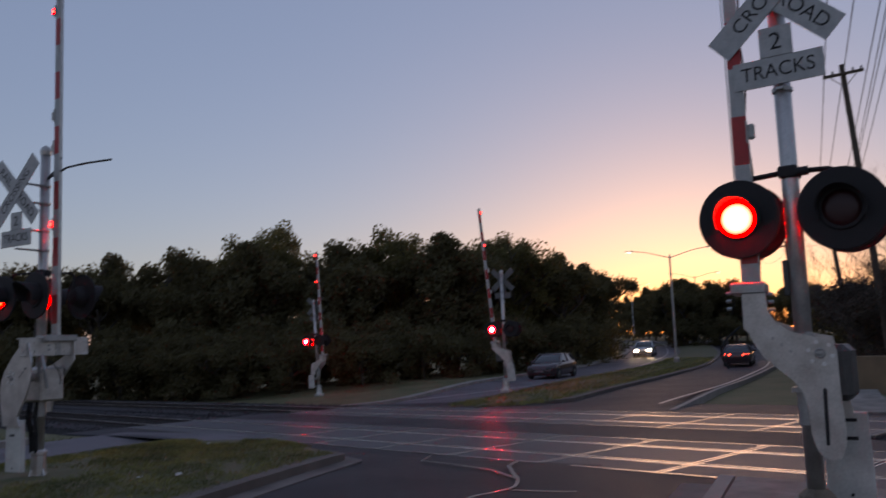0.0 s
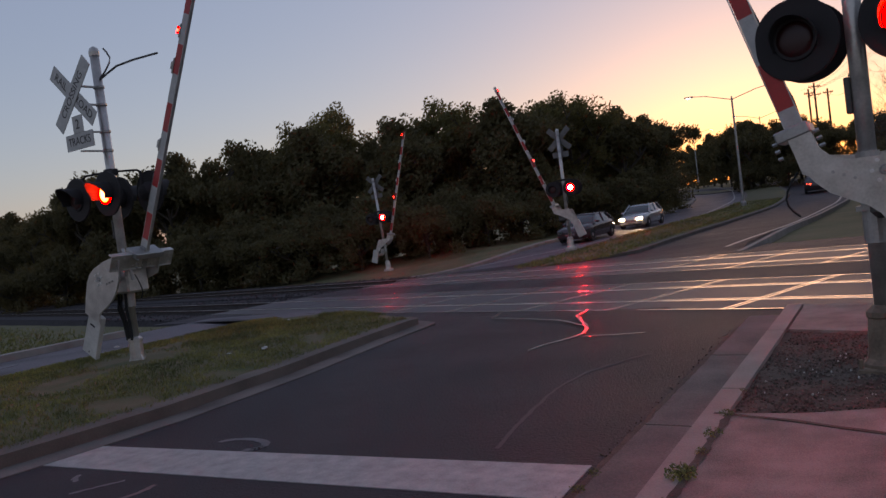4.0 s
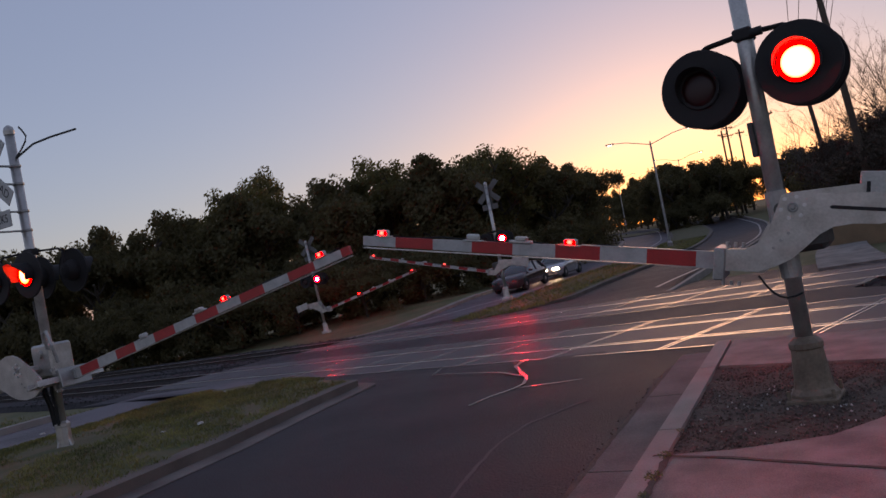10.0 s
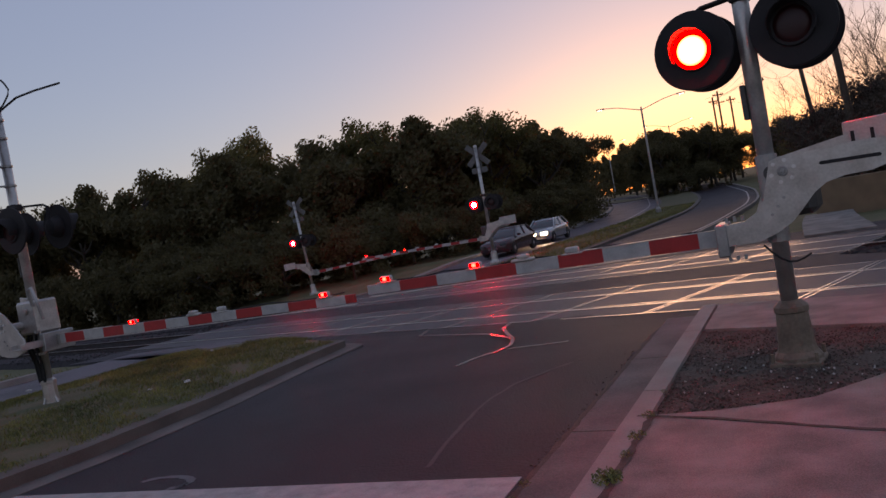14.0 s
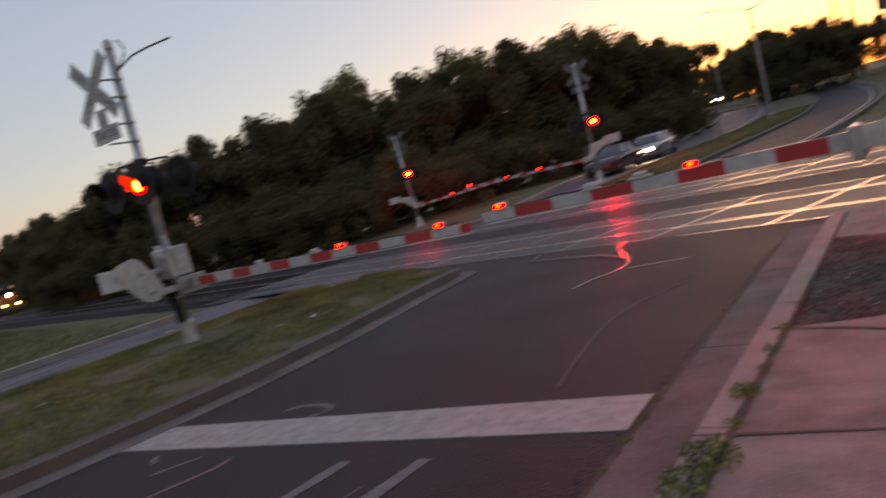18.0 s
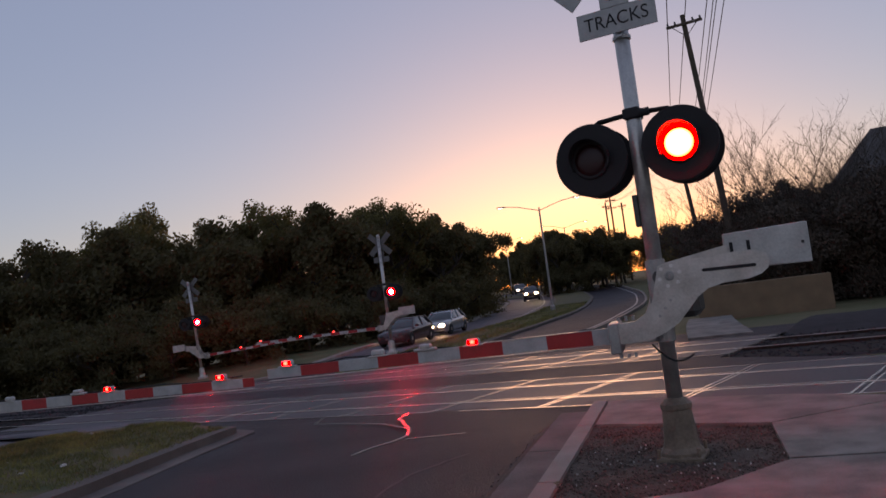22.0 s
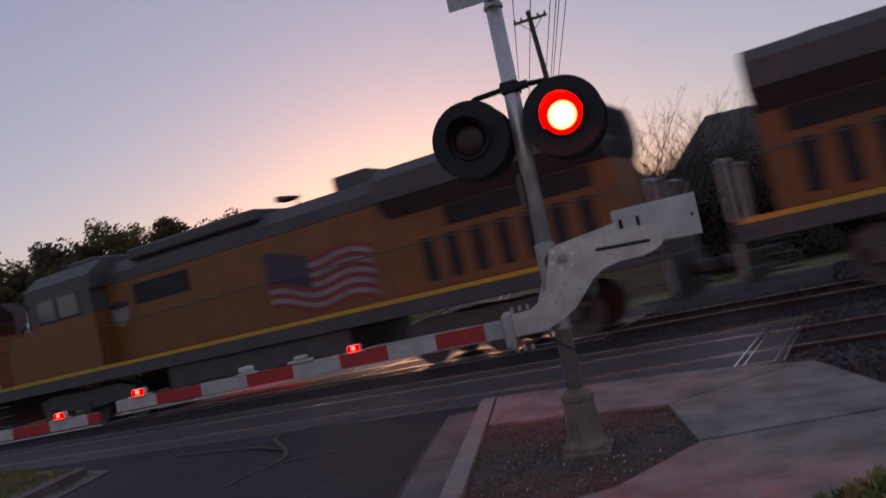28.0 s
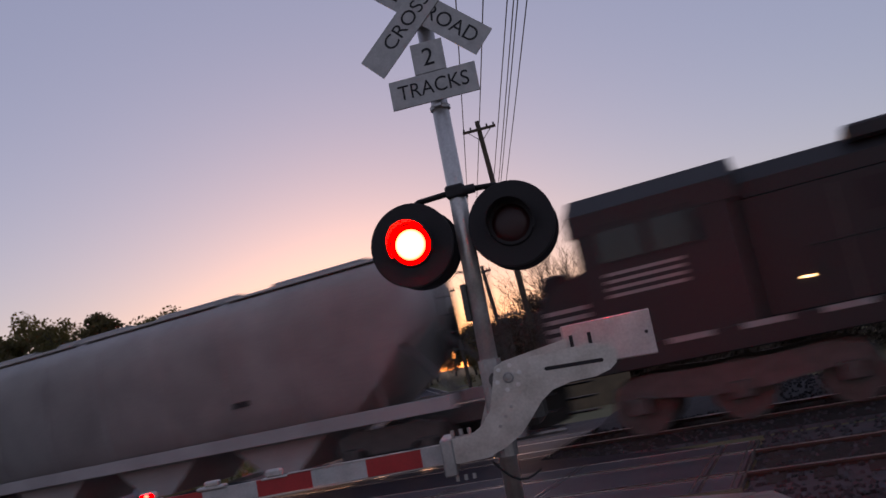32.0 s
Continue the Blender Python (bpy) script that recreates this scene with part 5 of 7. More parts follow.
        if lit:
            for k in range(4):
                bx("number_bar", (-3.062, sd * 0.95 - 0.22 + 0.12 * k, 4.02), (-3.07, sd * 0.95 - 0.15 + 0.12 * k, 4.16), BLACK)
            bx("step_light", (-5.5, sd * 1.485, 1.77), (-5.6, sd * 1.495, 1.8), CAB_GLOW, 0, "small white step light")
            bx("marker_light", (-11.5, sd * 1.49, 1.64), (-11.56, sd * 1.51, 1.67), CAB_GLOW)
    # pilots, couplers, steps, end rails
    for e, xx in ((1, 0.0), (-1, -L)):
        q = lambda d: X(xx - e * d)
        bm = bmesh.new()
        box(bm, (min(q(0.5), q(0.62)), -1.48, 0.35), (max(q(0.5), q(0.62)), 1.48, 1.25), 0.02)
        part("pilot", bm, roof, t, "pilot plate")
        bm = bmesh.new()
        box(bm, (min(q(0.0), q(0.6)), -0.12, 0.72), (max(q(0.0), q(0.6)), 0.12, 1.0), 0.05)
        part("coupler", bm, STEEL, t, "knuckle coupler")
        bm = bmesh.new()
        tube(bm, [(q(0.45), -0.4, 1.1), (q(0.2), -0.42, 0.6), (q(0.0), -0.4, 0.55)], 0.03, 6)
        part("brake_hose", bm, RUBBER, t)
        for sd in (-1, 1):
            bm = bmesh.new()
            for k in range(4):
                box(bm, (min(q(0.65), q(1.25)), min(sd * 1.2, sd * 1.5), 0.42 + 0.3 * k), (max(q(0.65), q(1.25)), max(sd * 1.2, sd * 1.5), 0.46 + 0.3 * k))
            box(bm, (min(q(0.62), q(0.65)), min(sd * 1.2, sd * 1.5), 0.4), (max(q(0.62), q(0.65)), max(sd * 1.2, sd * 1.5), 1.5))
            part("steps", bm, roof, t, "corner steps")
            bm = bmesh.new()
            tube(bm, [(q(0.58), sd * 1.46, 0.6), (q(0.58), sd * 1.46, 2.6), (q(0.62), sd * 1.3, 2.68), (q(0.62), sd * 0.5, 2.68), (q(0.62), sd * 0.45, 1.6)], 0.032, 6)
            part("end_rail", bm, WHITE if e < 0 and livery == "yellow" else STEEL, t, "white grab rail" if e < 0 and livery == "yellow" else "grab rail")
    for sd in (-1, 1):
        bm = bmesh.new()
        tube(bm, [(X(-6.0), sd * 1.44, 2.62), (X(-10), sd * 1.44, 2.62), (X(end + 0.6), sd * 1.44, 2.62)], 0.018, 5)
        for k in range(9):
            xx = -6.1 - k * (L - 7.6) / 8.0
            tube(bm, [(X(xx), sd * 1.44, 1.6), (X(xx), sd * 1.44, 2.62)], 0.014, 4)
        part("handrail", bm, roof, t, "thin walkway handrail")
    # tank and bogies
    bm = bmesh.new()
    prism(bm, X(-8.2), X(-14.2), [(-0.9, 0.32), (0.9, 0.32), (1.35, 0.6), (1.35, 1.18), (-1.35, 1.18), (-1.35, 0.6)])
    part("fuel_tank", bm, STEEL, t, "dirty fuel tank")
    for ob in t.children:
        for v in ob.data.vertices:
            if v.co.z > 1.6:
                v.co.z = 1.6 + (v.co.z - 1.6) * (1.032 if livery == "yellow" else 0.99)
    bogie(t, -L * 0.20, 3, 1.75)
    bogie(t, -L * 0.80, 3, 1.75)
    return t


def hopper(name, label, L):
    """A covered hopper wagon with bulging grey sides."""
    t = thing(name, label, "railway wagon", None, "wagons and engines of the train")
    sec = [(-1.38, 1.35), (-1.53, 1.9), (-1.58, 2.6), (-1.55, 3.4), (-1.42, 4.0), (-1.15, 4.32), (-0.6, 4.48), (0.6, 4.48), (1.15, 4.32), (1.42, 4.0), (1.55, 3.4), (1.58, 2.6), (1.53, 1.9), (1.38, 1.35)]
    bm = bmesh.new()
    prism(bm, -1.5, -L + 1.5, sec)
    for v in bm.verts:
        if v.co.z < 2.4:
            v.co.x += 1.5 * (2.4 - v.co.z) / 1.05 * (-1 if v.co.x > -L / 2 else 1)
    part("body", bm, HOPPER_GREY, t, "grey bulging hopper body", True)
    bm = bmesh.new()
    box(bm, (-1.6, -0.45, 4.5), (-L + 1.6, 0.45, 4.56), 0.01)
    part("roof_walk", bm, STEEL, t, "roof walkway")
    for k in range(4):
        bm = bmesh.new()
        box(bm, (-2.6 - k * (L - 3.2) / 4, -0.38, 4.56), (-2.6 - (k + 0.72) * (L - 3.2) / 4, 0.38, 4.68), 0.03)
        part("hatch", bm, HOPPER_GREY, t)
    for sd in (-1, 1):
        for k in range(3):
            x = -1.7 - k * (L - 3.4) / 3
            bm = bmesh.new()
            box(bm, (x, min(sd * 0.62, sd * 0.95), 4.44), (x - (L - 3.4) / 3 + 0.25, max(sd * 0.62, sd * 0.95), 4.50), 0.01)
            part("running_board", bm, GALV, t, "pale galvanised running board")
        bm = bmesh.new()
        box(bm, (-0.6, sd * 1.44, 1.12), (-L + 0.6, sd * 1.56, 1.4), 0.01)
        part("side_sill", bm, HOPPER_GREY, t)
        for k in range(8):
            bm = bmesh.new()
            x = -2.2 - k * (L - 4.4) / 7
            tube(bm, [(x, sd * 1.40, 1.36), (x, sd * 1.545, 1.9), (x, sd * 1.595, 2.6), (x, sd * 1.565, 3.4), (x, sd * 1.43, 4.0)], 0.022, 4)
            part("side_rib", bm, HOPPER_GREY, t)
        bm = bmesh.new()
        for x in (-5.4, -5.62):
            box(bm, (x, min(sd * 1.585, sd * 1.597), 2.0), (x - 0.18, max(sd * 1.585, sd * 1.597), 2.12))
        part("data_panel", bm, BLACK, t, "dark data panel")
    for x0, x1 in ((-0.55, -2.2), (-L + 0.55, -L + 2.2)):
        for sd in (-1, 1):
            bm = bmesh.new()
            tube(bm, [(x0, sd * 1.4, 1.2), (x0, sd * 1.4, 3.9), (x1, sd * 1.1, 4.3)], 0.035, 5)
            part("end_post", bm, STEEL, t, "steel end post")
            bm = bmesh.new()
            tube(bm, [(x0, sd * 1.4, 1.4), (x1, sd * 1.2, 3.2)], 0.05, 5)
            part("end_brace", bm, STEEL, t, "slanting end brace")
        for k in range(7):
            bm = bmesh.new()
            tube(bm, [(x0, -1.4, 1.5 + 0.36 * k), (x0, -0.95, 1.5 + 0.36 * k)], 0.014, 4)
            part("ladder_rung", bm, STEEL, t)
        bm = bmesh.new()
        box(bm, (min(x0 + (0.55 if x0 > -5 else -0.55), x1), -0.5, 0.75), (max(x0 + (0.55 if x0 > -5 else -0.55), x1), 0.5, 1.15), 0.03)
        part("end_sill", bm, STEEL, t)
    for k in range(3):
        xc = -L / 2 + (k - 1) * 3.6
        bm = bmesh.new()
        plate(bm, [(xc - 1.6, 1.4), (xc + 1.6, 1.4), (xc + 0.4, 0.4), (xc - 0.4, 0.4)], "y", -1.1, 1.1)
        part("outlet", bm, HOPPER_GREY, t)
    bogie(t, -2.4, 2, 0.88)
    bogie(t, -L + 2.4, 2, 0.88)
    return t


TRAIN = []
LEN = [22.5, 22.3, 22.2, 22.2, 17.6, 17.6]
_s = 0.0
for i, ln in enumerate(LEN):
    if i < 3:
        TRAIN.append((loco("locomotive", ("leading yellow diesel locomotive with grey roof and lit headlights", "yellow diesel locomotive with grey roof and flag decal", "yellow diesel locomotive with grey roof running cab last")[i], ln - 0.1, i > 0, "yellow", i == 0, (-14.0, -13.4, -12.7)[i], i < 2), _s))
    elif i == 3:
        TRAIN.append((loco("locomotive", "black diesel locomotive with white stripes on the hood", ln - 0.1, True, "black"), _s))
    else:
        TRAIN.append((hopper("hopper_wagon", "grey covered hopper wagon with bulging sides", ln - 0.1), _s))
    _s -= ln

# ---- trees ----
def tree_mesh(seed, height, spread, leaves, leaf, low=0.25, bare=0.0, twigs=3):
    """One tree: a trunk with limbs, and a crown of many small leaf faces in uneven clumps."""
    rnd = random.Random(seed)
    wood = bmesh.new()
    tips = []
    def limb(p, d, length, r, depth):
        pts = [p]
        q = p.copy()
        dd = d.copy()
        for k in range(3):
            dd = (dd + Vector((rnd.uniform(-0.25, 0.25), rnd.uniform(-0.25, 0.25), rnd.uniform(-0.05, 0.2)))).normalized()
            q = q + dd * length / 3
            pts.append(q.copy())
        tube(wood, pts, [r, r * 0.85, r * 0.68, r * 0.5], 6 if depth < 2 else 4)
        if depth < twigs:
            for k in range(rnd.randint(3, 4) if depth else 6):
                a = rnd.uniform(0, 2 * math.pi)
                out = Vector((math.cos(a), math.sin(a), rnd.uniform(0.15, 0.9))).normalized()
                limb(pts[rnd.choice((2, 3))], (dd * 0.35 + out).normalized(), length * rnd.uniform(0.5, 0.72), r * 0.5, depth + 1)
        else:
            tips.append(q)
    limb(Vector((0, 0, -0.3)), Vector((0, 0, 1)), height * 0.42, height * 0.028, 0)
    sx = spread / max(0.1, max(math.hypot(t.x, t.y) for t in tips))
    sz = (height * 0.97) / max(t.z for t in tips)
    for v in wood.verts:
        k = min(1, max(0, v.co.z / (height * 0.3)))
        v.co.x *= 1 + (sx - 1) * k
        v.co.y *= 1 + (sx - 1) * k
        v.co.z *= sz
    tips = [Vector((t.x * sx, t.y * sx, t.z * sz)) for t in tips]
    verts, faces = [], []
    clumps = [(t, rnd.uniform(0.5, 1.25) * spread * 0.22) for t in tips if rnd.random() > bare]
    clumps += [(Vector((rnd.gauss(0, 0.38) * spread, rnd.gauss(0, 0.38) * spread, height * rnd.uniform(low, 0.8))), spread * rnd.uniform(0.14, 0.3)) for _ in range(int(26 * (1 - bare)))]
    if clumps:
        for i in range(leaves):
            c, r = clumps[i % len(clumps)]
            d = Vector((rnd.gauss(0, 1), rnd.gauss(0, 1), rnd.gauss(0, 0.75)))
            p = c + d.normalized() * r * rnd.random() ** 0.45
            if p.z < 0.2:
                continue
            n = Vector((rnd.uniform(-1, 1), rnd.uniform(-1, 1), rnd.uniform(-0.3, 1))).normalized()
            u = n.orthogonal().normalized() * leaf * rnd.uniform(0.6, 1.3)
            v = n.cross(u).normalized() * leaf * rnd.uniform(0.35, 0.7)
            k = len(verts)
            verts += [p - u, p + v, p + u, p - v]
            faces.append((k, k + 1, k + 2, k + 3))
    return wood, verts, faces


def tree(name, label, m, seed, height, spread, leaves, leaf, mt, bare=0.0, low=0.25, twigs=3, group="trees by the crossing"):
    t = thing(name, label, "tree", m, group)
    wood, verts, faces = tree_mesh(seed, height, spread, leaves, leaf, low, bare, twigs)
    part("trunk", wood, BARK, t, "dark trunk and limbs")
    if faces:
        me = bpy.data.meshes.new("crown")
        me.from_pydata([tuple(v) for v in verts], [], faces)
        me.materials.append(mt)
        c = new("crown", me)
        c.parent = t
    return t


def plant(kinds, places):
    """Copies of a few trees at places (x, y, size, kind)."""
    for i, (x, y, s, k) in enumerate(places):
        src = kinds[k]
        drop = -lie(x, y)
        c = copy_thing(src, pose(x, y, rise(y) - 0.25 - drop, 0, 0, (i * 67) % 360))
        tall = 1.0 + max(0.0, drop) * (0.0 if y < 15 else 1.0 if x > -66 else 0.6) / (10.0 * s)
        c.scale = (s, s, s * tall * (0.98 + 0.022 * (i % 6)))


SCRUB = mat("brown_scrub", (0.085, 0.06, 0.042), 0.85, vary=0.35, scale=0.9, fine=6, bump=0, island=0.6)
scrub = tree("scrub_bush", "dense brown leafless scrub in the dusk", pose(4.4, 31, rise(31) - 0.3), 17, 4.6, 3.8, 30000, 0.075, SCRUB, 0, 0.02)
oak_a = tree("oak_tree", "dense dark oak tree in the dusk", pose(-29, 45, rise(45) - 0.3), 3, 10.4, 5.2, 26000, 0.17, LEAF)
oak_b = tree("oak_tree", "dense dark oak tree in the dusk", pose(-36, 41, rise(41) - 0.3), 5, 10.0, 4.8, 26000, 0.17, LEAF)
ash = tree("ash_tree", "thin-crowned tree with feathery twigs", pose(-27, 52, rise(50) - 0.3), 8, 11.2, 4.2, 15000, 0.14, LEAF_LIGHT, 0.35)
bush = tree("bush", "dark dense roadside bush in the dusk", pose(-44, 33, -0.6), 11, 4.2, 3.6, 14000, 0.13, LEAF, 0, 0.02)
def bare_shrub(name, label, m, seed, height, spread):
    """A leafless shrubby tree: crooked stems that fork low into a haze of fine twigs."""
    rnd = random.Random(seed)
    t = thing(name, label, "tree", m, "trees by the crossing")
    bm = bmesh.new()
    def shoot(p, d, length, r, depth):
        pts = [p]
        bend = Vector((rnd.uniform(-0.2, 0.2), rnd.uniform(-0.2, 0.2), 0.08))
        for k in range(4):
            d = (d + bend + Vector((rnd.uniform(-0.16, 0.16), rnd.uniform(-0.16, 0.16), 0.0))).normalized()
            pts.append(pts[-1] + d * length / 4)
        tube(bm, pts, [r, r * 0.8, r * 0.62, r * 0.45, r * 0.3], 5 if depth == 0 else 3)
        if depth < 3:
            for k in range((8, 8, 7)[depth]):
                q = rnd.choice((1, 2, 2, 3, 3, 4))
                a = rnd.uniform(0, 2 * math.pi)
                out = Vector((math.cos(a), math.sin(a), rnd.uniform(-0.1, 0.9))).normalized()
                shoot(pts[q], (d * 0.75 + out).normalized(), length * rnd.uniform(0.26, 0.5), max(r * 0.4, 0.004), depth + 1)
    for k in range(5):
        a = rnd.uniform(0, 2 * math.pi)
        lean = rnd.uniform(0.1, 0.7) * spread / height * 1.5
        shoot(Vector((math.cos(a) * 0.3, math.sin(a) * 0.3, -0.3)), Vector((math.cos(a) * lean, math.sin(a) * lean, 1)).normalized(), height * rnd.uniform(0.55, 0.78), height * 0.0052, 0)
    part("branchwork", bm, BARK, t, "thin bare stems and twigs")
    return t


bare = bare_shrub("bare_tree", "leafless shrubby tree with fine bare twigs", pose(2.8, 40, rise(40)), 14, 8.7, 5.6)
plant({"a": oak_a, "b": oak_b, "c": ash, "d": bush, "e": bare, "f": scrub}, [
    (-42, 38, 1.0, "a"), (-47, 36, 0.98, "b"), (-53, 34, 0.92, "a"), (-58, 31, 0.86, "b"), (-63, 30, 0.75, "a"), (-45, 43, 1.05, "c"), (-34, 47, 1.08, "c"),
    (-39, 46, 1.0, "b"), (-26.5, 60, 0.9, "a"), (-31, 54, 1.0, "b"), (-26.5, 68, 0.82, "a"), (-31, 63, 0.9, "b"), (-50, 41, 0.95, "a"), (-30, 74, 0.8, "b"), (-33, 70, 0.9, "a"),
    (-115, 53, 0.62, "a"), (-129, 58, 0.66, "b"), (-146, 64, 0.66, "a"), (-165, 69, 0.7, "b"), (-186, 77, 0.75, "a"), (-209, 85, 0.8, "b"), (-239, 92, 0.85, "a"), (-271, 104, 0.9, "b"), (-165, 48, 0.5, "b"), (-185, 51, 0.6, "a"), (-206, 59, 0.68, "b"), (-230, 67, 0.7, "a"), (-260, 74, 0.8, "b"), (-146, 35, 0.9, "d"), (-160, 41, 1.0, "d"), (-178, 51, 1.2, "d"), (-196, 59, 1.3, "d"), (-122, 52, 1.1, "d"), (-139, 58, 1.1, "d"), (-158, 64, 1.2, "d"), (-179, 71, 1.3, "d"), (-201, 78, 1.4, "d"),
    (-84, 36, 0.62, "b"), (-92, 40, 0.6, "a"), (-104, 46, 0.64, "b"), (-114, 50, 0.62, "a"), (-126, 55, 0.64, "b"), (-72, 36, 0.72, "a"), (-78, 40, 0.74, "b"), (-86, 43, 0.72, "a"),
    (-70, 32, 0.66, "b"), (-79, 34, 0.58, "a"), (-90, 38, 0.52, "b"), (-100, 44, 0.5, "a"),
    (-30, 38, 0.9, "d"), (-34, 35, 1.0, "d"), (-39, 34, 1.0, "d"), (-49, 31, 1.0, "d"), (-55, 29, 1.0, "d"), (-61, 28, 0.9, "d"), (-25, 46, 0.9, "d"), (-24, 55, 0.9, "d"), (-67, 28, 0.8, "d"), (-25.5, 64, 0.9, "d"), (-28, 72, 0.9, "d"),
    (-73, 31, 0.8, "d"), (-80, 34, 0.8, "d"), (-88, 38, 0.8, "d"), (-96, 42, 0.8, "d"), (-106, 47, 0.8, "d"), (-118, 53, 0.9, "d"), (-130, 58, 0.9, "d"), (-145, 64, 1.0, "d"),
    (-104, 50, 0.95, "a"), (-112, 53, 1.0, "b"), (-122, 56, 1.08, "a"), (-133, 60, 1.12, "b"), (-146, 65, 1.15, "a"), (-160, 69, 1.2, "b"), (-176, 74, 1.25, "a"), (-175, 57, 0.8, "b"), (-190, 61, 0.9, "a"), (-205, 65, 0.95, "b"), (-222, 70, 1.0, "a"), (-245, 77, 1.05, "b"), (-272, 86, 1.1, "a"), (-72, 14, 0.7, "d"), (-80, 18, 0.75, "d"), (-90, 22, 0.8, "d"), (-102, 26, 0.85, "d"), (-116, 31, 0.9, "d"), (-130, 36, 0.9, "d"),
    (-21, 88, 0.66, "a"), (-17, 92, 0.68, "b"), (-24, 96, 0.7, "a"), (-19, 99, 0.72, "b"), (-15.5, 96, 0.6, "a"), (-22, 87, 0.7, "d"), (-18, 87, 0.7, "d"),
    (-10, 100, 0.6, "b"), (-8, 92, 0.55, "a"), (-4, 84, 0.55, "b"), (-3, 74, 0.5, "a"), (-5, 96, 0.6, "a"), (0, 88, 0.6, "b"),
    (2, 62, 0.55, "b"), (3, 52, 0.62, "a"), (7, 48, 0.66, "b"), (5, 43, 0.55, "a"), (10, 42, 0.6, "b"), (14, 38, 0.6, "a"),
    (0, 48, 1.0, "d"), (1.5, 41, 1.0, "d"), (4.5, 38, 1.0, "d"), (-2.5, 60, 1.0, "d"), (-3, 70, 1.0, "d"), (8, 37, 0.9, "d"), (-5, 82, 1.0, "d"), (12, 34, 0.9, "d"),
    (-29, 34, 0.7, "d"), (-33, 32, 0.75, "d"), (-37, 31, 0.8, "d"), (-41, 30.5, 0.8, "d"), (-46, 29.5, 0.8, "d"), (-51, 28.5, 0.8, "d"), (-27, 38, 0.75, "d"), (-25, 41.5, 0.7, "d"), (-44, 34, 1.0, "d"), (-31, 42, 1.0, "d"), (-36, 39, 1.0, "d"), (-42, 41, 1.0, "d"), (-23, 50, 0.8, "d"), (-58, 33, 0.9, "d"),
(-64, -8, 0.6, "a"), (-62, -1, 0.62, "b"), (-58, 2.2, 0.62, "a"), (-52, 7.8, 0.6, "b"), (-66, -14, 0.62, "b"), (-49, -9.5, 0.9, "d"), (-46, -13, 0.8, "d"), (-60, -3.5, 0.55, "c"),
    (3.2, 29, 0.82, "f"), (5.2, 30, 0.90, "f"), (7.2, 28.5, 0.94, "f"), (1.4, 33, 0.94, "f"), (9.5, 29, 0.98, "f"), (3.5, 34, 1.07, "f"), (6.5, 34.5, 1.07, "f"), (-0.4, 37, 0.94, "f"), (12.5, 30, 1.11, "f"), (15.5, 31, 1.15, "f"), (13.3, 34, 0.82, "a"), (16.5, 36, 0.84, "b"), (20, 35, 0.85, "a"),
    (1.6, 31.5, 0.95, "e"), (2.9, 32.5, 1.02, "e"), (4.4, 31.5, 0.95, "e"), (5.6, 33, 0.92, "e"), (0.2, 34, 0.85, "e"), (3.6, 30.5, 0.85, "e"), (11, 31, 0.9, "e"),
    (-33, 53, 0.8, "b"), (-38, 51, 0.82, "a"), (-44, 49, 0.8, "b"), (-50, 46, 0.8, "a"), (-56, 40, 0.75, "b"), (-62, 36, 0.7, "a"), (-28, 58, 0.8, "d"), (-33, 48, 1.1, "d"), (-40, 44, 1.2, "d"), (-47, 40, 1.2, "d"), (-53, 37, 1.1, "d"),
    (-25, 127, 0.6, "a"), (-32, 137, 0.65, "b"), (-40, 152, 0.7, "a"), (-19, 117, 0.6, "b"), (-48, 164, 0.8, "a"), (-46, 112, 0.6, "b"), (-52, 120, 0.65, "a"), (-58, 132, 0.7, "b"), (-14, 110, 0.6, "a"), (-22, 122, 1.0, "d"), (-29, 133, 1.0, "d"), (-36, 144, 1.0, "d"), (-44, 158, 1.2, "d"), (-41, 104, 0.9, "d"), (-64, 150, 0.8, "a"), (-75, 172, 0.9, "b"), (-85, 178, 0.9, "a"),
    (-26, 101, 0.72, "a"), (-24.2, 95, 0.7, "b"), (-22, 92, 0.7, "a"), (-27, 99, 0.66, "b"), (-25, 105, 0.72, "a"), (-20, 94, 0.7, "b"), (-43, 112, 0.6, "a"), (-47, 119, 0.65, "b"), (-40.5, 105, 1.2, "d"), (-44, 110, 1.3, "d"), (-52, 170, 0.66, "a"), (-56, 176, 0.7, "b"), (-50, 166, 1.3, "d"), (-54, 172, 1.4, "d"), (-47, 160, 0.66, "b"), (-40, 140, 0.75, "b"), (-36, 132, 0.7, "a"), (-30.5, 78, 0.62, "a"), (-32, 84, 0.62, "b"), (-34, 92, 0.6, "a"), (-31, 80, 0.9, "d"), (-33.5, 88, 0.9, "d"), (-37, 98, 1.0, "d"),
    (2.2, 31, 0.8, "e"), (5.0, 32, 0.78, "e"), (7.0, 31, 0.75, "e"), (9.0, 32, 0.8, "e"), (-0.6, 34.5, 0.75, "e"), (12.5, 32, 0.85, "e"), (3.0, 36, 0.9, "e"), (7.5, 35, 0.88, "e"),
    (0.5, 43, 0.9, "e"), (5.5, 39, 0.95, "e"), (8.5, 36, 0.85, "e"), (-1.5, 50, 0.8, "e"),
])

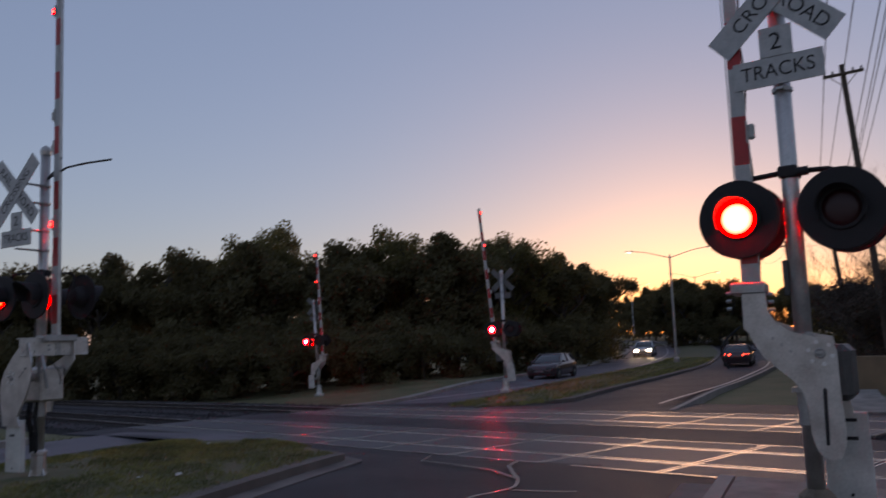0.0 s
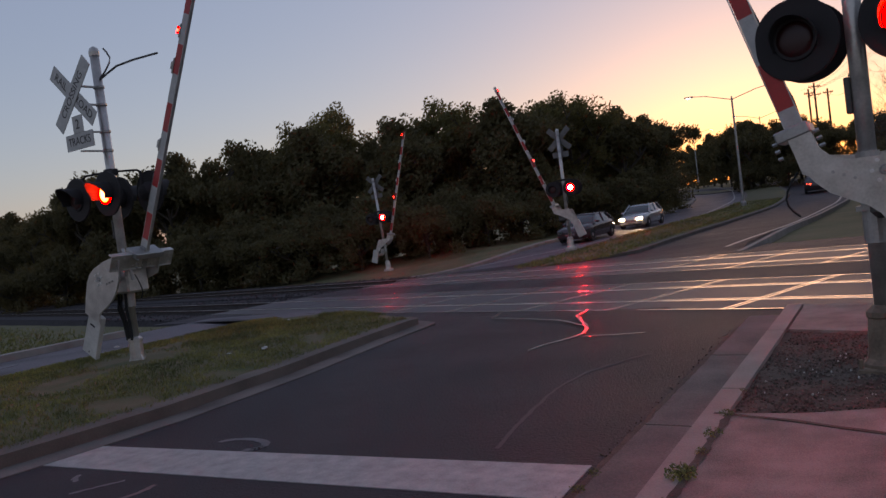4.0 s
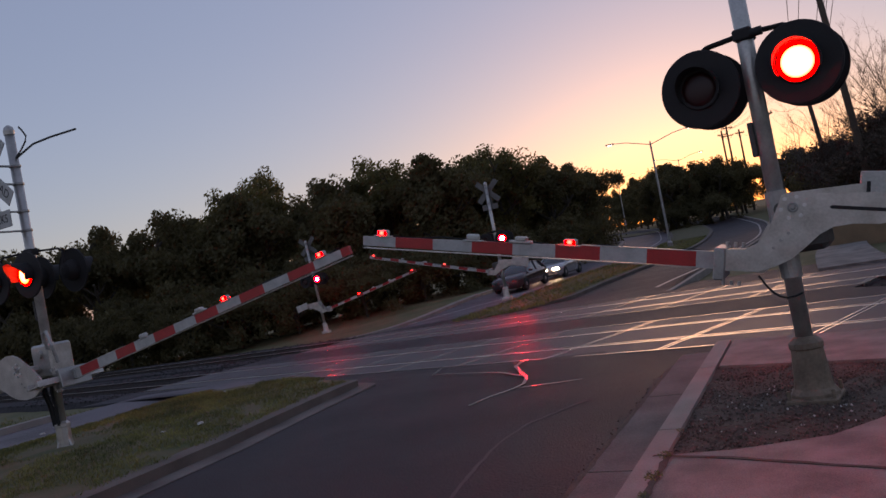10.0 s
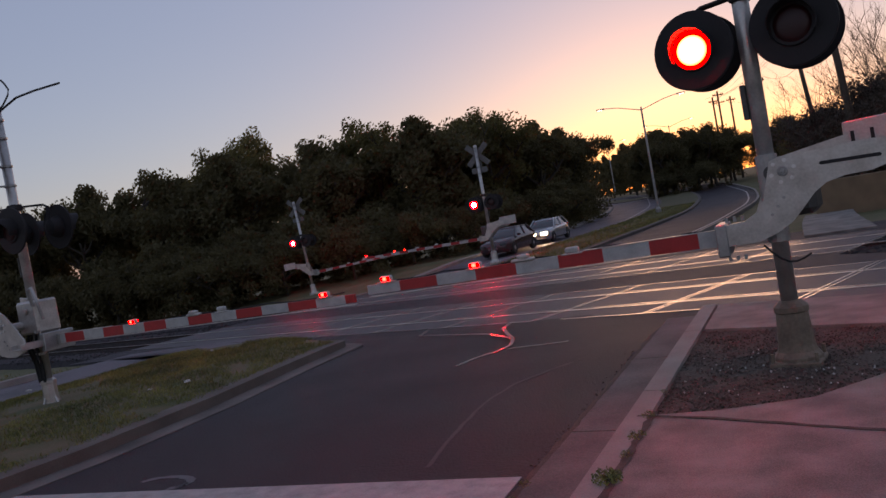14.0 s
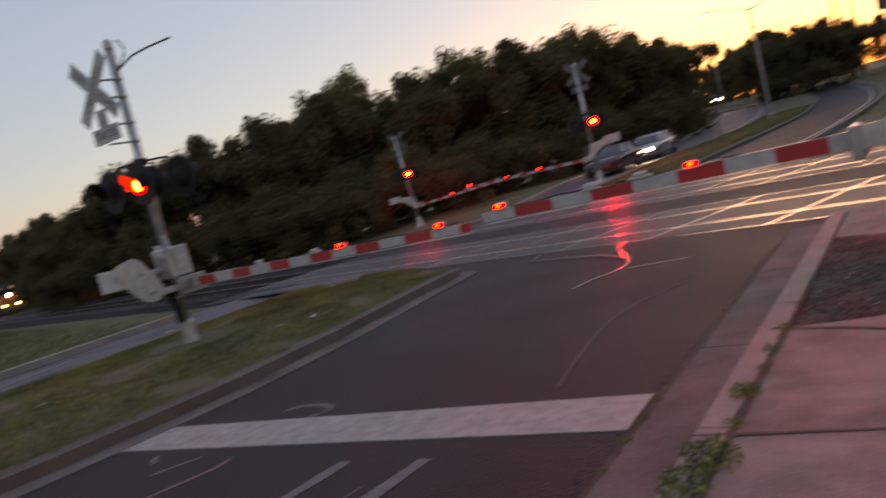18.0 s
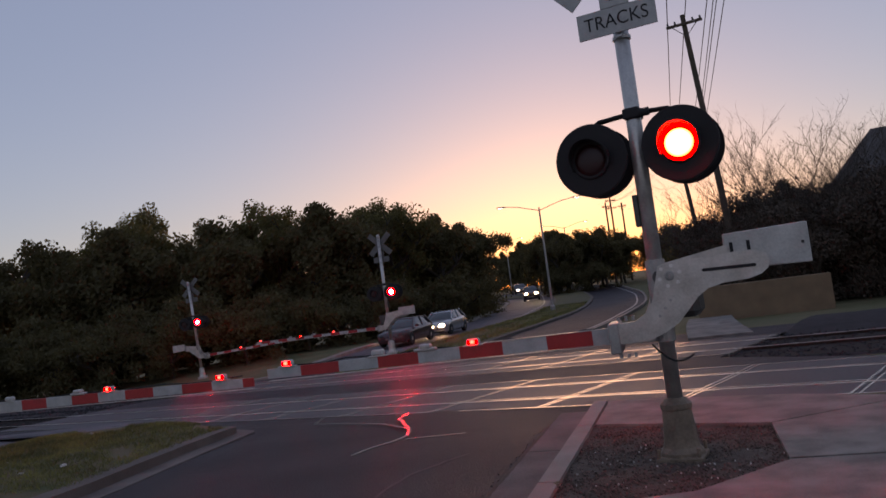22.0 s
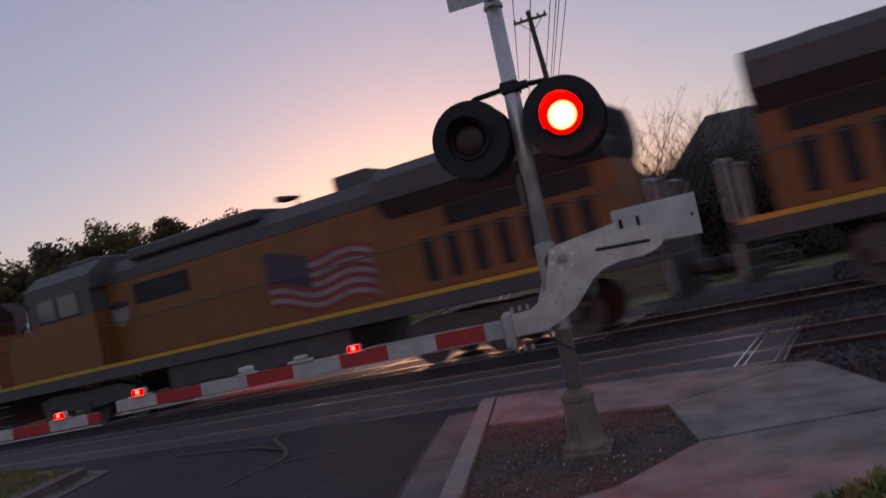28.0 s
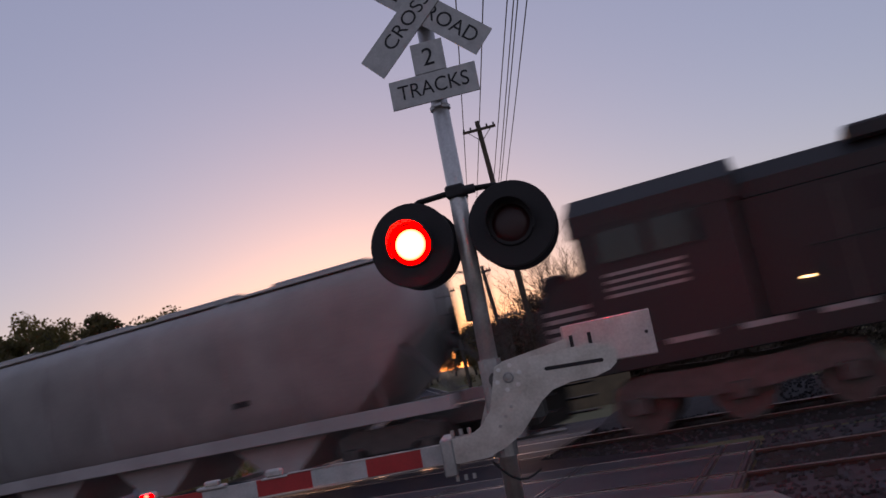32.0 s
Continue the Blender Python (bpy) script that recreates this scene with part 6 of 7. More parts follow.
# ---- cars ----
def car(name, label, paint, suv=False, tail=False, lit=True):
    """A car 4.6 m long, nose to +x, wheels on z = 0."""
    c = thing(name, label, "car", group="cars at the crossing")
    up = 0.24 if suv else 0.0
    W = 0.9
    # lower body: stations along x with half width, underside, shoulder and bonnet heights
    stations = [(-2.30, 0.70, 0.36, 0.66, 0.84), (-2.18, 0.80, 0.24, 0.74, 0.98), (-1.7, 0.88, 0.20, 0.80, 1.02), (-0.9, 0.90, 0.19, 0.80, 0.98),
                (0.2, 0.90, 0.19, 0.78, 0.95), (0.95, 0.90, 0.20, 0.76, 0.94), (1.6, 0.88, 0.20, 0.72, 0.87), (2.1, 0.80, 0.22, 0.66, 0.76), (2.28, 0.66, 0.32, 0.56, 0.64)]
    bm = bmesh.new()
    rings = []
    for x, w, lo, sh, top in stations:
        sh, top = sh + up, top + up
        sec = [(-w * 0.9, lo), (-w, lo + 0.12), (-w, sh), (-w * 0.93, top - 0.03), (-w * 0.6, top), (w * 0.6, top), (w * 0.93, top - 0.03), (w, sh), (w, lo + 0.12), (w * 0.9, lo)]
        rings.append([bm.verts.new((x, y, z)) for y, z in sec])
    for a, b in zip(rings, rings[1:]):
        for k in range(10):
            bm.faces.new((a[k], a[(k + 1) % 10], b[(k + 1) % 10], b[k]))
    bm.faces.new(rings[0])
    bm.faces.new(rings[-1][::-1])
    bmesh.ops.recalc_face_normals(bm, faces=bm.faces[:])
    body = part("body", bm, paint, c, "", True)
    # roof and pillars over a glass house
    roof_z = 1.45 + up
    xs = (-1.95, -1.35, 0.25, 1.05) if not suv else (-2.15, -1.95, 0.2, 0.9)
    base = 0.93 + up
    def arch(x):
        """height of the roof line at x, and the half width of the cabin there."""
        k = float(np.interp(x, (xs[0], xs[0] * 0.6 + xs[1] * 0.4, xs[1], (xs[1] + xs[2]) / 2, xs[2], xs[2] * 0.45 + xs[3] * 0.55, xs[3]), (0.0, 0.52, 0.93, 1.0, 0.94, 0.5, 0.0)))
        return base - 0.05 + (roof_z - base + 0.02) * k, 0.83 - 0.2 * k
    def loft(x0, x1, n, lift, grow, skirt):
        b = bmesh.new()
        rows = []
        for i in range(n):
            x = x0 + (x1 - x0) * i / (n - 1)
            z, w = arch(x)
            z, w = z + lift, w + grow
            low = base - 0.06 if skirt else z - 0.06
            lw = 0.83 if skirt else w
            sec = [(-lw, low), (-w, z - 0.04), (-w * 0.9, z - 0.01), (-w * 0.5, z + 0.015), (0, z + 0.02), (w * 0.5, z + 0.015), (w * 0.9, z - 0.01), (w, z - 0.04), (lw, low)]
            rows.append([b.verts.new((x, y, h)) for y, h in sec])
        for p, q in zip(rows, rows[1:]):
            for k in range(8):
                b.faces.new((p[k], p[k + 1], q[k + 1], q[k]))
        b.faces.new(rows[0])
        b.faces.new(rows[-1][::-1])
        bmesh.ops.recalc_face_normals(b, faces=b.faces[:])
        return b
    part("glass_house", loft(xs[0], xs[3], 15, 0.0, 0.0, True), SKY_GLASS, c, "dark car windows", True)
    part("roof", loft(xs[1] - 0.12, xs[2] + 0.1, 9, 0.012, 0.012, False), paint, c, "", True)
    for s in (-1, 1):
        for (x0, x1) in ((xs[0], xs[1]), (xs[3], xs[2]), ((xs[0] + xs[3]) / 2 - 0.02, (xs[1] + xs[2]) / 2 - 0.02)):
            bm = bmesh.new()
            tube(bm, [(x0, s * 0.835, base - 0.02), (x1, s * 0.625, roof_z - 0.02)], 0.035, 6)
            part("pillar", bm, paint, c)
        bm = bmesh.new()
        box(bm, (0.62, s * 0.86, base - 0.02), (0.8, s * 1.06, base + 0.1), 0.03)
        part("wing_mirror", bm, paint, c)
        for x in (-1.45, 1.4):
            bm = bmesh.new()
            rot = Matrix.Translation((x, s * 0.80, 0.33)) @ Matrix.Rotation(radians(90), 4, "X")
            lathe(bm, [(0.2, -0.10), (0.30, -0.11), (0.33, -0.07), (0.33, 0.07), (0.30, 0.11), (0.2, 0.10)], 24, rot)
            wh = part("wheel", bm, RUBBER, c, "black tyre")
            bm = bmesh.new()
            lathe(bm, [(0.05, -0.105), (0.205, -0.09), (0.205, 0.09), (0.05, 0.105)], 20, rot)
            part("rim", bm, GALV, wh, "alloy rim")
        bm = bmesh.new()
        box(bm, (-0.13, -0.17, -0.065), (0.10, 0.17, 0.065), 0.03)
        hl = part("headlight", bm, HEAD_GLOW if lit else GLASS_DARK, c, "lit headlight" if lit else "unlit headlight")
        hl.matrix_basis = pose(2.20, s * 0.56, 0.60 + up, 0, -8, s * 18)
        bm = bmesh.new()
        box(bm, (-0.05, -0.17, -0.07), (0.06, 0.17, 0.07), 0.02)
        tl = part("tail_light", bm, TAIL_GLOW if tail else RED_LENS, c, "red tail light")
        tl.matrix_basis = pose(-2.24, s * 0.55, 0.78 + up, 0, 0, s * -8)
    bm = bmesh.new()
    box(bm, (2.18, -0.36, 0.40), (2.29, 0.36, 0.58 + up), 0.03)
    part("grille", bm, BLACK, c, "dark grille")
    bm = bmesh.new()
    box(bm, (2.27, -0.26, 0.40), (2.30, 0.26, 0.51), 0.005)
    part("number_plate", bm, WORN_WHITE, c, "pale number plate")
    bm = bmesh.new()
    box(bm, (-2.3, -0.7, 0.2), (2.2, 0.7, 0.34), 0.05)
    part("underbody", bm, BLACK, c)
    return c


def lane_pose(y, off, away=False):
    """A car on the lane at y, off metres from the median's middle line."""
    dx = (centre(y + 1.5) - centre(y - 1.5)) / 3.0
    h = math.degrees(math.atan2(1.0, dx))
    return pose(centre(y) + off, y, rise(y) + ROAD_Z + 0.006, 0, 0, h if away else h - 180)


CARS = [
    (car("car", "dark sedan waiting beyond the crossing", CAR_DARK, lit=False), -4.9,
     [(0, 37.6), (0.7, 36.2), (1.5, 34.5), (2.5, 33.4), (4, 32.9), (6, 32.8), (32, 32.8)], False),
    (car("car", "silver sedan with lit headlights waiting in the queue", CAR_SILVER), -4.9,
     [(0, 69), (1, 60), (2, 52.5), (2.5, 49.5), (3.5, 44), (4.7, 40.4), (6, 39.3), (32, 39.3)], False),
    (car("car", "dark sport utility car with lit headlights joining the queue", CAR_DARK, True), -4.4,
     [(0, 160), (14, 150), (17, 125), (19, 101), (20, 94), (22, 82), (23, 74), (24, 66), (25, 57.5), (26, 49.5), (27, 46.2), (28, 46), (32, 46)], False),
    (car("car", "grey car with lit headlights behind the queue", CAR_GREY), -4.6,
     [(0, 168), (15, 164), (18, 130), (20, 109), (22, 102), (24, 89), (25, 79), (26.5, 62), (28, 53.8), (29, 53), (32, 53)], False),
    (car("car", "dark car with red tail lights driving away", CAR_DARK, tail=True), 4.2,
     [(0, 51), (3, 62), (6, 80), (9, 106), (12, 136), (15, 164), (32, 165)], True),
]


def car_rows(off, keys, away):
    ts = sorted({t for t, _ in keys} | {float(t) for t in np.arange(0, 28.1, 1.0)} | {32.0})
    rows = []
    for t in ts:
        y = float(np.interp(t, [k[0] for k in keys], [k[1] for k in keys]))
        rows.append((t, lane_pose(y, off, away)))
    return rows


for ob, off, keys, away in CARS:
    MOVING.append((ob, car_rows(off, keys, away)))

# ---- poles, lamps and wires ----
def utility_pole(x, y, top, arms, turn, lean=0.0):
    p = thing("utility_pole", "dark wooden utility pole with crossarms and wires", "utility pole", pose(x, y, rise(y) - 0.2, 0, lean, turn), "utility poles along the road")
    bm = bmesh.new()
    cyl(bm, (0, 0, -0.4), (0, 0, top), 0.17, 0.11, 12)
    part("pole", bm, POLE_WOOD, p)
    for z, w in arms:
        bm = bmesh.new()
        box(bm, (-w, -0.2, z - 0.06), (w, -0.09, z + 0.06), 0.01)
        arm = part("crossarm", bm, POLE_WOOD, p)
        for k in (-1, -0.55, 0.55, 1):
            bm = bmesh.new()
            lathe(bm, [(0.02, z + 0.06), (0.045, z + 0.09), (0.05, z + 0.14), (0.03, z + 0.2)], 10, Matrix.Translation((k * (w - 0.08), -0.145, 0)))
            part("insulator", bm, STEEL, arm, "glazed insulator")
        for s in (-1, 1):
            bm = bmesh.new()
            tube(bm, [(s * 0.7 * w, -0.18, z - 0.05), (0.0, -0.15, z - 0.6)], 0.018, 5)
            part("brace", bm, STEEL, arm)
    return p


def wire(a, b, sag, r=0.014):
    a, b = Vector(a), Vector(b)
    pts = []
    for k in range(17):
        u = k / 16
        p = a.lerp(b, u)
        p.z -= sag * 4 * u * (1 - u)
        pts.append(p)
    ob = part("overhead_wire", tube(bmesh.new(), pts, r, 5), RUBBER)
    tagged(ob, "thin black overhead power wire", "wire", "wires between the poles")


utility_pole(-0.05, 31.2, 13.75, ((13.3, 0.8),), 4, -3.6)
utility_pole(-2.2, 45, 8.6, ((8.2, 0.5),), 6, -5)
utility_pole(-6.7, 60, 9.1, ((8.7, 0.6),), 8, -3)
utility_pole(-16.9, 101.6, 11.5, ((11.0, 0.7), (10.0, 0.7)), 25)
utility_pole(-15.7, 103.2, 10.6, ((10.1, 0.6),), 25)
utility_pole(-18.0, 104.0, 11.0, ((10.4, 0.6),), 25)
utility_pole(6.9, -20, 14.2, ((13.6, 2.4), (12.8, 2.4)), 0)
# wires that pass high over the pavement, and on to the poles beyond
for x, slope in ((-0.53, -0.0962), (0.33, -0.1038), (1.14, -0.0933), (1.36, -0.0885), (1.5, -0.0882), (1.81, -0.0867)):
    wire((x - slope * 40, -20, 13.1), (x + slope * 40, 60, 13.1), 0.2, 0.021)
    wire((x + slope * 40, 60, 13.1), (x - 18.0, 101.6, rise(101) + 10.6), 1.0, 0.011)
wire((-2.1, 44.9, 8.0), (-6.6, 59.9, 8.6), 0.9, 0.011)
wire((-6.6, 59.9, 8.6), (-15.7, 103.2, rise(103) + 10.0), 1.1, 0.011)


def street_lamp(x, y, height, turn, reach=2.6):
    l = thing("street_lamp", "slim double-armed street lamp faintly lit on the median", "street lamp", pose(x, y, rise(y), 0, 0, turn), "street lamps on the median")
    bm = bmesh.new()
    lathe(bm, [(0.2, -0.2), (0.2, 0.35), (0.12, 0.45), (0.1, 0.5), (0.065, height - 0.3), (0.05, height)], 14)
    part("pole", bm, GALV, l, "tapered steel pole")
    for s in (-1, 1):
        bm = bmesh.new()
        tube(bm, [(0, 0, height - 0.25), (s * reach * 0.3, 0, height - 0.02), (s * reach * 0.65, 0, height + 0.25), (s * reach, 0, height + 0.38)], [0.035, 0.03, 0.028, 0.025], 8)
        part("arm", bm, GALV, l)
        bm = bmesh.new()
        plate(bm, [(s * reach, -0.06), (s * (reach + 0.15), -0.11), (s * (reach + 0.55), -0.1), (s * (reach + 0.62), 0), (s * (reach + 0.55), 0.1), (s * (reach + 0.15), 0.11), (s * reach, 0.06)], "z", height + 0.33, height + 0.43)
        lh = part("lamp_head", bm, GALV, l, "flat cobra lamp head")
        bm = bmesh.new()
        plate(bm, [(s * (reach + 0.2), -0.08), (s * (reach + 0.5), -0.07), (s * (reach + 0.5), 0.07), (s * (reach + 0.2), 0.08)], "z", height + 0.31, height + 0.332)
        part("lamp_lens", bm, LAMP_GLOW, lh, "faintly glowing lens")
    return l


street_lamp(-14.3, 52.5, 8.0, 12)
street_lamp(-22.6, 97, 8.2, 25)
street_lamp(-38.5, 122, 8.0, 35)


# ---- the houses, fences and low walls beyond the far lane ----
def house(name, label, m, L, D, eave, ridge, wall, gable_windows=(), side_windows=()):
    """Gabled house: its gable faces +x, the ridge runs along x."""
    h = thing(name, label, "house", m, "houses by the railway")
    bm = bmesh.new()
    plate(bm, [(-D / 2, -0.5), (D / 2, -0.5), (D / 2, eave), (0, ridge), (-D / 2, eave)], "x", -L, 0)
    part("wall", bm, wall, h)
    k = (ridge - eave) / (D / 2)
    for s in (-1, 1):
        bm = bmesh.new()
        o = 0.45
        plate(bm, [(0, ridge + 0.03), (s * (D / 2 + o), eave - k * o + 0.03), (s * (D / 2 + o), eave - k * o + 0.2), (0, ridge + 0.22)], "x", -L - 0.3, 0.35)
        part("roof", bm, SHINGLE, h, "dark shingle roof slope")
        bm = bmesh.new()
        plate(bm, [(0, ridge + 0.22), (s * (D / 2 + o), eave - k * o + 0.2), (s * (D / 2 + o), eave - k * o - 0.02), (0, ridge - 0.02)], "x", 0.352, 0.41)
        part("barge_board", bm, WHITE, h, "white barge board")
    for y, z, w, hh in gable_windows:
        bm = bmesh.new()
        box(bm, (-0.05, y - w / 2 - 0.08, z - hh / 2 - 0.08), (0.04, y + w / 2 + 0.08, z + hh / 2 + 0.08), 0.01)
        wi = part("window", bm, WHITE, h, "white window frame")
        bm = bmesh.new()
        box(bm, (0.0, y - w / 2, z - hh / 2), (0.046, y + w / 2, z + hh / 2))
        part("pane", bm, GLASS_DARK, wi, "dark pane")
    for x, z, w, hh, s in side_windows:
        y = s * D / 2
        bm = bmesh.new()
        box(bm, (x - w / 2 - 0.08, y - 0.04, z - hh / 2 - 0.08), (x + w / 2 + 0.08, y + 0.04, z + hh / 2 + 0.08), 0.01)
        wi = part("window", bm, WHITE, h, "white window frame")
        bm = bmesh.new()
        box(bm, (x - w / 2, y - 0.046, z - hh / 2), (x + w / 2, y + 0.046, z + hh / 2))
        part("pane", bm, GLASS_DARK, wi, "dark pane")
    return h


house("house", "white clapboard house with a low dark roof", pose(-46.5, -4.95, -1.6, 0, 0, 4), 7, 6.0, 4.2, 4.6, STUCCO, [(0.3, 3.0, 0.7, 0.7), (2.3, 1.9, 0.8, 1.0)])
house("house", "white gabled house with a long dark shingle roof", pose(-44.8, 4.2, -1.8, 0, 0, 46), 10, 5.0, 2.75, 3.9, STUCCO, [(0.8, 2.3, 0.7, 0.8), (-0.8, 2.3, 0.7, 0.8)], [(-3, 1.8, 1.2, 1.0, -1), (-6, 1.8, 1.2, 1.0, -1)])
house("house", "small white porch gable beside the white house", pose(-44.1, 4.9, -1.8, 0, 0, 20), 3, 2.4, 2.55, 3.4, STUCCO, [(0.0, 2.2, 0.6, 0.7)])
def hip_house(name, label, x0, x1, y0, y1, base, eave, ridge):
    """A low house with a hipped roof, its long side towards the railway."""
    h = thing(name, label, "house", None, "houses by the railway")
    part("wall", box(bmesh.new(), (x0, y0, base), (x1, y1, eave)), FENCE_WOOD, h, "brown wall")
    bm = bmesh.new()
    o, m, k = 0.5, (y0 + y1) / 2, (y1 - y0) * 0.3
    low = [bm.verts.new(p) for p in ((x0 - o, y0 - o, eave - 0.1), (x1 + o, y0 - o, eave - 0.1), (x1 + o, y1 + o, eave - 0.1), (x0 - o, y1 + o, eave - 0.1))]
    a, b = bm.verts.new((x0 + k, m, ridge)), bm.verts.new((x1 - k, m, ridge))
    for f in ((low[0], low[1], b, a), (low[1], low[2], b), (low[2], low[3], a, b), (low[3], low[0], a), (low[3], low[2], low[1], low[0])):
        bm.faces.new(f)
    bmesh.ops.recalc_face_normals(bm, faces=bm.faces[:])
    part("roof", bm, SHINGLE, h, "dark hipped shingle roof")
    for x in (x0 + 1.6, x0 + 4.6, x1 - 2.0):
        wi = part("window", box(bmesh.new(), (x - 0.7, y0 - 0.05, base + 1.3), (x + 0.7, y0 + 0.03, base + 2.7), 0.01), WHITE, h, "white window frame")
        part("pane", box(bmesh.new(), (x - 0.6, y0 - 0.056, base + 1.4), (x + 0.6, y0 - 0.04, base + 2.6)), GLASS_DARK, wi, "dark pane")
    return h


hip_house("house", "brown house with a dark hipped roof behind bare shrubs", 4.6, 14.5, 36.5, 45.0, -0.5, 4.3, 7.6)


def parapet():
    w = thing("channel_wall", "low pale stained concrete wall beside the far lane", "wall")
    p0, p1 = Vector((-27.0, -13.2, 0)), Vector((-20.5, -2.4, 0))
    d = (p1 - p0).normalized()
    n = Vector((-d.y, d.x, 0))
    m = Matrix(((d.x, n.x, 0, p0.x), (d.y, n.y, 0, p0.y), (0, 0, 1, 0), (0, 0, 0, 1)))
    L = (p1 - p0).length
    k = 0
    u = 0.0
    while u < L - 0.2:
        u1 = min(L, u + 1.5)
        bm = bmesh.new()
        box(bm, (u + 0.01, 0, -1.0), (u1 - 0.01, 0.2, 0.16), 0.02, m)
        part("wall_panel", bm, CONCRETE if k % 3 else CONCRETE_STAIN, w)
        u, k = u1, k + 1
    e0, e1 = p1, Vector((-33.0, 3.1, 0))
    d2 = (e1 - e0).normalized()
    n2 = Vector((-d2.y, d2.x, 0))
    m2 = Matrix(((d2.x, n2.x, 0, e0.x), (d2.y, n2.y, 0, e0.y), (0, 0, 1, 0), (0, 0, 0, 1)))
    L2 = (e1 - e0).length
    u = 0.0
    while u < L2 - 0.2:
        u1 = min(L2, u + 2.4)
        bm = bmesh.new()
        box(bm, (u + 0.01, 0, -1.7), (u1 - 0.01, 0.2, 0.3 - 0.03 * u), 0.02, m2)
        part("wall_panel", bm, CONCRETE, w)
        u = u1
    f = thing("chain_link_fence", "black chain-link fence on a low concrete wall", "fence")
    for i, u in enumerate(np.arange(0.3, L, 2.1)):
        bm = bmesh.new()
        cyl(bm, m @ Vector((u, 0.1, 0.1)), m @ Vector((u, 0.1, 1.38)), 0.03, seg=8)
        part("post", bm, BLACK, f)
    bm = bmesh.new()
    cyl(bm, m @ Vector((0, 0.1, 1.39)), m @ Vector((L, 0.1, 1.39)), 0.026, seg=8)
    part("top_rail", bm, BLACK, f)
    # mesh wires, thin and wide apart
    bm = bmesh.new()
    for k in range(int(L / 0.16)):
        for s in (-1, 1):
            u = k * 0.16
            u2 = u + s * 1.09
            if 0 <= u2 <= L:
                tube(bm, [m @ Vector((u, 0.1, 0.17)), m @ Vector((u2, 0.1, 1.38))], 0.0022, 3)
    part("wire_mesh", bm, BLACK, f, "black wire mesh")
    s = thing("slatted_screen", "dark slatted screen fence running away from the road", "fence")
    for u in np.arange(0.05, L2, 0.3):
        bm = bmesh.new()
        b0 = 0.31 - 0.03 * u
        box(bm, (u, 0.07, b0), (u + 0.28, 0.13, 1.36 - 0.045 * u), 0.0, m2)
        part("slat", bm, FENCE_WOOD, s)
    for u in np.arange(0.0, L2, 2.4):
        bm = bmesh.new()
        box(bm, (u - 0.05, 0.13, -0.3), (u + 0.05, 0.2, 1.36 - 0.045 * u), 0.0, m2)
        part("post", bm, BLACK, s)
    c = part("channel_bank", box(bmesh.new(), (-34.6, -18, -2.2), (-34.1, -0.2, -0.1), 0.03), CONCRETE)
    tagged(c, "pale concrete bank of the drainage channel", "wall")
    g = thing("board_fence", "dark weathered board fence in front of the houses", "fence")
    for y in np.arange(-16, 3.2, 0.30):
        bm = bmesh.new()
        box(bm, (-40.6 + 0.06 * y, y, -2.2), (-40.55 + 0.06 * y, y + 0.285, 0.45 + 0.05 * random.random()), 0.0)
        part("board", bm, FENCE_WOOD, g)


parapet()

# low beige wall, path and gravel on the far right
rw = part("retaining_wall", box(bmesh.new(), (-1.6, 24.0, -0.6), (3.0, 24.3, 0.75), 0.02), BEIGE)
tagged(rw, "low beige rendered wall beyond the tracks", "wall")
pa = thing("far_path", "pale concrete path leading on beyond the tracks", "pavement", kind="structure")
for y0 in (13.4, 15.4, 17.4, 19.4, 21.4):
    bm = bmesh.new()
    plate(bm, [(centre(y0) + 10.4, y0), (centre(y0) + 11.9, y0), (centre(y0 + 1.98) + 11.9, y0 + 1.98), (centre(y0 + 1.98) + 10.4, y0 + 1.98)], "z", -0.6, rise(y0) - 0.05)
    part("path_slab", bm, CONCRETE, pa)


# ---- grass, stones, litter ----
def blades(name, count, place, size, label, mt=None):
    """Grass as many small bent blades."""
    rnd = random.Random(len(name) + count)
    verts, faces = [], []
    for _ in range(count):
        p = place(rnd)
        if p is None:
            continue
        x, y, z = p
        for _k in range(rnd.randint(2, 4)):
            a = rnd.uniform(0, 2 * math.pi)
            hgt = size * rnd.uniform(0.4, 1.3)
            w = size * 0.09
            ox, oy = rnd.uniform(-0.03, 0.03), rnd.uniform(-0.03, 0.03)
            lx, ly = math.cos(a) * hgt * rnd.uniform(0.1, 0.8), math.sin(a) * hgt * rnd.uniform(0.1, 0.8)
            wx, wy = -math.sin(a) * w, math.cos(a) * w
            k = len(verts)
            verts += [(x + ox - wx, y + oy - wy, z), (x + ox + wx, y + oy + wy, z), (x + ox + lx * 0.4, y + oy + ly * 0.4, z + hgt * 0.65), (x + ox + lx, y + oy + ly, z + hgt)]
            faces += [(k, k + 1, k + 2), (k + 2, k + 1, k + 3)]
    me = bpy.data.meshes.new(name)
    me.from_pydata(verts, [], faces)
    me.materials.append(mt or GRASS)
    return tagged(new(name, me), label, "grass", kind="stuff")


def near_grass(rnd):
    y = rnd.uniform(-14, 4.2)
    u = rnd.uniform(-1, 1)
    x = NEAR_MID(y) + u * max(0.05, near_median[1](y) - 0.2)
    if noise.noise((x * 0.9, y * 0.9, 3.1)) < -0.26 - 0.12 * rnd.random() or math.hypot(x + 9.9, y - 0.1) < 0.5 + rnd.random() * 0.6:
        return None
    return x, y, near_median[2](y, u)[2] - 0.01


def far_grass(rnd):
    y = rnd.uniform(17, 60)
    u = rnd.uniform(-1, 1)
    h = far_median[1](y)
    x = centre(y) + u * (h - 0.2)
    return x, y, rise(y) + 0.03 + lie(x, y)


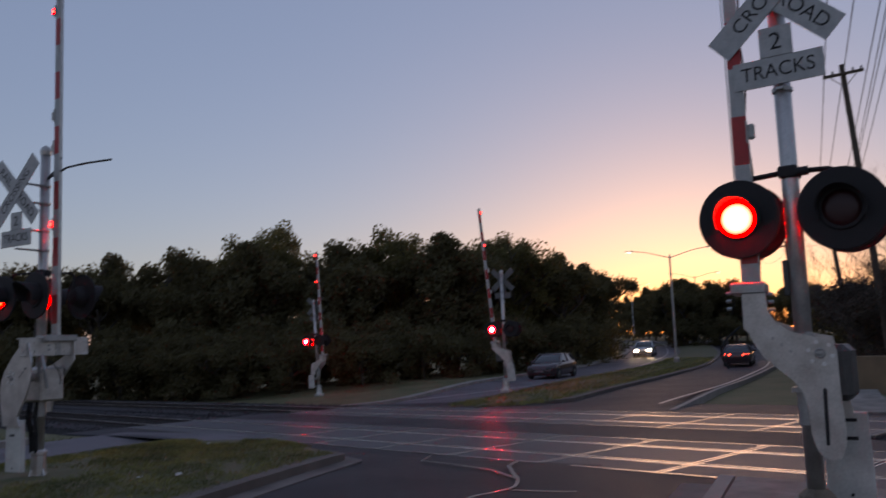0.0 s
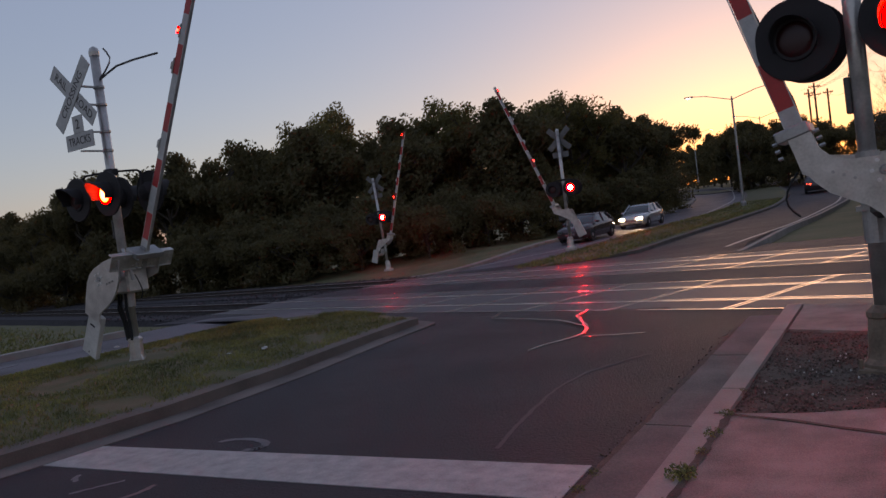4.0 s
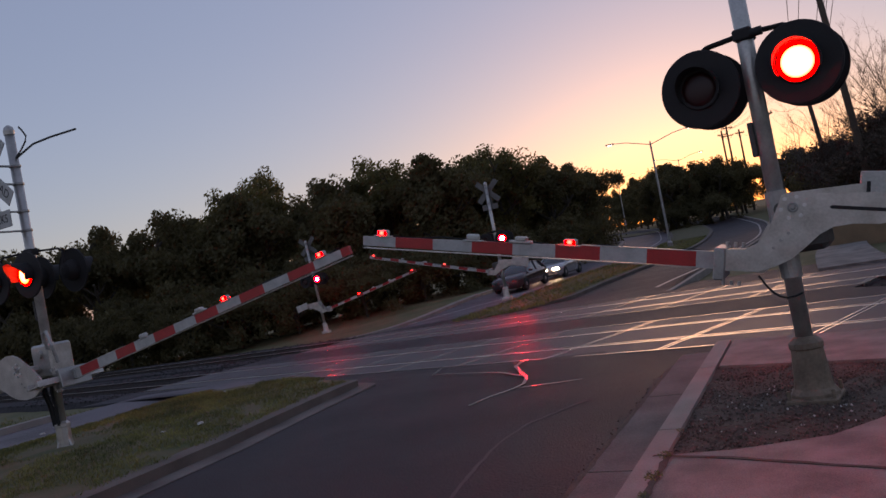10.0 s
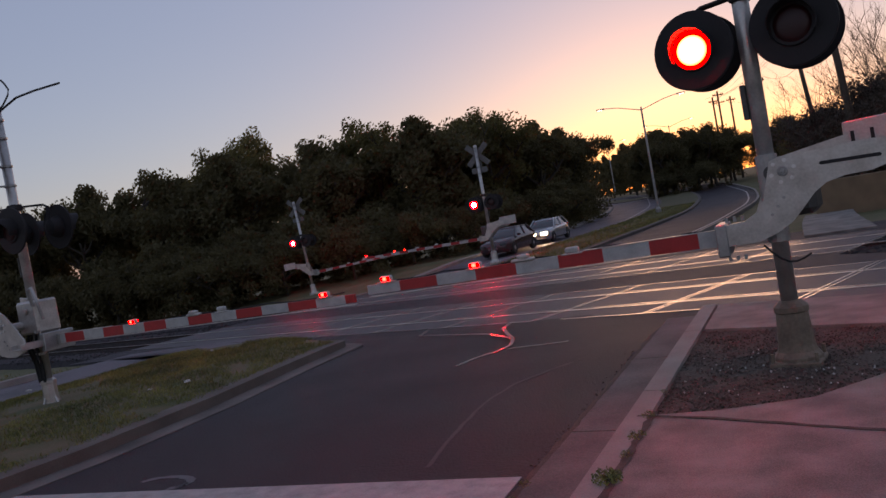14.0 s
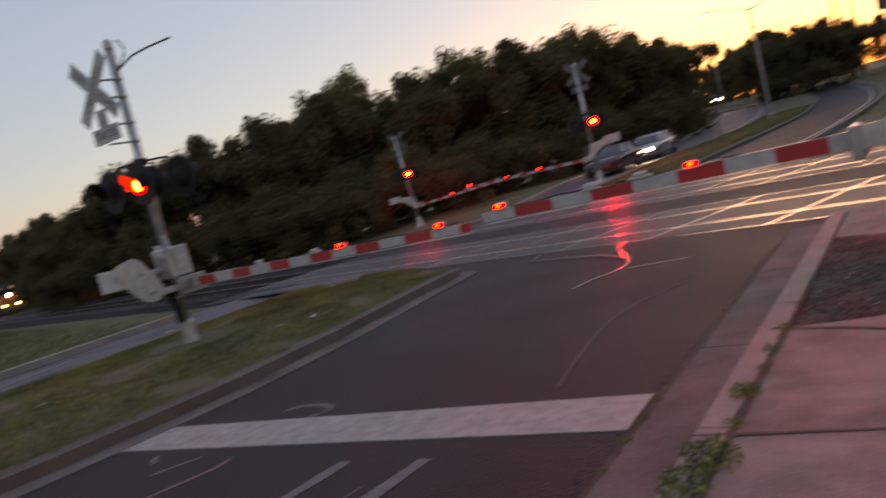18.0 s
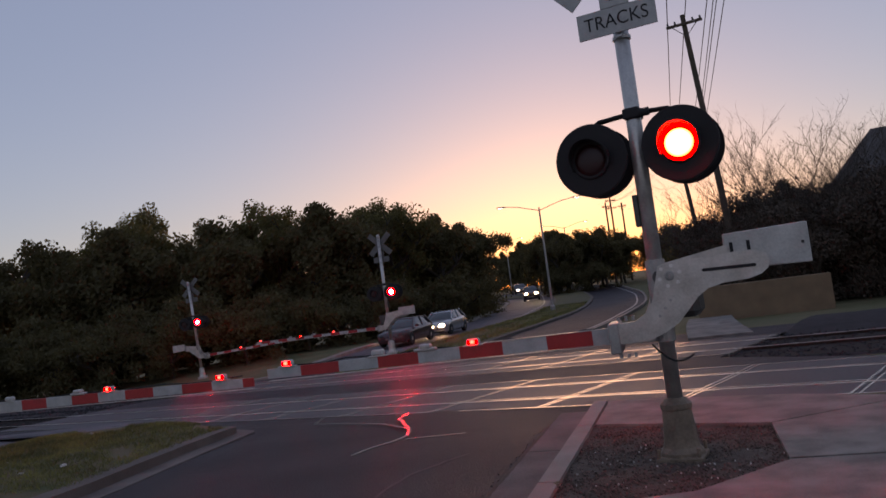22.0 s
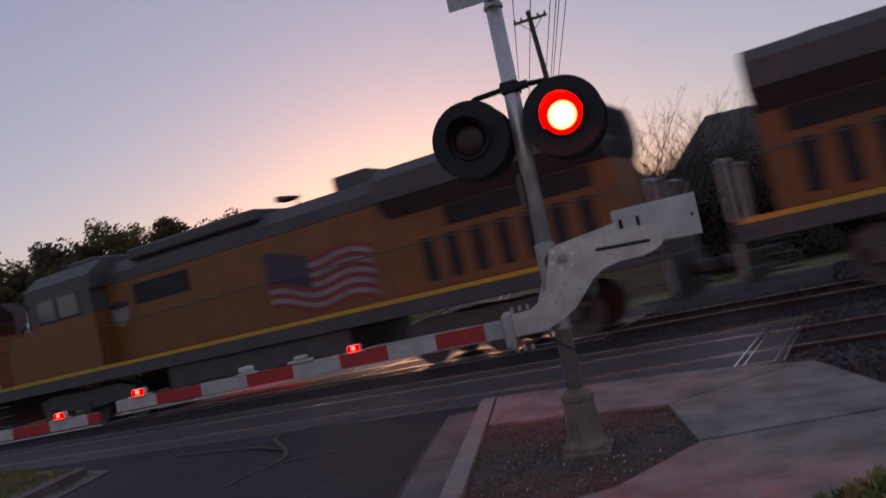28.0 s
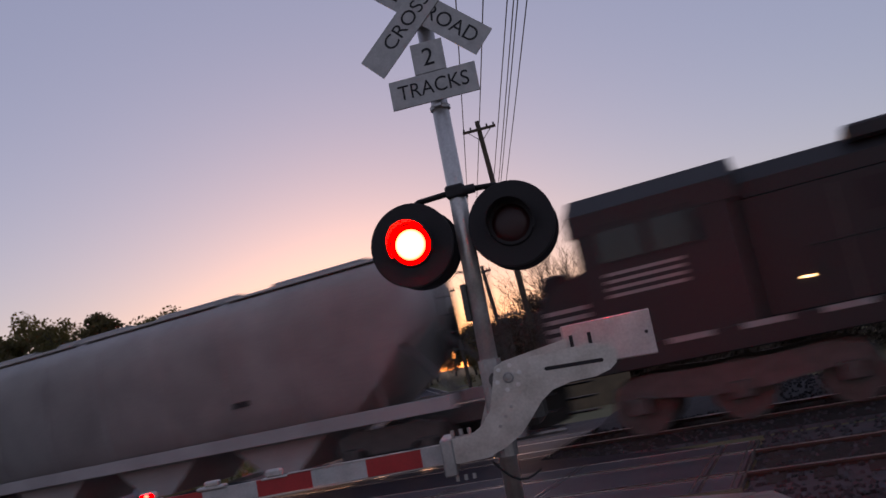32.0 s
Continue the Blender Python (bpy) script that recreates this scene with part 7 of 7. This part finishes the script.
def verge_grass(rnd):
    x, y = rnd.uniform(-80, -17.6), rnd.uniform(-3, 22)
    if y < -2.4 + (-20.5 - x) * 0.44 + 0.4 or x > FAR_KERB(y) - 0.5:
        return None
    if TN.x * x + TN.y * y > TRACK_1 - 3.4 - rnd.random() * 1.5:
        return None
    return x, y, ground_z(x, y)


blades("grass", 52000, near_grass, 0.05, "short patchy green and straw-coloured grass on the median")
blades("far_grass", 9000, far_grass, 0.11, "short green grass on the far median")
blades("verge_grass", 30000, verge_grass, 0.13, "rough green grass beside the tracks")


def rocks(name, count, place, size, label, mt, cat="gravel"):
    rnd = random.Random(count)
    verts, faces = [], []
    cube = [(-1, -1, -1), (1, -1, -1), (1, 1, -1), (-1, 1, -1), (-1, -1, 1), (1, -1, 1), (1, 1, 1), (-1, 1, 1)]
    quads = [(0, 3, 2, 1), (4, 5, 6, 7), (0, 1, 5, 4), (1, 2, 6, 5), (2, 3, 7, 6), (3, 0, 4, 7)]
    for _ in range(count):
        p = place(rnd)
        if p is None:
            continue
        x, y, z = p
        r = size * rnd.uniform(0.45, 1.2)
        q = Euler((rnd.uniform(0, 6), rnd.uniform(0, 6), rnd.uniform(0, 6))).to_matrix()
        k = len(verts)
        for c in cube:
            v = q @ Vector((c[0] * rnd.uniform(0.5, 1), c[1] * rnd.uniform(0.45, 0.9), c[2] * rnd.uniform(0.4, 0.75))) * r
            verts.append((x + v.x, y + v.y, z + v.z))
        faces += [tuple(k + i for i in f) for f in quads]
    me = bpy.data.meshes.new(name)
    me.from_pydata(verts, [], faces)
    me.materials.append(mt)
    return tagged(new(name, me), label, cat, kind="stuff")


def bed_stone(rnd):
    mid = rnd.choice((TRACK_1, TRACK_2))
    s = (CROSS_1 if mid == TRACK_1 else FAR_END) + 0.05 + 13 * rnd.random() ** 1.5 if rnd.random() < 0.6 else CROSS_0 - 0.1 - 12 * rnd.random() ** 1.5
    o = rnd.uniform(-2.6, 2.6)
    x, y = track_xy(s, mid + o)
    return x, y, -0.178 + GRADE * (s + 1)


def side_stone(rnd):
    s = rnd.uniform(1.2, 14)
    o = rnd.uniform(TRACK_2 + 1.7, TRACK_2 + 5.2)
    x, y = track_xy(s, o)
    return x, y, GRAVEL_Z(s, o) + 0.01 + lie(x, y)


def GRAVEL_Z(s, o):
    u = (o - TRACK_2 - 1.6) / 3.9
    return -0.2 + 0.22 * math.sin(min(1, max(0, u)) * 2.6) + 0.03 * noise.noise((s * 0.8, o * 0.8, 2))


bm = bmesh.new()
grid_sheet(bm, np.linspace(FAR_END + 0.05, 30, 36), np.linspace(TRACK_2 + 1.6, TRACK_2 + 5.6, 10), lambda s, o: (*track_xy(s, o), GRAVEL_Z(s, o)))
tagged(settle(part("gravel_bank", bm, BALLAST)), "loose purple-grey gravel bank beside the far track", "gravel", kind="structure")
rocks("ballast_stones", 5200, bed_stone, 0.035, "crushed grey ballast stones", BALLAST)
bm = bmesh.new()
grid_sheet(bm, np.linspace(1.15, 24, 40), np.linspace(-1.2, TRACK_1 - 2.3, 12), lambda s, o: (*track_xy(s, o), -0.16 + 0.03 * noise.noise((s * 1.1, o * 1.1, 6)) - (0.03 if o > 2.5 else 0)))
tagged(settle(part("gravel_verge", bm, BALLAST)), "dark loose gravel between the pavement and the track", "gravel", kind="structure")


def verge_stone(rnd):
    s, o = 1.3 + 9 * rnd.random() ** 1.4, rnd.uniform(-0.6, TRACK_1 - 2.2)
    x, y = track_xy(s, o)
    return x, y, -0.15 + lie(x, y)


rocks("verge_stones", 1800, verge_stone, 0.03, "loose gravel stones beside the pavement", BALLAST)
rocks("gravel_stones", 2600, side_stone, 0.035, "loose gravel stones", BALLAST)


def soil_stone(rnd):
    x, y = rnd.uniform(-1.0, 0.85), rnd.uniform(-1.45, 2.0)
    x = max(x, KERB(y) + 0.19)
    return x, y, -0.03


rocks("soil_pebbles", 5000, soil_stone, 0.011, "small pebbles and leaf crumbs in the dark soil", PEBBLE)


def scrap(x, y, z, s, seed, label="crumpled white paper scrap on the grass", mt=None):
    rnd = random.Random(seed)
    bm = bmesh.new()
    bmesh.ops.create_icosphere(bm, subdivisions=2, radius=1)
    for v in bm.verts:
        k = rnd.uniform(0.6, 1.15)
        v.co = Vector((v.co.x * s * k, v.co.y * s * 0.55 * k, max(-0.2, v.co.z) * s * 0.35 * k))
    ob = part("paper_scrap", bm, mt or WHITE)
    ob.matrix_basis = pose(x, y, z, 0, 0, seed * 41)
    tagged(ob, label, "litter", "litter on the median")


for i, (x, y, s) in enumerate(((-7.7, -6.8, 0.14), (-7.86, 0.77, 0.09), (-10.2, 3.5, 0.06), (-12.0, 1.1, 0.06), (-9.2, -2.6, 0.08), (-9.0, -2.5, 0.05), (-8.2, -4.9, 0.09), (-8.2, 0.4, 0.05), (-9.4, 1.2, 0.04))):
    scrap(x, y, rise(y) + 0.07, s, i + 2)


def weed(x, y, z, size, n, seed, label):
    rnd = random.Random(seed)
    w = thing("weed", label, "plant", pose(x, y, z), "weeds in the joints")
    verts, faces = [], []
    for _ in range(n):
        a = rnd.uniform(0, 2 * math.pi)
        r = size * rnd.random() ** 0.6
        p = Vector((math.cos(a) * r * 0.7, math.sin(a) * r * 0.7, 0.01 + size * 0.7 * rnd.random() * (1 - r / size * 0.5)))
        d = Vector((rnd.uniform(-1, 1), rnd.uniform(-1, 1), rnd.uniform(0.1, 1))).normalized()
        u = d * size * 0.13 * rnd.uniform(0.5, 1.3)
        v = d.orthogonal().normalized() * size * 0.045
        k = len(verts)
        verts += [p - u, p + v, p + u, p - v]
        faces.append((k, k + 1, k + 2, k + 3))
    me = bpy.data.meshes.new("leaves")
    me.from_pydata([tuple(v) for v in verts], [], faces)
    me.materials.append(GRASS)
    ob = new("leaves", me)
    ob.parent = w
    bm = bmesh.new()
    for k in range(5):
        a = k * 1.3
        tube(bm, [(0, 0, -0.02), (math.cos(a) * size * 0.25, math.sin(a) * size * 0.25, size * 0.3), (math.cos(a) * size * 0.5, math.sin(a) * size * 0.5, size * 0.5)], size * 0.015, 4)
    part("stems", bm, BARK, w)


for i, (y, s) in enumerate(((-1.55, 0.07), (-2.0, 0.09), (-2.35, 0.06), (-2.75, 0.1), (-3.2, 0.08), (-3.7, 0.07), (-4.4, 0.08), (-0.9, 0.04))):
    weed(KERB(y) + 0.18, y, 0.0, s, 70, 20 + i, "small green weed in the kerb joint")
for i, (y, s) in enumerate(((-2.5, 0.06), (-2.8, 0.07), (-3.1, 0.06), (-3.5, 0.05))):
    weed(KERB(y) - 0.46, y, ROAD_Z + 0.015, s, 60, 40 + i, "small weed along the gutter")
weed(1.45, -2.55, 0.0, 0.42, 900, 60, "low leafy shrub at the edge of the pavement")
weed(1.75, -2.95, 0.0, 0.4, 800, 61, "low leafy shrub at the edge of the pavement")
for i, (x, y, s) in enumerate(((-0.74, -2.76, 0.12), (-0.65, -3.62, 0.2), (-0.68, -3.9, 0.17), (-0.62, -4.2, 0.14))):
    weed(x, y, 0.0, s, 160, 70 + i, "leafy green weed in the kerb joint")


def glint(rnd):
    x, y = rnd.uniform(-0.95, 0.8), rnd.gauss(-0.5, 0.5)
    return (x, y, -0.022) if -1.4 < y < 1.9 else None


rocks("broken_bits", 60, glint, 0.008, "tiny pale bits of glass and paper in the soil", WHITE, "litter")


def road_grit(rnd):
    y = rnd.uniform(-6, 2.4)
    return KERB(y) - 0.46 - abs(rnd.gauss(0, 0.06)), y, ROAD_Z + 0.004


rocks("gutter_grit", 220, road_grit, 0.008, "dark grit along the gutter's edge", SOIL)


# ---- what moves ----
TRAIN_SPEED = 15.9
NOSE_TIME = 26.62            # when the leading coupler passes s = 0


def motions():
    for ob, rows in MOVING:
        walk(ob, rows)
    for ob, behind in TRAIN:
        rows = []
        for t in (0.0, 16.0, 32.0):
            s = TRAIN_SPEED * (t - NOSE_TIME) + behind
            x, y = track_xy(s, TRACK_2)
            rows.append((t, pose(x, y, -0.11 + GRADE * (s + 1), 0, GRADE_TILT, TRACK_TURN)))
        walk(ob, rows)


motions()
